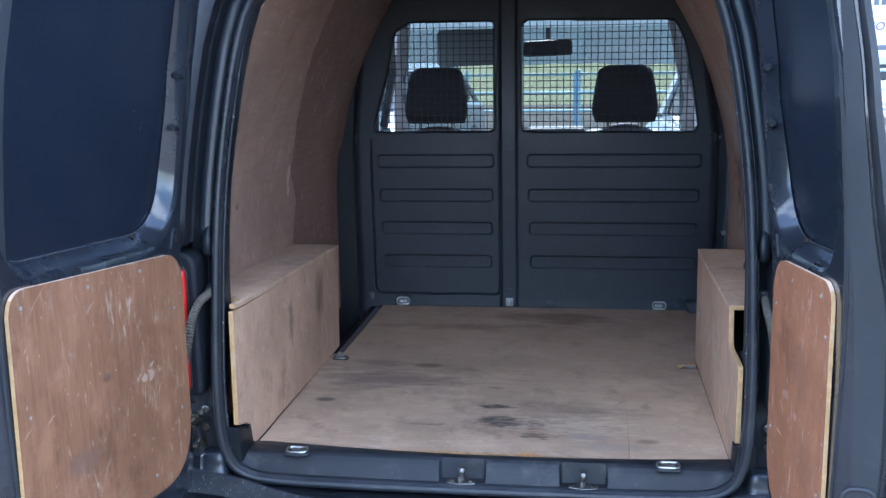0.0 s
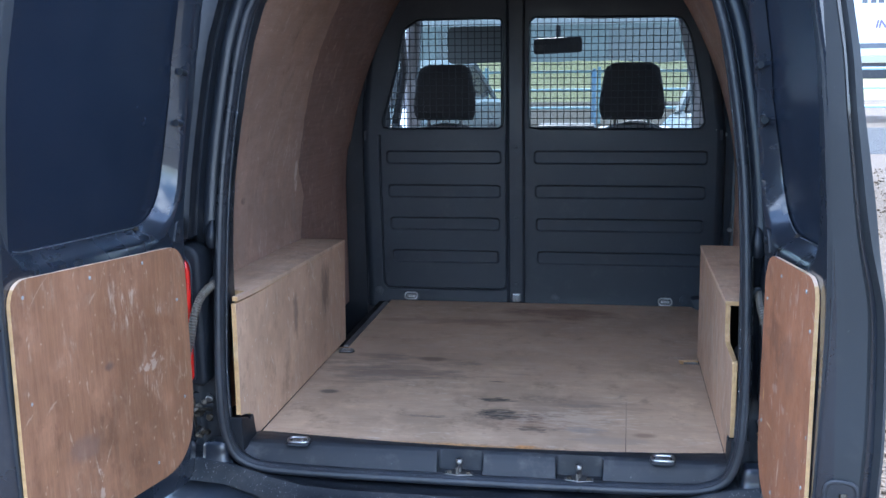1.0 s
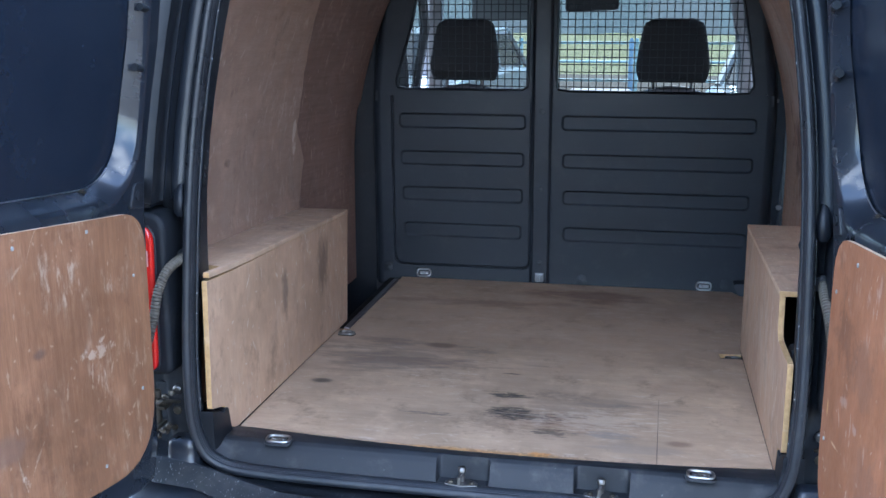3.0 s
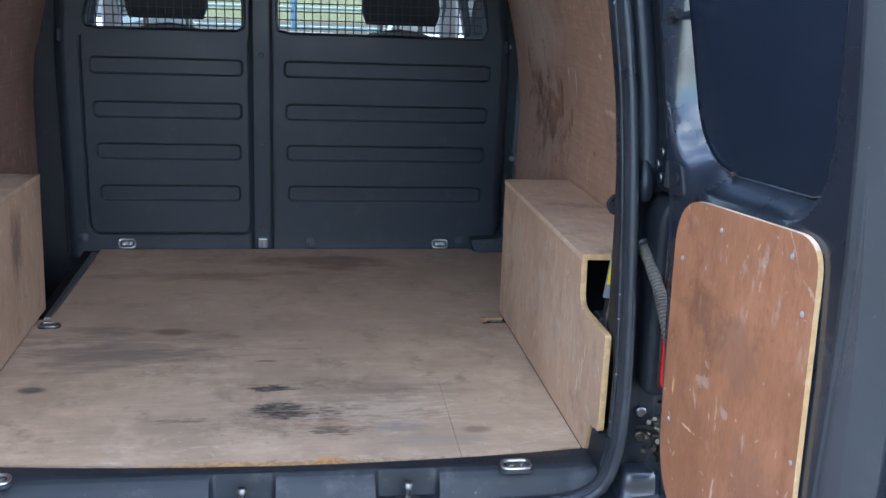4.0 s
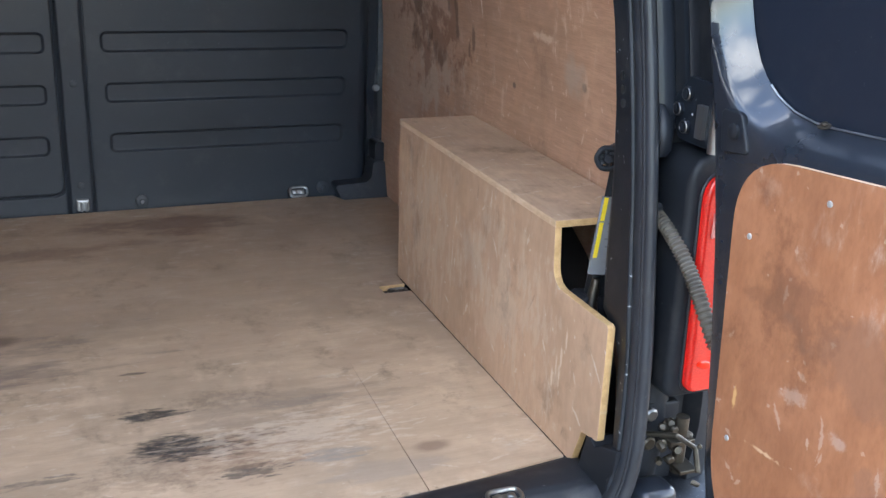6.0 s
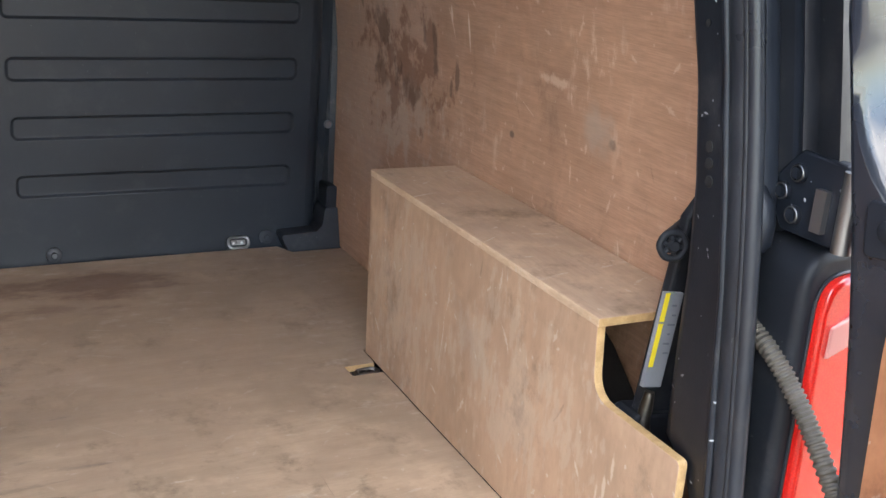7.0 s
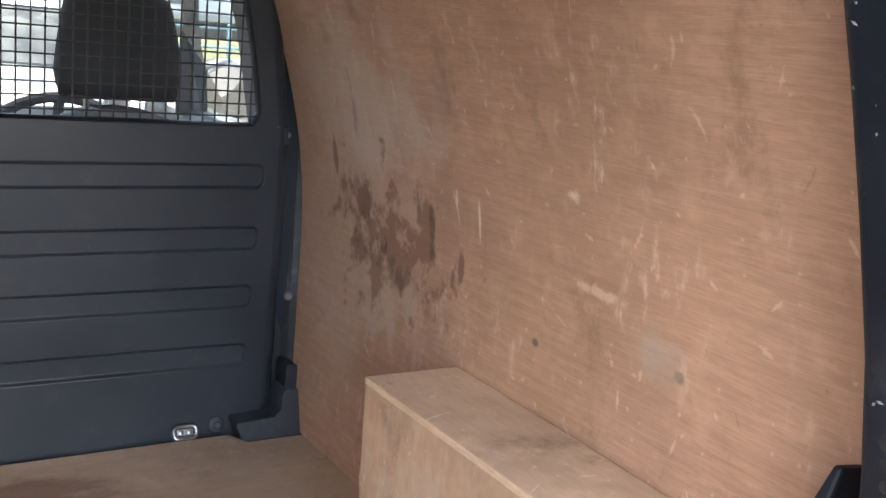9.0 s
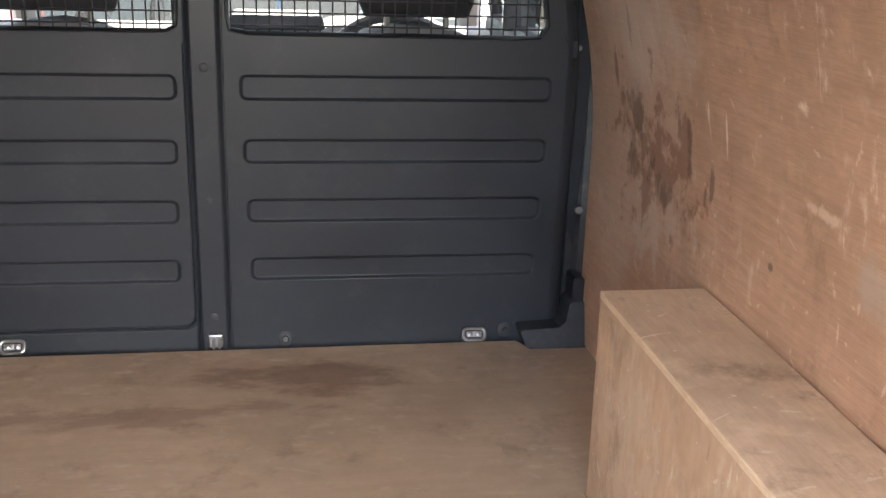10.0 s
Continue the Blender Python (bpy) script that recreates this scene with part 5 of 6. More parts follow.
def bumper():
    # a raised lip that climbs at its ends with the seal, the speckled face below it, then the bumper's step
    lip_z = ((0.0, 0.538), (0.30, 0.540), (0.40, 0.546), (0.48, 0.563), (0.54, 0.580), (0.60, 0.592), (0.66, 0.598), (0.72, 0.598), (0.90, 0.590))
    under_seal = ((0.0, 0.547), (0.44, 0.550), (0.53, 0.560), (0.57, 0.575), (0.60, 0.61))
    step = [(0.063, 0.514), (0.0, 0.506), (-0.052, 0.498), (-0.060, 0.480), (-0.064, 0.40), (-0.045, 0.30), (0.02, 0.26)]
    lip_rows, step_rows = [], []
    for i in range(121):
        x = mix(-0.86, 0.86, i / 120)
        u = abs(x) / 0.86
        dy, dz = 0.30 * u ** 6, 0.02 * u ** 4
        zl = curve1(lip_z, abs(x + 0.011))
        zb = min(zl, curve1(under_seal, abs(x + 0.011)) - 0.003)
        lip = [(0.30, zb - 0.03), (0.172, zb - 0.001), (0.150, zb - 0.003), (0.136, zb - 0.006), (0.1245, max(zb - 0.005, zl - 0.0045)), (0.1205, zl), (0.1165, zl + 0.0008), (0.1125, zl - 0.0005), (0.1095, zl - 0.006), (0.088, mix(zl, 0.522, 0.62)), (0.069, 0.520)]
        lip_rows.append([(x, y + dy * 0.15, z) for y, z in lip] + [(x, step[0][0] + dy, step[0][1] - dz)])
        k = ease((abs(x) - 0.42) / 0.28)
        lip_rows[-1][-2:] = [(x, 0.072 + 0.028 * k + dy * 0.15, 0.520 + 0.040 * k), (x, 0.063 + 0.028 * k + dy, 0.514 + 0.036 * k - dz)]
        step_rows.append([lip_rows[-1][-1], (x, dy, 0.506 + 0.012 * k - dz)] + [(x, y + dy, z - dz) for y, z in step[2:]])
    for nm, rows, mat, lab in (("rear_sill", lip_rows, M_SPECKLED, "dusty dark lower lip with pale specks"), ("bumper", step_rows, M_DUSTY, "dark painted bumper with a scuffed step")):
        bm = bmesh.new()
        loft(bm, rows)
        part(nm, bm, mat, van, lab, soft=True, flat_angle=50)
    for s in (-1, 1):
        bm = bmesh.new()
        c, y0 = s * 0.629 - 0.002, 0.15
        rows = []
        for k, z in ((1.30, 0.572), (1.20, 0.590), (1.04, 0.597), (0.99, 0.615), (0.96, 0.628), (0.84, 0.635), (0.60, 0.637)):
            rows.append([(c + k * u, y0 + k * v, z) for u, v in rounded([(-0.030, -0.026, 0.014), (0.030, -0.026, 0.014), (0.030, 0.026, 0.014), (-0.030, 0.026, 0.014)], 5)])
        loft(bm, rows, True, True)
        part("bumper_end_block", bm, M_DUSTY, van, soft=True, flat_angle=60)


bumper()


def tail_lamp(side):
    off = 0.022 if side < 0 else 0.0

    def X(x):
        return side * (x + off)
    bm = bmesh.new()
    out = rounded([(0.628, 0.768, 0.02), (0.79, 0.768, 0.02), (0.79, 1.112, 0.03), (0.628, 1.112, 0.045)], 6)
    prism(bm, [(X(x), z) for x, z in out], "y", 0.147, 0.250)
    lamp = part("tail_lamp", bm, M_BLACK, van, "red tail lamp in a black housing", soft=True, flat_angle=80, bevel=0.012)
    bm = bmesh.new()
    lead = 0.004 if side > 0 else 0.0
    out = rounded([(0.655 - lead, 0.780, 0.02), (0.78, 0.778, 0.02), (0.78, 1.086, 0.03), (0.650 - lead, 1.086, 0.035)], 7)
    prism(bm, [(X(x), z) for x, z in out], "y", lambda u, v: 0.134 + 3.0 * max(0, abs(u) - off - 0.70) ** 2, 0.19)
    lens = part("lens", bm, M_RED, lamp, "red plastic lens", soft=True, flat_angle=80, bevel=0.007)
    bm = bmesh.new()
    tube(bm, [(X(x), 0.1465 + 3.0 * max(0, x - 0.70) ** 2, z) for x, z in grow(out, 0.002)], 0.0022, 6, closed=True)
    part("gasket", bm, M_RUBBER, lamp, "black rubber gasket", soft=True)
    # Brighter red spot laid on the lens as its inner glow.
    bm = bmesh.new()
    bmesh.ops.create_uvsphere(bm, u_segments=14, v_segments=8, radius=1)
    bmesh.ops.transform(bm, matrix=Matrix.Translation((X(0.674), 0.134, 0.822)) @ Matrix.Rotation(radians(12), 4, "Y") @ Matrix.Diagonal((0.012, 0.002, 0.006, 1)), verts=bm.verts)
    part("glow_spot", bm, M_SPOT, lens, "bright red spot painted as a glow", soft=True)
    bm = bmesh.new()
    prism(bm, [(X(x), z) for x, z in ((0.659, 1.002), (0.705, 1.020), (0.705, 1.052), (0.659, 1.036))], "y", 0.1315, 0.140)
    part("reversing_lens", bm, M_CLEAR, lamp, "clear lens section", bevel=0.002)


tail_lamp(1), tail_lamp(-1)

# ---------------------------------------------------------------- rear doors
LEAN = ((0.58, 0.012), (0.75, 0.006), (1.0, 0.0), (1.15, 0.0), (1.30, 0.008), (1.53, 0.028), (1.66, 0.048), (1.78, 0.08))
THICK = ((0.58, 0.085), (0.70, 0.098), (0.90, 0.10), (1.10, 0.09), (1.22, 0.075), (1.45, 0.055), (1.78, 0.05))


def ring_plate(bm, outline, hole, fx, steps):
    """Surface from an outline inwards to a hole (or to a point) in the y-z plane, following the depth fx(y, z)."""
    n = len(outline)
    rings = []
    for k in range(steps + 1):
        t = k / steps
        rings.append([bm.verts.new((fx(mix(a[0], b[0], t), mix(a[1], b[1], t)), mix(a[0], b[0], t), mix(a[1], b[1], t))) for a, b in zip(outline, hole)])
    for A, B in zip(rings, rings[1:]):
        skirt(bm, A, B)
    return rings


def bulge_plate(bm, outline, fa, fb, steps=5):
    cy = sum(p[0] for p in outline) / len(outline)
    cz = sum(p[1] for p in outline) / len(outline)
    tiny = [(mix(cy, y, 0.02), mix(cz, z, 0.02)) for y, z in outline]
    A = ring_plate(bm, outline, tiny, fa, steps)
    B = ring_plate(bm, outline, tiny, fb, steps)
    skirt(bm, A[0], B[0])
    bm.faces.new(A[-1])
    bm.faces.new(B[-1][::-1])


def rear_door(side, base, slope, outline, hole, hole_c, ply, ply_mat, screws, label):
    """A rear door, swung open square to the van. Depth runs along x, outwards by side."""
    def xin(z, y=0.0):
        return side * (base - curve1(LEAN, z) - slope * y)

    def depth(k):
        return lambda y, z: xin(z, y) + side * k * curve1(THICK, z)
    e = thing("rear_door", (side * base, 0.0, 0.62), label, "van door", "open rear doors of the van")
    n = 120
    cy, cz = hole_c
    far = resample(outline, n, hole_c)
    near = resample(hole, n, hole_c)
    lip = resample(grow(hole, 0.030), n, hole_c)
    mid = resample(grow(hole, 0.020), n, hole_c)
    edge = resample(grow(outline, -0.008), n, hole_c)
    edge2 = resample(grow(outline, -0.003), n, hole_c)
    bm = bmesh.new()
    R = ring_plate(bm, edge, lip, depth(0.0), 12)
    m1 = [bm.verts.new((depth(0.12)(y, z), y, z)) for y, z in mid]
    m2 = [bm.verts.new((depth(0.52)(y, z), y, z)) for y, z in near]
    skirt(bm, R[-1], m1), skirt(bm, m1, m2)
    r1 = [bm.verts.new((depth(0.03)(y, z), y, z)) for y, z in edge2]
    r2 = [bm.verts.new((depth(0.08)(y, z), y, z)) for y, z in far]
    r3 = [bm.verts.new((depth(0.50)(y, z), y, z)) for y, z in far]
    r4 = [bm.verts.new((depth(0.95)(y, z), y, z)) for y, z in far]
    skirt(bm, R[0], r1), skirt(bm, r1, r2), skirt(bm, r2, r3), skirt(bm, r3, r4)
    Q = ring_plate(bm, edge2, near, depth(1.0), 12)
    skirt(bm, r4, Q[0])
    inner = [bm.verts.new((depth(0.62)(y, z), y, z)) for y, z in near]
    skirt(bm, Q[-1], inner)
    part("door_frame", bm, M_PAINT, e, "glossy dark painted pressed door frame", soft=True, flat_angle=45)
    bm = bmesh.new()
    bulge_plate(bm, grow(near, 0.012), depth(0.56), depth(0.62), 6)
    part("window_pane", bm, M_TIN, e, "black tinted window pane", soft=True)
    bm = bmesh.new()
    bulge_plate(bm, ply, lambda y, z: xin(z, y) - side * 0.008, lambda y, z: xin(z, y) - side * 0.001, 8)
    po = part("plywood_panel", bm, [ply_mat, M_EDGE, M_WORN], e, "brown plywood door panel with a raw edge", soft=True, flat_angle=40, bevel=0.0)
    for p in po.data.polygons:
        if abs(p.normal.x) < 0.55:
            p.material_index = 2 if p.normal.z > 0.7 else 1
    for y, z in screws:
        bm = bmesh.new()
        disc(bm, (xin(z, y) - side * 0.008, y, z), (-side, 0, 0), 0.0037, 0.0020, 10, 1)
        part("screw", bm, M_SCREW, po, soft=True)
    low = [(y, z) for y, z in near if z < 1.235]
    low.sort()
    bm = bmesh.new()
    tube(bm, [(depth(0.505)(y, z), y, z + 0.0015) for y, z in low[1:-1]], 0.0013, 6)
    part("glazing_bead", bm, M_ALU, e, "thin pale bead under the pane", soft=True)
    # buffers on the hinge side of the window, and two clips on its sill
    for z in (1.40, 1.51):
        bm = bmesh.new()
        yb = (0.122 if side > 0 else 0.098) + 0.14 * (z - 1.40)
        x0 = xin(z, yb) + side * 0.012
        disc(bm, (x0, yb, z), (-side, -0.2, 0), 0.013, 0.007, 14, 1)
        tube(bm, [(x0, yb, z), (x0 - side * 0.006, yb - 0.012, z), (x0 - side * 0.004, yb - 0.035, z + 0.003)], [0.007, 0.006, 0.0075], 10)
        part("buffer", bm, M_RUBBER, e, "black rubber buffer", soft=True)
    # the hinge's leaf on the door, with its bolt
    bm = bmesh.new()
    prism(bm, rounded([(0.030, 1.140, 0.008), (0.076, 1.134, 0.008), (0.080, 1.186, 0.008), (0.046, 1.186, 0.012)], 4), "x", lambda u, v: xin(v, u) - side * 0.004, lambda u, v: xin(v, u) + side * 0.004)
    leaf = part("hinge_leaf", bm, M_COVER, e, "black painted hinge leaf", bevel=0.002)
    bm = bmesh.new()
    disc(bm, (xin(1.163, 0.054) - side * 0.004, 0.054, 1.163), (-side, 0, 0), 0.0095, 0.005, 12, 1)
    part("bolt", bm, M_BLACK, leaf, soft=True)
    for y in ((-0.038, -0.258) if side > 0 else (-0.07, -0.44)):
        z = curve1(((-0.6, 1.205), (0.1, 1.182)), y) + 0.004
        bm = bmesh.new()
        disc(bm, (depth(0.44)(y, z), y, z - 0.004), (-side * 0.3, 0, 1), 0.0075, 0.002, 12, 1)
        disc(bm, (depth(0.44)(y, z), y, z - 0.002), (-side * 0.3, 0, 1), 0.004, 0.003, 8, 1)
        part("clip", bm, M_STEEL, e, "bright metal clip", soft=True)
    return e, xin


DOOR_R = rounded([(-0.002, 0.622, 0.09), (0.030, 0.72, 0.05), (0.052, 0.88, 0.0), (0.080, 1.056, 0.0), (0.118, 1.25, 0.1), (0.134, 1.33, 0.0), (0.152, 1.52, 0.1), (0.14, 1.775, 0.05), (-0.36, 1.790, 0.06), (-0.388, 1.45, 0.2), (-0.394, 0.64, 0.05)], 5)
HOLE_R = rounded([(0.072, 1.178, 0.13), (-0.292, 1.198, 0.075), (-0.314, 1.45, 0.2), (-0.305, 1.735, 0.06), (0.10, 1.725, 0.06), (0.112, 1.45, 0.2)], 7)
PLY_R = rounded([(0.039, 1.142, 0.085), (-0.334, 1.168, 0.045), (-0.366, 0.660, 0.05), (0.002, 0.655, 0.15)], 9)
PLY_L = rounded([(0.068, 1.130, 0.085), (-0.578, 1.187, 0.045), (-0.592, 0.705, 0.05), (0.052, 0.630, 0.15)], 9)
DOOR_L = rounded([(0.062, 0.575, 0.09), (0.078, 0.70, 0.0), (0.085, 0.96, 0.0), (0.095, 1.20, 0.1), (0.142, 1.45, 0.1), (0.155, 1.60, 0.1), (0.155, 1.775, 0.05), (-0.596, 1.795, 0.06), (-0.611, 1.45, 0.2), (-0.610, 0.66, 0.05)], 5)
HOLE_L = rounded([(0.042, 1.182, 0.13), (-0.546, 1.218, 0.10), (-0.577, 1.45, 0.2), (-0.572, 1.735, 0.06), (0.09, 1.725, 0.06), (0.072, 1.45, 0.2)], 7)

SCREWS_R = ((0.003, 1.053), (-0.104, 1.122), (-0.282, 1.134), (-0.317, 1.073), (-0.013, 0.803), (-0.339, 0.892), (-0.128, 0.698), (-0.330, 0.797))
SCREWS_L = ((-0.334, 1.141), (-0.131, 1.128), (0.014, 1.016), (0.013, 0.791), (-0.548, 0.968), (-0.545, 1.153), (-0.134, 0.693), (-0.548, 0.771))
door_r, xin_r = rear_door(1, 0.620, 0.072, DOOR_R, HOLE_R, (-0.12, 1.45), PLY_R, M_DOORPLY_R, SCREWS_R, "open dark van door with a scuffed plywood panel")
door_l, xin_l = rear_door(-1, 0.658, 0.030, DOOR_L, HOLE_L, (-0.24, 1.45), PLY_L, M_DOORPLY_L, SCREWS_L, "open wide dark van door with a grained plywood panel")


def edge_trim(side, parent, xin, y, zs, recess):
    """Moulded trim along the free edge of a door, with a recess for the hand at its foot."""
    bm = bmesh.new()
    rows = []
    for i in range(40):
        z = mix(zs[0], zs[1], i / 39)
        t = curve1(THICK, z)
        wide = 0.72 if z < 1.12 else mix(0.72, 0.55, ease((z - 1.12) / 0.2))
        yy = y + 0.03 * ease((z - 1.4) / 0.4)
        x0 = xin(z)
        rows.append([(x0 + side * 0.004, yy + 0.03, z), (x0 - side * 0.002, yy - 0.006, z), (x0 + side * 0.005, yy - 0.015, z), (x0 + side * t * wide * 0.92, yy - 0.025, z), (x0 + side * t * wide, yy - 0.021, z),
                     (x0 + side * t * (wide + 0.05), yy - 0.012, z), (x0 + side * t * (wide + 0.12), yy - 0.016, z), (x0 + side * t * (wide + 0.2), yy - 0.036, z), (x0 + side * t * 0.99, yy - 0.026, z)])
    loft(bm, rows)
    part("edge_trim", bm, M_TRIM, parent, "grey moulded edge trim", soft=True, flat_angle=35)
    if not recess:
        return
    bm = bmesh.new()
    z0 = zs[0] + 0.14
    xa, xb = xin(z0) + side * 0.014, xin(z0) + side * 0.064

    def sl(u):
        return y - 0.015 - 0.010 * abs(u - xin(z0)) / 0.066
    out = rounded([(xa, z0 - 0.10, 0.01), (xb, z0 - 0.10, 0.01), (xb, z0 + 0.04, 0.02), (xa, z0 + 0.04, 0.02)], 4)
    tube(bm, [(u, sl(u) - 0.003, v) for u, v in out], 0.004, 8, closed=True)
    prism(bm, out, "y", lambda u, v: sl(u) - 0.003, lambda u, v: sl(u) - 0.001)
    ls = part("latch_surround", bm, M_PLASTIC, parent, soft=True)
    bm = bmesh.new()
    xc = xin(z0) + side * 0.042
    tube(bm, [(xc, sl(xc) - 0.004, z0 - 0.07), (xc, sl(xc) - 0.014, z0 - 0.05), (xc, sl(xc) - 0.014, z0 - 0.01), (xc, sl(xc) - 0.004, z0 + 0.02)], 0.006, 8)
    part("latch", bm, M_STEEL, ls, soft=True)


edge_trim(1, door_r, lambda z: xin_r(z, -0.374), -0.374, (0.66, 1.77), True)
edge_trim(-1, door_l, lambda z: xin_l(z, -0.588), -0.588, (0.68, 1.77), False)


def sticker():
    """Loading notice on the wide door's edge trim: picture signs only."""
    x0, x1, y, z0, z1 = -0.738, -0.688, -0.6165, 1.054, 1.126
    bm = bmesh.new()
    box(bm, (x0, y, z0), (x1, y + 0.0015, z1))
    s = part("notice_sticker", bm, M_WHITE, door_l, "white notice with a yellow head")
    bm = bmesh.new()
    box(bm, (x0 + 0.001, y - 0.0006, z1 - 0.013), (x1 - 0.001, y, z1 - 0.001))
    part("notice_head", bm, M_YELLOW, s, "yellow warning head")
    bm = bmesh.new()
    v = [bm.verts.new((mix(x0, x1, 0.30) + dx, y - 0.001, z1 - 0.0115 + dz)) for dx, dz in ((-0.005, 0), (0.005, 0), (0, 0.009))]
    bm.faces.new(v)
    part("warning_triangle", bm, M_INK, s)
    for cx in (0.28, 0.74):
        for cz in (0.28, 0.62):
            bm = bmesh.new()
            u, v_ = mix(x0, x1, cx), mix(z0, z1, cz)
            out = rounded([(u - 0.009, v_ - 0.009, 0.003), (u + 0.009, v_ - 0.009, 0.003), (u + 0.007, v_ + 0.009, 0.003), (u - 0.007, v_ + 0.009, 0.003)], 3)
            tube(bm, [(a, y - 0.0006, b) for a, b in out], 0.0007, 5, closed=True)
            box(bm, (u - 0.007, y - 0.001, v_ - 0.004), (u + 0.007, y - 0.0003, v_ - 0.002))
            part("pictogram", bm, M_INK, s)


sticker()


def hose(side):
    a = [Vector((0.625, 0.204, 1.014)), Vector((0.624, 0.165, 0.996)), Vector((0.629, 0.130, 0.963)), Vector((0.630, 0.098, 0.930)), Vector((0.633, 0.062, 0.885))]
    if side < 0:
        a = [Vector(p) for p in ((-0.630, 0.190, 1.014), (-0.642, 0.140, 0.997), (-0.655, 0.120, 0.957), (-0.663, 0.108, 0.902), (-0.670, 0.090, 0.855))]
    pts, rad = [], []
    n = 132
    for i in range(n + 1):
        t = i / n * (len(a) - 1)
        k = min(int(t), len(a) - 2)
        f = t - k
        p0, p1, p2, p3 = a[max(k - 1, 0)], a[k], a[k + 1], a[min(k + 2, len(a) - 1)]
        pts.append(0.5 * ((2 * p1) + (p2 - p0) * f + (2 * p0 - 5 * p1 + 4 * p2 - p3) * f * f + (3 * p1 - p0 - 3 * p2 + p3) * f ** 3))
        rad.append(0.0098 + (0.0008 if i % 4 < 2 else -0.0012))
    bm = bmesh.new()
    tube(bm, pts, rad, 12)
    part("cable_hose", bm, M_HOSE, van, "ribbed grey rubber cable hose", soft=True, flat_angle=40)
    bm = bmesh.new()
    disc(bm, a[0] + Vector((0, 0.012, 0)), (0, -1, 0), 0.017, 0.014, 14, 1)
    part("hose_boot", bm, M_RUBBER, van, soft=True)


hose(1), hose(-1)


def hinges(side):
    off = 0.045 if side < 0 else 0.0

    def X(x):
        return side * (x + off)
    # upper hinge: plate on the pillar's inner wall with three star bolts, knuckle and arm
    dy = 0.0 if side > 0 else 0.028
    bm = bmesh.new()
    prism(bm, [(y + dy, z) for y, z in rounded([(0.218, 1.140, 0.012), (0.205, 1.118, 0.012), (0.132, 1.118, 0.006), (0.132, 1.200, 0.006), (0.192, 1.203, 0.012), (0.220, 1.172, 0.012)], 4)], "x", X(0.639), X(0.655))
    h = part("hinge", bm, M_COVER, van, "black painted door hinge", bevel=0.003)
    for y, z in ((0.188, 1.180), (0.205, 1.158), (0.187, 1.138)):
        bm = bmesh.new()
        tube(bm, [(X(0.639), y + dy, z), (X(0.634), y + dy, z), (X(0.632), y + dy, z), (X(0.636), y + dy, z)], [0.0095, 0.0095, 0.006, 0.004], 14)
        bolt = part("bolt", bm, M_COVER, h, soft=True)
        # Pale ring stands in for the highlight on the bolt's rounded edge.
        bm = bmesh.new()
        tube(bm, [(X(0.6335), y + dy + 0.0078 * math.cos(a * math.pi / 9), z + 0.0078 * math.sin(a * math.pi / 9)) for a in range(18)], 0.0011, 6, closed=True)
        part("highlight_ring", bm, M_BAR, bolt, "pale ring drawn as an edge highlight", soft=True)
    bm = bmesh.new()
    box(bm, (min(X(0.632), X(0.642)), 0.146 + dy, 1.130), (max(X(0.632), X(0.642)), 0.160 + dy, 1.172))
    if side > 0:
        tube(bm, [(X(0.640), 0.124 + dy, 1.118), (X(0.640), 0.124 + dy, 1.196)], 0.010, 12)
    part("knuckle", bm, M_ALU, h, "dusty bright steel knuckle", soft=True, flat_angle=40)
    bm = bmesh.new()
    prism(bm, [(X(x), y + dy) for x, y in ((0.648, 0.134), (0.662, 0.130), (0.668, 0.09), (0.660, 0.05), (0.644, 0.05), (0.648, 0.10))], "z", 1.138, 1.182)
    part("hinge_arm", bm, M_BLACK, h, bevel=0.004)
    off = 0.022 if side < 0 else 0.0
    # lower hinge with the greasy check mechanism
    bm = bmesh.new()
    prism(bm, [(X(x), z) for x, z in rounded([(0.622, 0.655, 0.008), (0.690, 0.655, 0.006), (0.690, 0.735, 0.006), (0.635, 0.738, 0.012)], 4)], "y", 0.195, 0.212)
    h2 = part("hinge", bm, M_BLACK, van, "greasy lower door hinge with its check arm", bevel=0.003)
    for x, z in ((0.640, 0.722), (0.642, 0.676), (0.668, 0.700)):
        bm = bmesh.new()
        disc(bm, (X(x), 0.195, z), (0, -1, 0), 0.0105, 0.008, 8, 1)
        part("bolt", bm, M_BAR if z > 0.72 else M_STEEL, h2, soft=True)
    bm = bmesh.new()
    tube(bm, [(X(0.675), 0.165, 0.640), (X(0.675), 0.165, 0.728)], 0.0095, 12)
    part("knuckle", bm, M_STEEL, h2, soft=True)
    bm = bmesh.new()
    box(bm, (min(X(0.65), X(0.69)), 0.150, 0.690), (max(X(0.65), X(0.69)), 0.185, 0.697))
    box(bm, (min(X(0.660), X(0.69)), 0.135, 0.652), (max(X(0.660), X(0.69)), 0.18, 0.658))
    tube(bm, [(X(0.630), 0.18, 0.70), (X(0.65), 0.14, 0.715), (X(0.672), 0.125, 0.70), (X(0.670), 0.11, 0.67)], 0.0042, 8)
    part("check_arm", bm, M_STEEL, h2, bevel=0.002)
    for k in range(16):
        rr = random.Random(k + (10 if side > 0 else 30))
        p = (X(0.635 + rr.uniform(0, 0.05)), rr.uniform(0.13, 0.185), 0.635 + rr.uniform(0, 0.085))
        bm = bmesh.new()
        disc(bm, p, (rr.uniform(-1, 1), -1, rr.uniform(-0.6, 0.6)), rr.uniform(0.0035, 0.0075), rr.uniform(0.006, 0.015), 8, 1)
        part("roller", bm, M_STEEL, h2, soft=True)


hinges(1), hinges(-1)

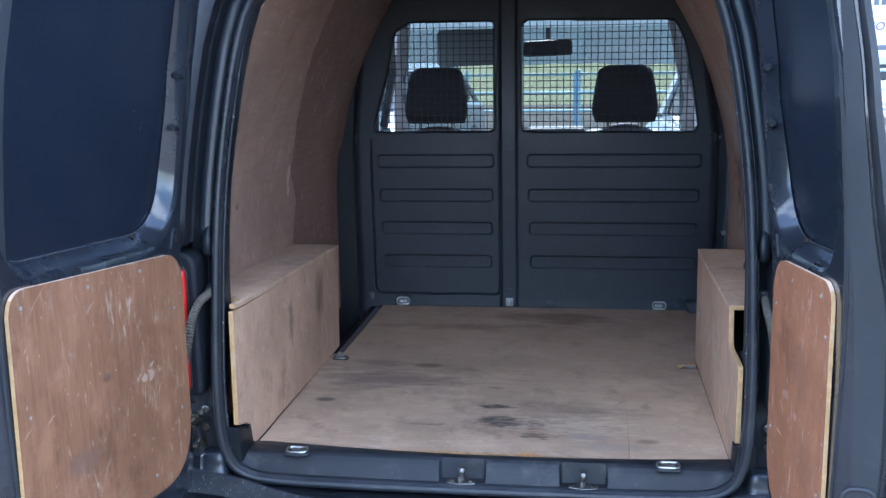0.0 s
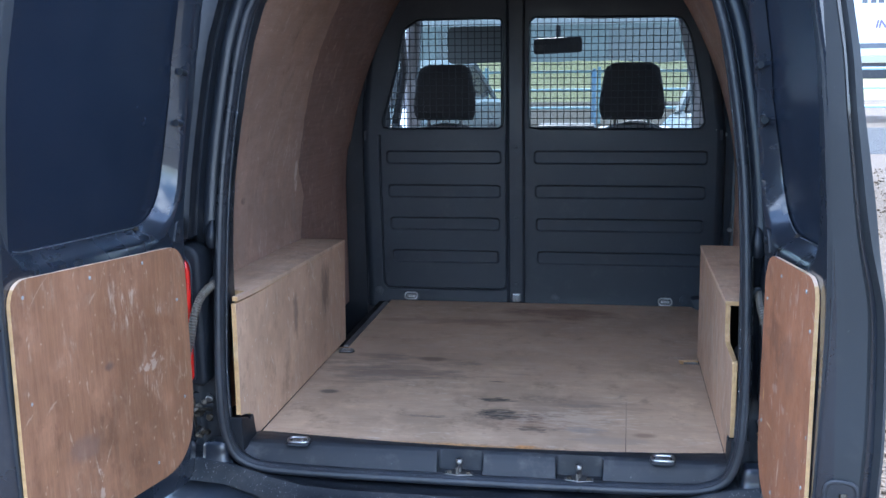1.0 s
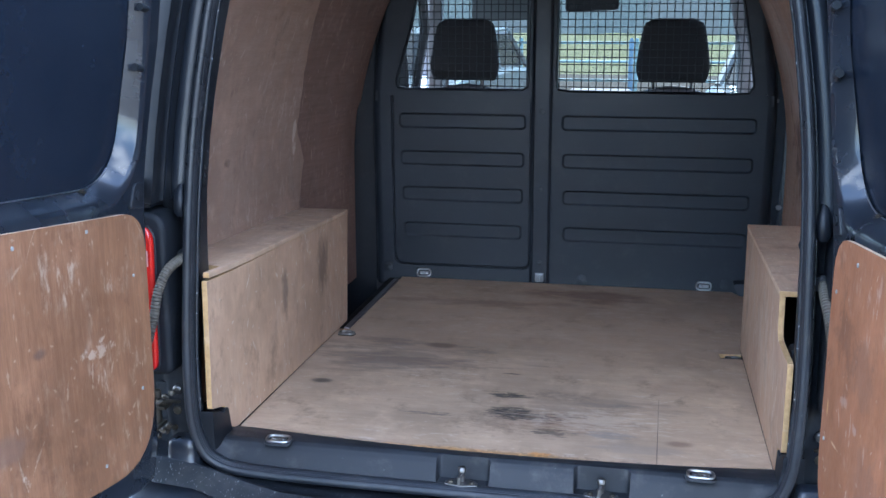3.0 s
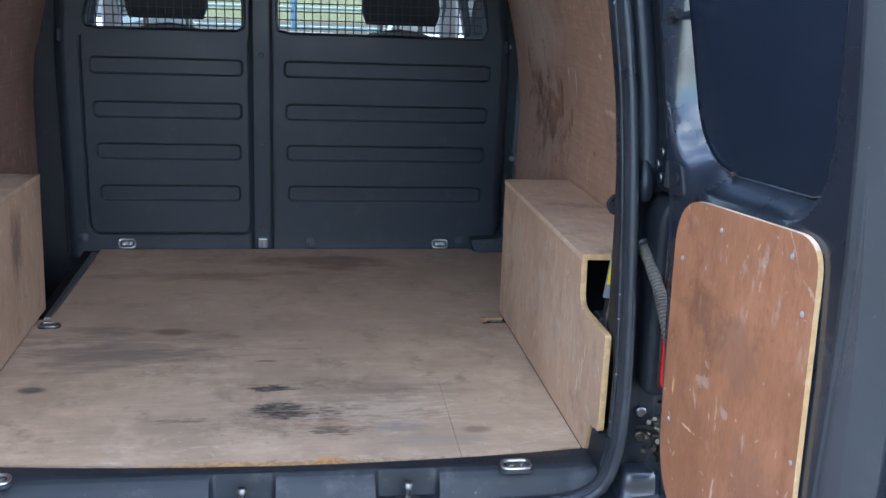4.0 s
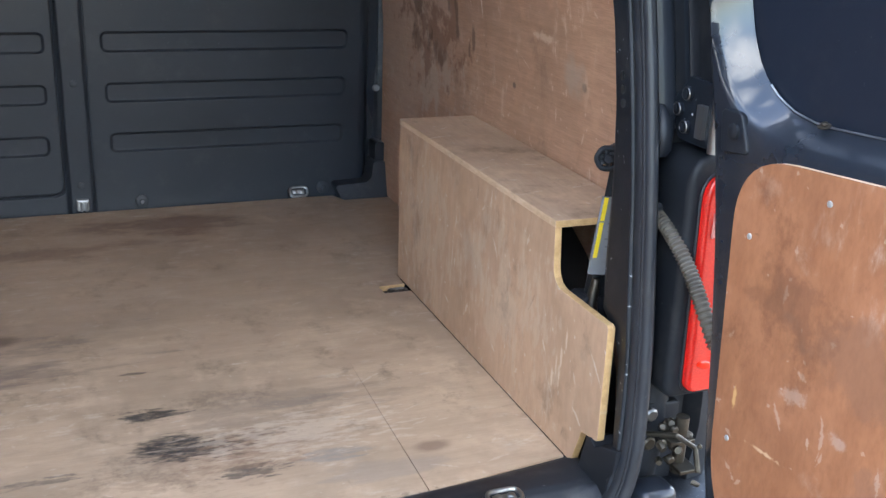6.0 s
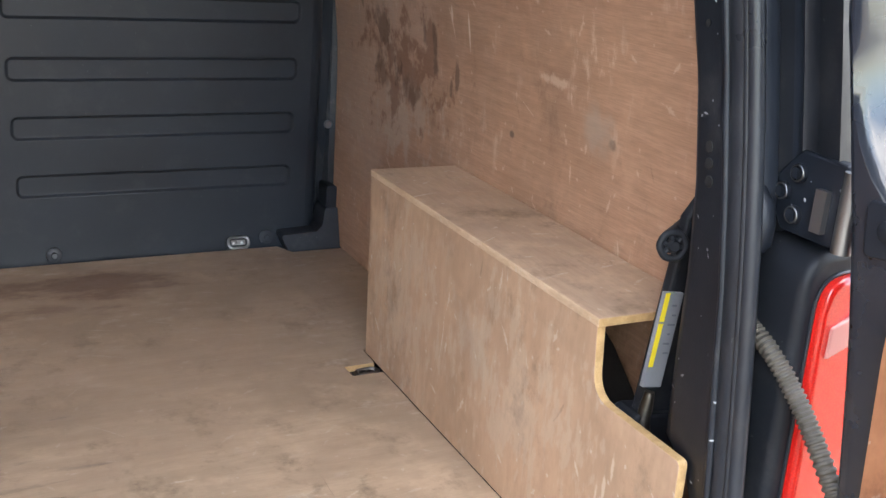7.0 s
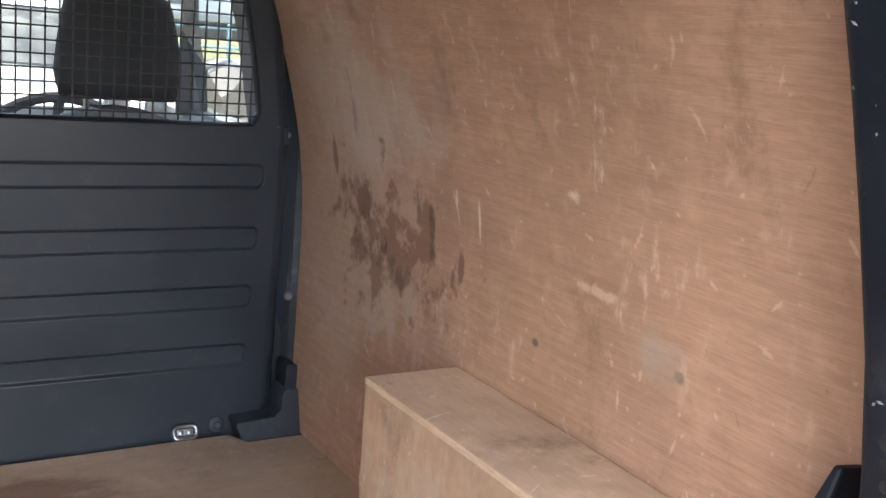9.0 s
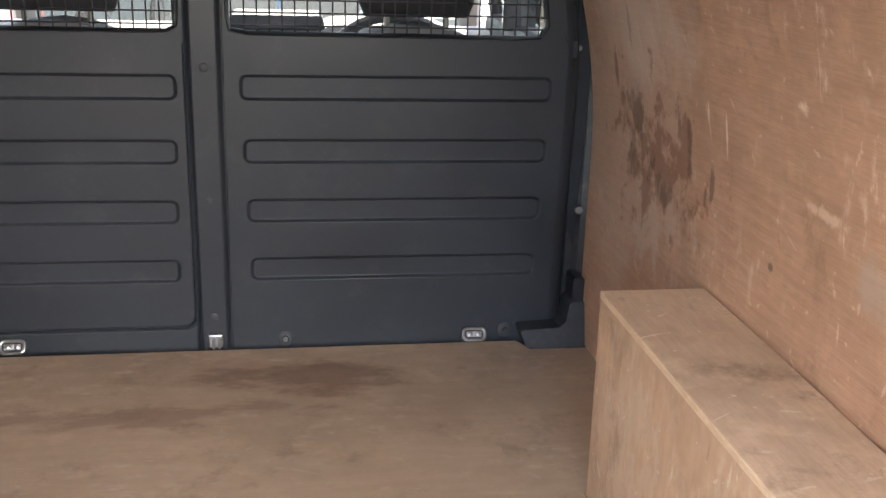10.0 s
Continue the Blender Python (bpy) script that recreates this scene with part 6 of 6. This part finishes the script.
# ---------------------------------------------------------------- outer shell and cab
for s in (1, -1):
    bm = bmesh.new()
    rows = []
    for z in (0.28, 0.5, 0.8, 1.1, 1.25, 1.45, 1.65, 1.80, 1.86):
        lean_in = 0.42 * max(0.0, z - 1.1) ** 2
        x = 0.855 - lean_in
        rows.append([(s * x, y, z) for y in (0.48, 0.9, 1.4, 1.82)])
    loft(bm, rows)
    o = part("side_panel", bm, M_PAINT, van, soft=True)
    sol = o.modifiers.new("thickness", "SOLIDIFY")
    sol.thickness, sol.offset = 0.02, 0
    # cab door: lower skin, sill rail and window frame
    bm = bmesh.new()
    box(bm, (min(s * 0.745, s * 0.855), 1.86, 0.32), (max(s * 0.745, s * 0.855), 3.02, 1.205))
    cd = part("cab_door", bm, M_PLASTIC, van, "dark cab door card", bevel=0.02)
    bm = bmesh.new()
    tube(bm, [(s * 0.80, 1.90, 1.2), (s * 0.72, 1.98, 1.50), (s * 0.66, 2.05, 1.70), (s * 0.64, 2.45, 1.735), (s * 0.70, 2.85, 1.48), (s * 0.79, 3.05, 1.2)], 0.022, 8)
    part("door_window_frame", bm, M_PLASTIC, cd, soft=True)
    bm = bmesh.new()
    v = [bm.verts.new(p) for p in ((s * 0.80, 1.92, 1.2), (s * 0.665, 2.06, 1.70), (s * 0.645, 2.45, 1.73), (s * 0.705, 2.85, 1.48), (s * 0.795, 3.05, 1.2))]
    bm.faces.new(v)
    g = part("door_glass", bm, M_GLASS, cd)
    g.visible_shadow = False
    # middle pillar
    bm = bmesh.new()
    loft(bm, [[(s * (0.83 - d), 1.86, z), (s * (0.715 - d), 1.87, z), (s * (0.69 - d), 1.95, z), (s * (0.83 - d), 2.02, z)] for z, d in ((0.5, 0), (1.2, 0.0), (1.45, 0.045), (1.70, 0.12), (1.82, 0.18))], True)
    part("middle_pillar", bm, M_LINER, van, soft=True)
    # upright between the door window and its front quarter light
    bm = bmesh.new()
    rows = []
    for i in range(9):
        z = mix(1.19, 1.62, i / 8)
        h = mix(0.046, 0.022, ease((z - 1.24) / 0.22))
        x = 0.772 - 0.02 * i / 8
        rows.append([(s * (x - h), 2.62, z), (s * x, 2.60, z), (s * (x + h), 2.62, z), (s * x, 2.65, z)])
    loft(bm, rows, True, True)
    part("window_divider", bm, M_FABRIC, cd, "dark upright in the door window", soft=True)
    # windscreen pillar
    bm = bmesh.new()
    tube(bm, [(s * 0.76, 3.42, 1.08), (s * 0.70, 3.05, 1.42), (s * 0.60, 2.62, 1.735)], [0.045, 0.038, 0.035], 8)
    part("windscreen_pillar", bm, M_LINER, van, soft=True)
    # wing mirror
    bm = bmesh.new()
    bmesh.ops.create_uvsphere(bm, u_segments=16, v_segments=10, radius=1)
    bmesh.ops.transform(bm, matrix=Matrix.Translation((s * 0.97, 2.92, 1.24)) @ Matrix.Diagonal((0.115, 0.075, 0.10, 1)), verts=bm.verts)
    mi = part("wing_mirror", bm, M_PAINT, van, soft=True)
    bm = bmesh.new()
    prism(bm, rounded([(s * 0.97 - 0.085, 1.17, 0.03), (s * 0.97 + 0.085, 1.17, 0.03), (s * 0.97 + 0.08, 1.315, 0.03), (s * 0.97 - 0.08, 1.315, 0.03)], 4), "y", 2.845, 2.85)
    part("mirror_glass", bm, material("mirror_glass", 0.02, 1.0, (0.85, 0.88, 0.9))[0], mi)
    # road wheels
    for y in (0.95, 3.55):
        bm = bmesh.new()
        prof = ((0.0, 0.20), (0.0, 0.285), (0.02, 0.31), (0.06, 0.318), (0.15, 0.318), (0.19, 0.30), (0.20, 0.20))
        rows = []
        for k in range(29):
            a = 2 * math.pi * k / 28
            rows.append([(s * (0.86 - d), y + r * math.cos(a), 0.318 + r * math.sin(a)) for d, r in prof])
        loft(bm, rows)
        wh = part("wheel", bm, M_RUBBER, van, "black road tyre", soft=True)
        bm = bmesh.new()
        disc(bm, (s * 0.72, y, 0.318), (s, 0, 0), 0.20, 0.12, 24)
        part("rim", bm, M_ALU, wh, soft=True)

bm = bmesh.new()
rows = []
for i in range(15):
    y = mix(0.24, 2.66, i / 14)
    rows.append([(x, y, 1.885 - 0.05 * (abs(x) / 0.7) ** 3 - 0.10 * max(0, (y - 2.1) / 0.56) ** 2) for x in [mix(-0.66, 0.66, k / 10) for k in range(11)]])
loft(bm, rows)
o = part("roof", bm, M_PAINT, van, soft=True)
sol = o.modifiers.new("thickness", "SOLIDIFY")
sol.thickness, sol.offset = 0.02, -1
bm = bmesh.new()
box(bm, (-0.56, 0.255, 1.765), (0.545, 0.36, 1.86))
part("rear_header", bm, M_PAINT, van, bevel=0.01)
bm = bmesh.new()
loft(bm, [[(x, y, z) for x in (-0.64, -0.3, 0.0, 0.3, 0.64)] for y, z in ((1.80, 1.79), (2.2, 1.775), (2.5, 1.745), (2.62, 1.715), (2.60, 1.74))])
part("headliner", bm, M_LINER, van, "grey cab roof lining", soft=True)
bm = bmesh.new()
v = [bm.verts.new(p) for p in ((-0.76, 3.42, 1.06), (0.76, 3.42, 1.06), (0.60, 2.62, 1.735), (-0.60, 2.62, 1.735))]
bm.faces.new(v)
o = part("windscreen", bm, M_GLASS, van, "windscreen, tinted dark to dim the yard")
o.visible_shadow = False
bm = bmesh.new()
rows = []
for i in range(9):
    x = mix(-0.80, 0.80, i / 8)
    c = 0.05 * (1 - (x / 0.8) ** 2)
    rows.append([(x, 3.40, 1.06), (x, 3.50 + c, 1.05), (x, 3.9 + c, 1.0), (x, 4.22 + c, 0.86), (x, 4.33 + c, 0.62), (x, 4.33 + c, 0.28)])
loft(bm, rows)
part("bonnet", bm, M_PAINT, van, soft=True)

# dashboard with its vents, wheel, mirror, visors
bm = bmesh.new()
rows = []
for i in range(25):
    x = mix(-0.74, 0.74, i / 24)
    hood = 0.045 * ease((0.24 - abs(x - 0.40)) / 0.1)
    rows.append([(x, 3.42, 1.10), (x, 3.15, 1.15 + hood * 0.3), (x, 2.93, 1.165 + hood * 0.7), (x, 2.86, 1.145 + hood * 0.7), (x, 2.85, 1.00), (x, 2.88, 0.80), (x, 2.95, 0.55)])
loft(bm, rows)
dash = part("dashboard", bm, M_DASH, van, "grey plastic dashboard", soft=True)
for x in (-0.07, 0.11):
    bm = bmesh.new()
    prism(bm, rounded([(x - 0.075, 1.055, 0.01), (x + 0.075, 1.055, 0.01), (x + 0.075, 1.125, 0.01), (x - 0.075, 1.125, 0.01)], 3), "y", 2.835, 2.86)
    vent = part("air_vent", bm, M_PLASTIC, dash, "black slatted air vent", bevel=0.003)
    for k in range(5):
        bm = bmesh.new()
        box(bm, (x - 0.068, 2.828, 1.063 + 0.0125 * k), (x + 0.068, 2.836, 1.068 + 0.0125 * k))
        part("slat", bm, M_DASH, vent)
bm = bmesh.new()
prism(bm, rounded([(-0.065, 1.160, 0.01), (0.225, 1.160, 0.01), (0.215, 1.205, 0.015), (-0.055, 1.205, 0.015)], 4), "y", 2.84, 3.02)
part("dash_tray", bm, M_PLASTIC, dash, "black tray on the dashboard", bevel=0.006)
bm = bmesh.new()
c = Vector((0.40, 2.62, 1.07))
tiltm = Matrix.Rotation(radians(-62), 3, "X")
tube(bm, [c + tiltm @ Vector((math.cos(a) * 0.185, math.sin(a) * 0.185, 0)) for a in [i * math.pi / 18 for i in range(36)]], 0.015, 8, closed=True)
sw = part("steering_wheel", bm, M_PLASTIC, van, "black steering wheel", soft=True)
bm = bmesh.new()
for an in (0.2, math.pi - 0.2, -math.pi / 2):
    tube(bm, [c + tiltm @ Vector((math.cos(an) * 0.05, math.sin(an) * 0.05, -0.02)), c + tiltm @ Vector((math.cos(an) * 0.18, math.sin(an) * 0.18, 0))], 0.014, 8)
disc(bm, c + tiltm @ Vector((0, 0, -0.03)), tiltm @ Vector((0, 0, 1)), 0.075, 0.03, 18, 1)
part("spokes", bm, M_PLASTIC, sw, soft=True)
bm = bmesh.new()
prism(bm, rounded([(-0.055, 1.538, 0.018), (0.162, 1.546, 0.018), (0.162, 1.616, 0.02), (-0.055, 1.608, 0.02)], 5), "y", 2.58, 2.62)
rm = part("interior_mirror", bm, M_PLASTIC, van, "black rear-view mirror", bevel=0.006)
bm = bmesh.new()
tube(bm, [(0.05, 2.62, 1.58), (0.05, 2.68, 1.62), (0.05, 2.70, 1.665)], 0.012, 8)
part("stem", bm, M_PLASTIC, rm, soft=True)
for x in (0.36,):
    bm = bmesh.new()
    prism(bm, rounded([(x - 0.20, 2.40, 0.03), (x + 0.20, 2.40, 0.03), (x + 0.20, 2.58, 0.03), (x - 0.20, 2.58, 0.03)], 4), "z", lambda u, v: 1.745 - 0.18 * (v - 2.38) , lambda u, v: 1.725 - 0.18 * (v - 2.38))
    part("sun_visor", bm, M_LINER, van, bevel=0.005)
bm = bmesh.new()
prism(bm, rounded([(-0.44, 1.50, 0.03), (-0.085, 1.51, 0.03), (-0.085, 1.665, 0.03), (-0.44, 1.665, 0.03)], 5), "y", 2.555, 2.575)
part("sun_visor", bm, M_VISOR, van, "dark grey sun visor folded down", bevel=0.006)
bm = bmesh.new()
box(bm, (-0.74, 1.82, 0.36), (0.74, 3.3, 0.40))
part("cab_floor", bm, M_DARK, van)


def seat(cx, label):
    e = thing("seat", (cx, 2.1, 0.40), label, "seat", "cab seats")
    y0 = 1.83
    # headrest: rounded trapezoid pad
    bm = bmesh.new()
    rows = []
    for k in range(13):
        t = k / 12
        z = mix(1.296, 1.506, 1 - (1 - t) ** 1.5)
        hw = mix(0.126, 0.090, t ** 1.2) * (1 - 0.30 * ease((t - 0.74) / 0.26) ** 1.6 - 0.14 * ease((0.14 - t) / 0.14))
        dp = 0.045 * math.sqrt(max(0.05, 1 - (2 * t - 1) ** 6))
        rows.append([(cx + hw * math.copysign(abs(math.cos(a)) ** 0.6, math.cos(a)), y0 + dp * math.copysign(abs(math.sin(a)) ** 0.7, math.sin(a)) + 0.03 * t, z) for a in [i * math.pi / 12 for i in range(24)]])
    loft(bm, rows, True, True)
    part("headrest", bm, M_FABRIC, e, "black fabric headrest", soft=True, flat_angle=80)
    for sx in (-1, 1):
        bm = bmesh.new()
        tube(bm, [(cx + sx * 0.062, y0, 1.20), (cx + sx * 0.062, y0, 1.31)], 0.006, 8)
        part("headrest_post", bm, M_CHROME, e, soft=True)
        bm = bmesh.new()
        disc(bm, (cx + sx * 0.062, y0, 1.238), (0, 0, 1), 0.016, 0.014, 10, 1)
        part("post_socket", bm, M_PLASTIC, e, soft=True)
    bm = bmesh.new()
    rows = []
    for k in range(15):
        t = k / 14
        z = mix(0.62, 1.282, t)
        hw = mix(0.235, 0.225, t) * (1 - 0.55 * ease((t - 0.86) / 0.14) ** 2)
        dp = mix(0.085, 0.055, t)
        rows.append([(cx + hw * math.copysign(abs(math.cos(a)) ** 0.5, math.cos(a)), y0 + 0.16 * (1 - t) + dp * math.copysign(abs(math.sin(a)) ** 0.6, math.sin(a)), z - 0.02 * abs(math.cos(a)) * t) for a in [i * math.pi / 12 for i in range(24)]])
    loft(bm, rows, True, True)
    part("backrest", bm, M_LINER, e, "grey backed seat backrest", soft=True, flat_angle=80)
    bm = bmesh.new()
    prism(bm, rounded([(cx - 0.25, 2.08, 0.06), (cx + 0.25, 2.08, 0.06), (cx + 0.25, 2.6, 0.1), (cx - 0.25, 2.6, 0.1)], 5), "z", 0.46, 0.66)
    part("cushion", bm, M_FABRIC, e, bevel=0.03)
    bm = bmesh.new()
    box(bm, (cx - 0.2, 2.1, 0.40), (cx + 0.2, 2.55, 0.46))
    part("seat_base", bm, M_PLASTIC, e)


seat(-0.338, "dark cab seat with a padded headrest")
seat(0.370, "dark driver's seat with a padded headrest")

# ---------------------------------------------------------------- yard beyond the van


def parked_car(at, turn, paint, label):
    e = thing("car", at, label, "car", "cars parked across the yard")
    T = Matrix.Translation(at) @ Matrix.Rotation(radians(turn), 4, "Z")

    def add(name, bm, mat, parent, lab="", soft=True, bevel=0.0):
        bmesh.ops.transform(bm, matrix=T, verts=bm.verts)
        return part(name, bm, mat, parent, lab, soft=soft, bevel=bevel, flat_angle=35)
    body = [(-2.05, 0.25), (-2.10, 0.55), (-2.02, 0.78), (-1.2, 0.93), (0.9, 0.98), (1.95, 0.92), (2.05, 0.60), (2.02, 0.25)]
    bm = bmesh.new()
    for a, b, h in ((-0.86, 0.86, 0),):
        prism(bm, body, "y", a, b)
    add("body", bm, paint, e, soft=False, bevel=0.06)
    cabin = [(-1.15, 0.92), (-0.45, 1.40), (0.9, 1.45), (1.75, 0.95)]
    bm = bmesh.new()
    prism(bm, cabin, "y", -0.74, 0.74)
    add("cabin_glass", bm, M_TIN, e, "dark car windows", soft=False, bevel=0.05)
    bm = bmesh.new()
    prism(bm, [(-0.50, 1.38), (-0.40, 1.43), (0.92, 1.48), (1.05, 1.42), (0.9, 1.40), (-0.3, 1.37)], "y", -0.72, 0.72)
    add("car_roof", bm, paint, e, soft=False, bevel=0.02)
    for sy in (-1, 1):
        for x0, z0, x1, z1 in ((-1.2, 0.92, -0.45, 1.40), (0.35, 0.95, 0.35, 1.42), (1.80, 0.94, 0.95, 1.44)):
            bm = bmesh.new()
            tube(bm, [(x0, sy * 0.77, z0), (x1, sy * 0.70, z1)], 0.04, 6)
            add("roof_pillar", bm, paint, e)
        bm = bmesh.new()
        prism(bm, rounded([(sy * 0.52, 0.58, 0.04), (sy * 0.82, 0.60, 0.04), (sy * 0.80, 0.76, 0.04), (sy * 0.52, 0.72, 0.04)], 4), "x", -2.115, -2.0)
        add("headlight", bm, M_CLEAR, e, "clear headlight", bevel=0.01)
        for x in (-1.3, 1.35):
            bm = bmesh.new()
            tube(bm, [(x, sy * 0.66, 0.31), (x, sy * 0.875, 0.31)], 0.31, 22)
            w_ = add("wheel", bm, M_RUBBER, e)
            bm = bmesh.new()
            tube(bm, [(x, sy * 0.86, 0.31), (x, sy * 0.885, 0.31)], 0.20, 18)
            add("rim", bm, M_ALU, w_)
    bm = bmesh.new()
    box(bm, (-2.12, -0.5, 0.40), (-2.06, 0.5, 0.52))
    add("grille", bm, M_PLASTIC, e, soft=False, bevel=0.01)


M_SILVER = painted("silver_car_paint", (0.17, 0.185, 0.19), 0.3, coat=0.7, grit=0.05)
M_PALE = painted("pale_blue_car_paint", (0.20, 0.25, 0.265), 0.3, coat=0.7, grit=0.05)
parked_car((2.0, 9.5, 0), 75, M_SILVER, "silver hatchback parked ahead of the van")
parked_car((-2.4, 11.0, 0), 82, M_PALE, "pale blue hatchback parked ahead of the van")
parked_car((4.6, 8.0, 0), 60, M_PALE, "pale blue car parked beside the silver one")


def grass_bank():
    m, nt, b = material("dry_grass", 0.9)
    n = fbm(nt, coords(nt), 1.6, 8, 0.7)
    nt.links.new(blend(nt, span(nt, n, 0.3, 0.7), (0.34, 0.33, 0.14), (0.44, 0.40, 0.20)), b.inputs["Base Color"])
    bump(nt, b, fbm(nt, coords(nt), 30.0, 5, 0.7), 1.0, 0.1)
    bm = bmesh.new()
    rng = random.Random(3)
    rows = []
    for i in range(121):
        x = mix(-45, 60, i / 120)
        row = []
        for k in range(11):
            t = k / 10
            row.append((x, 30 + 14 * t, 1.35 * ease(t) * (0.85 + 0.3 * noise.noise(Vector((x * 0.15, t * 2, 0)))) - 0.05 + 0.12 * rng.random() * t))
        rows.append(row)
    loft(bm, rows)
    tagged(part("grass_bank", bm, m, None, soft=True), "dry yellow-green grass bank behind the yard", "grass bank", kind="structure")


grass_bank()


def warehouse():
    pale = painted("pale_green_cladding", (0.42, 0.47, 0.46), 0.5, grit=0.08)
    y, x0, x1, h = 62.0, -48.0, 62.0, 7.0
    e = thing("warehouse", (5, y, 0), "long pale clad warehouse beyond the grass bank", "building")
    bm = bmesh.new()
    box(bm, (x0, y, 0), (x1, y + 20, h))
    wl = part("wall", bm, pale, e)
    for z, t_, mt in ((3.3, 0.5, M_WHITE), (5.2, 0.35, M_WHITE)):
        bm = bmesh.new()
        box(bm, (x0, y - 0.08, z), (x1, y - 0.01, z + t_))
        part("white_band", bm, mt, wl)
    for k in range(10):
        bm = bmesh.new()
        x = x0 + 6 + 10.5 * k
        box(bm, (x, y - 0.12, 0), (x + 4.2, y - 0.01, 3.1))
        part("shutter_door", bm, M_ALU, wl, "grey roller shutter door")
    bm = bmesh.new()
    prism(bm, [(y - 0.6, h), (y + 10, h + 1.6), (y + 20.6, h), (y + 20, h - 0.1), (y, h - 0.1)], "x", x0 - 0.5, x1 + 0.5)
    part("roof", bm, M_LABEL, e)


warehouse()


def rail_fence():
    teal = painted("pale_blue_rail_paint", (0.42, 0.62, 0.68), 0.5)
    e = thing("rail_fence", (0, 21, 0), "pale blue metal rail fence along the yard", "fence")
    for k in range(17):
        bm = bmesh.new()
        x = -20 + 2.5 * k
        box(bm, (x - 0.04, 20.96, 0), (x + 0.04, 21.04, 1.25))
        part("post", bm, teal, e, bevel=0.01)
    for z in (0.35, 0.75, 1.15):
        bm = bmesh.new()
        tube(bm, [(-20, 20.94, z), (20, 20.94, z)], 0.03, 8)
        part("rail", bm, teal, e, soft=True)
    blue = painted("blue_post_paint", (0.24, 0.40, 0.58), 0.5)
    p = thing("marker_post", (0.05, 12, 0), "slim blue painted marker post", "post")
    bm = bmesh.new()
    tube(bm, [(0.05, 12, 0), (0.05, 12, 1.30), (0.05, 12, 1.34)], [0.032, 0.032, 0.015], 12)
    part("shaft", bm, blue, p, soft=True)
    bm = bmesh.new()
    disc(bm, (0.05, 12, 0), (0, 0, 1), 0.13, 0.05, 16, 1)
    part("foot_plate", bm, blue, p, soft=True)


rail_fence()


def banner():
    """White advertising panel on a dark frame at the yard's edge."""
    y, x0, x1, z0, z1 = 24.0, 4.4, 15.5, 1.40, 4.2
    e = thing("advertising_panel", (10, y, 0), "white advertising panel on a dark steel frame", "sign")
    bm = bmesh.new()
    box(bm, (x0, y, z0), (x1, y + 0.06, z1))
    face = part("panel", bm, M_WHITE, e, "white printed panel", bevel=0.01)
    bm = bmesh.new()
    box(bm, (x0 - 0.1, y - 0.04, z0 - 0.16), (x1 + 0.1, y + 0.10, z0 - 0.02))
    part("lower_rail", bm, M_ALU, e, "pale metal rail", bevel=0.01)
    bm = bmesh.new()
    box(bm, (x0 - 0.1, y, z0 - 0.55), (x1 + 0.1, y + 0.12, z0 - 0.17))
    part("beam", bm, M_PLASTIC, e, "dark steel beam", bevel=0.02)
    for x in (x0 + 0.6, (x0 + x1) / 2, x1 - 0.6):
        bm = bmesh.new()
        box(bm, (x - 0.07, y + 0.1, 0), (x + 0.07, y + 0.2, z1))
        part("leg", bm, M_PLASTIC, e)
    purple = painted("purple_print", (0.20, 0.16, 0.55), 0.5)

    def words(text, x, z, size, mat, nm):
        cu = bpy.data.curves.new(nm, "FONT")
        cu.body, cu.size, cu.shear, cu.extrude, cu.offset = text, size, 0.2, 0.004, 0.006
        tmp = bpy.data.objects.new(nm, cu)
        scene.collection.objects.link(tmp)
        dg = bpy.context.evaluated_depsgraph_get()
        me = bpy.data.meshes.new_from_object(tmp.evaluated_get(dg))
        bpy.data.objects.remove(tmp)
        bm = bmesh.new()
        bm.from_mesh(me)
        bmesh.ops.transform(bm, matrix=Matrix.Translation((x, y - 0.012, z)) @ Matrix.Rotation(radians(90), 4, "X"), verts=bm.verts)
        part(nm, bm, mat, face)
    words("IN TOWN", 6.42, 2.04, 0.275, purple, "slogan")
    for x, wd, z, h in ((6.1, 0.12, 2.62, 0.20), (6.3, 0.12, 2.62, 0.20), (6.47, 0.12, 2.62, 0.20), (6.64, 0.12, 2.62, 0.20), (6.9, 0.12, 2.62, 0.20), (7.07, 0.12, 2.62, 0.20), (7.24, 0.12, 2.62, 0.20), (7.41, 0.12, 2.62, 0.20), (5.9, 1.05, 1.57, 0.12), (7.05, 0.55, 1.57, 0.12)):
        bm = bmesh.new()
        box(bm, (x, y - 0.012, z), (x + wd, y - 0.001, z + h))
        part("print_bar", bm, M_INK, face)


banner()
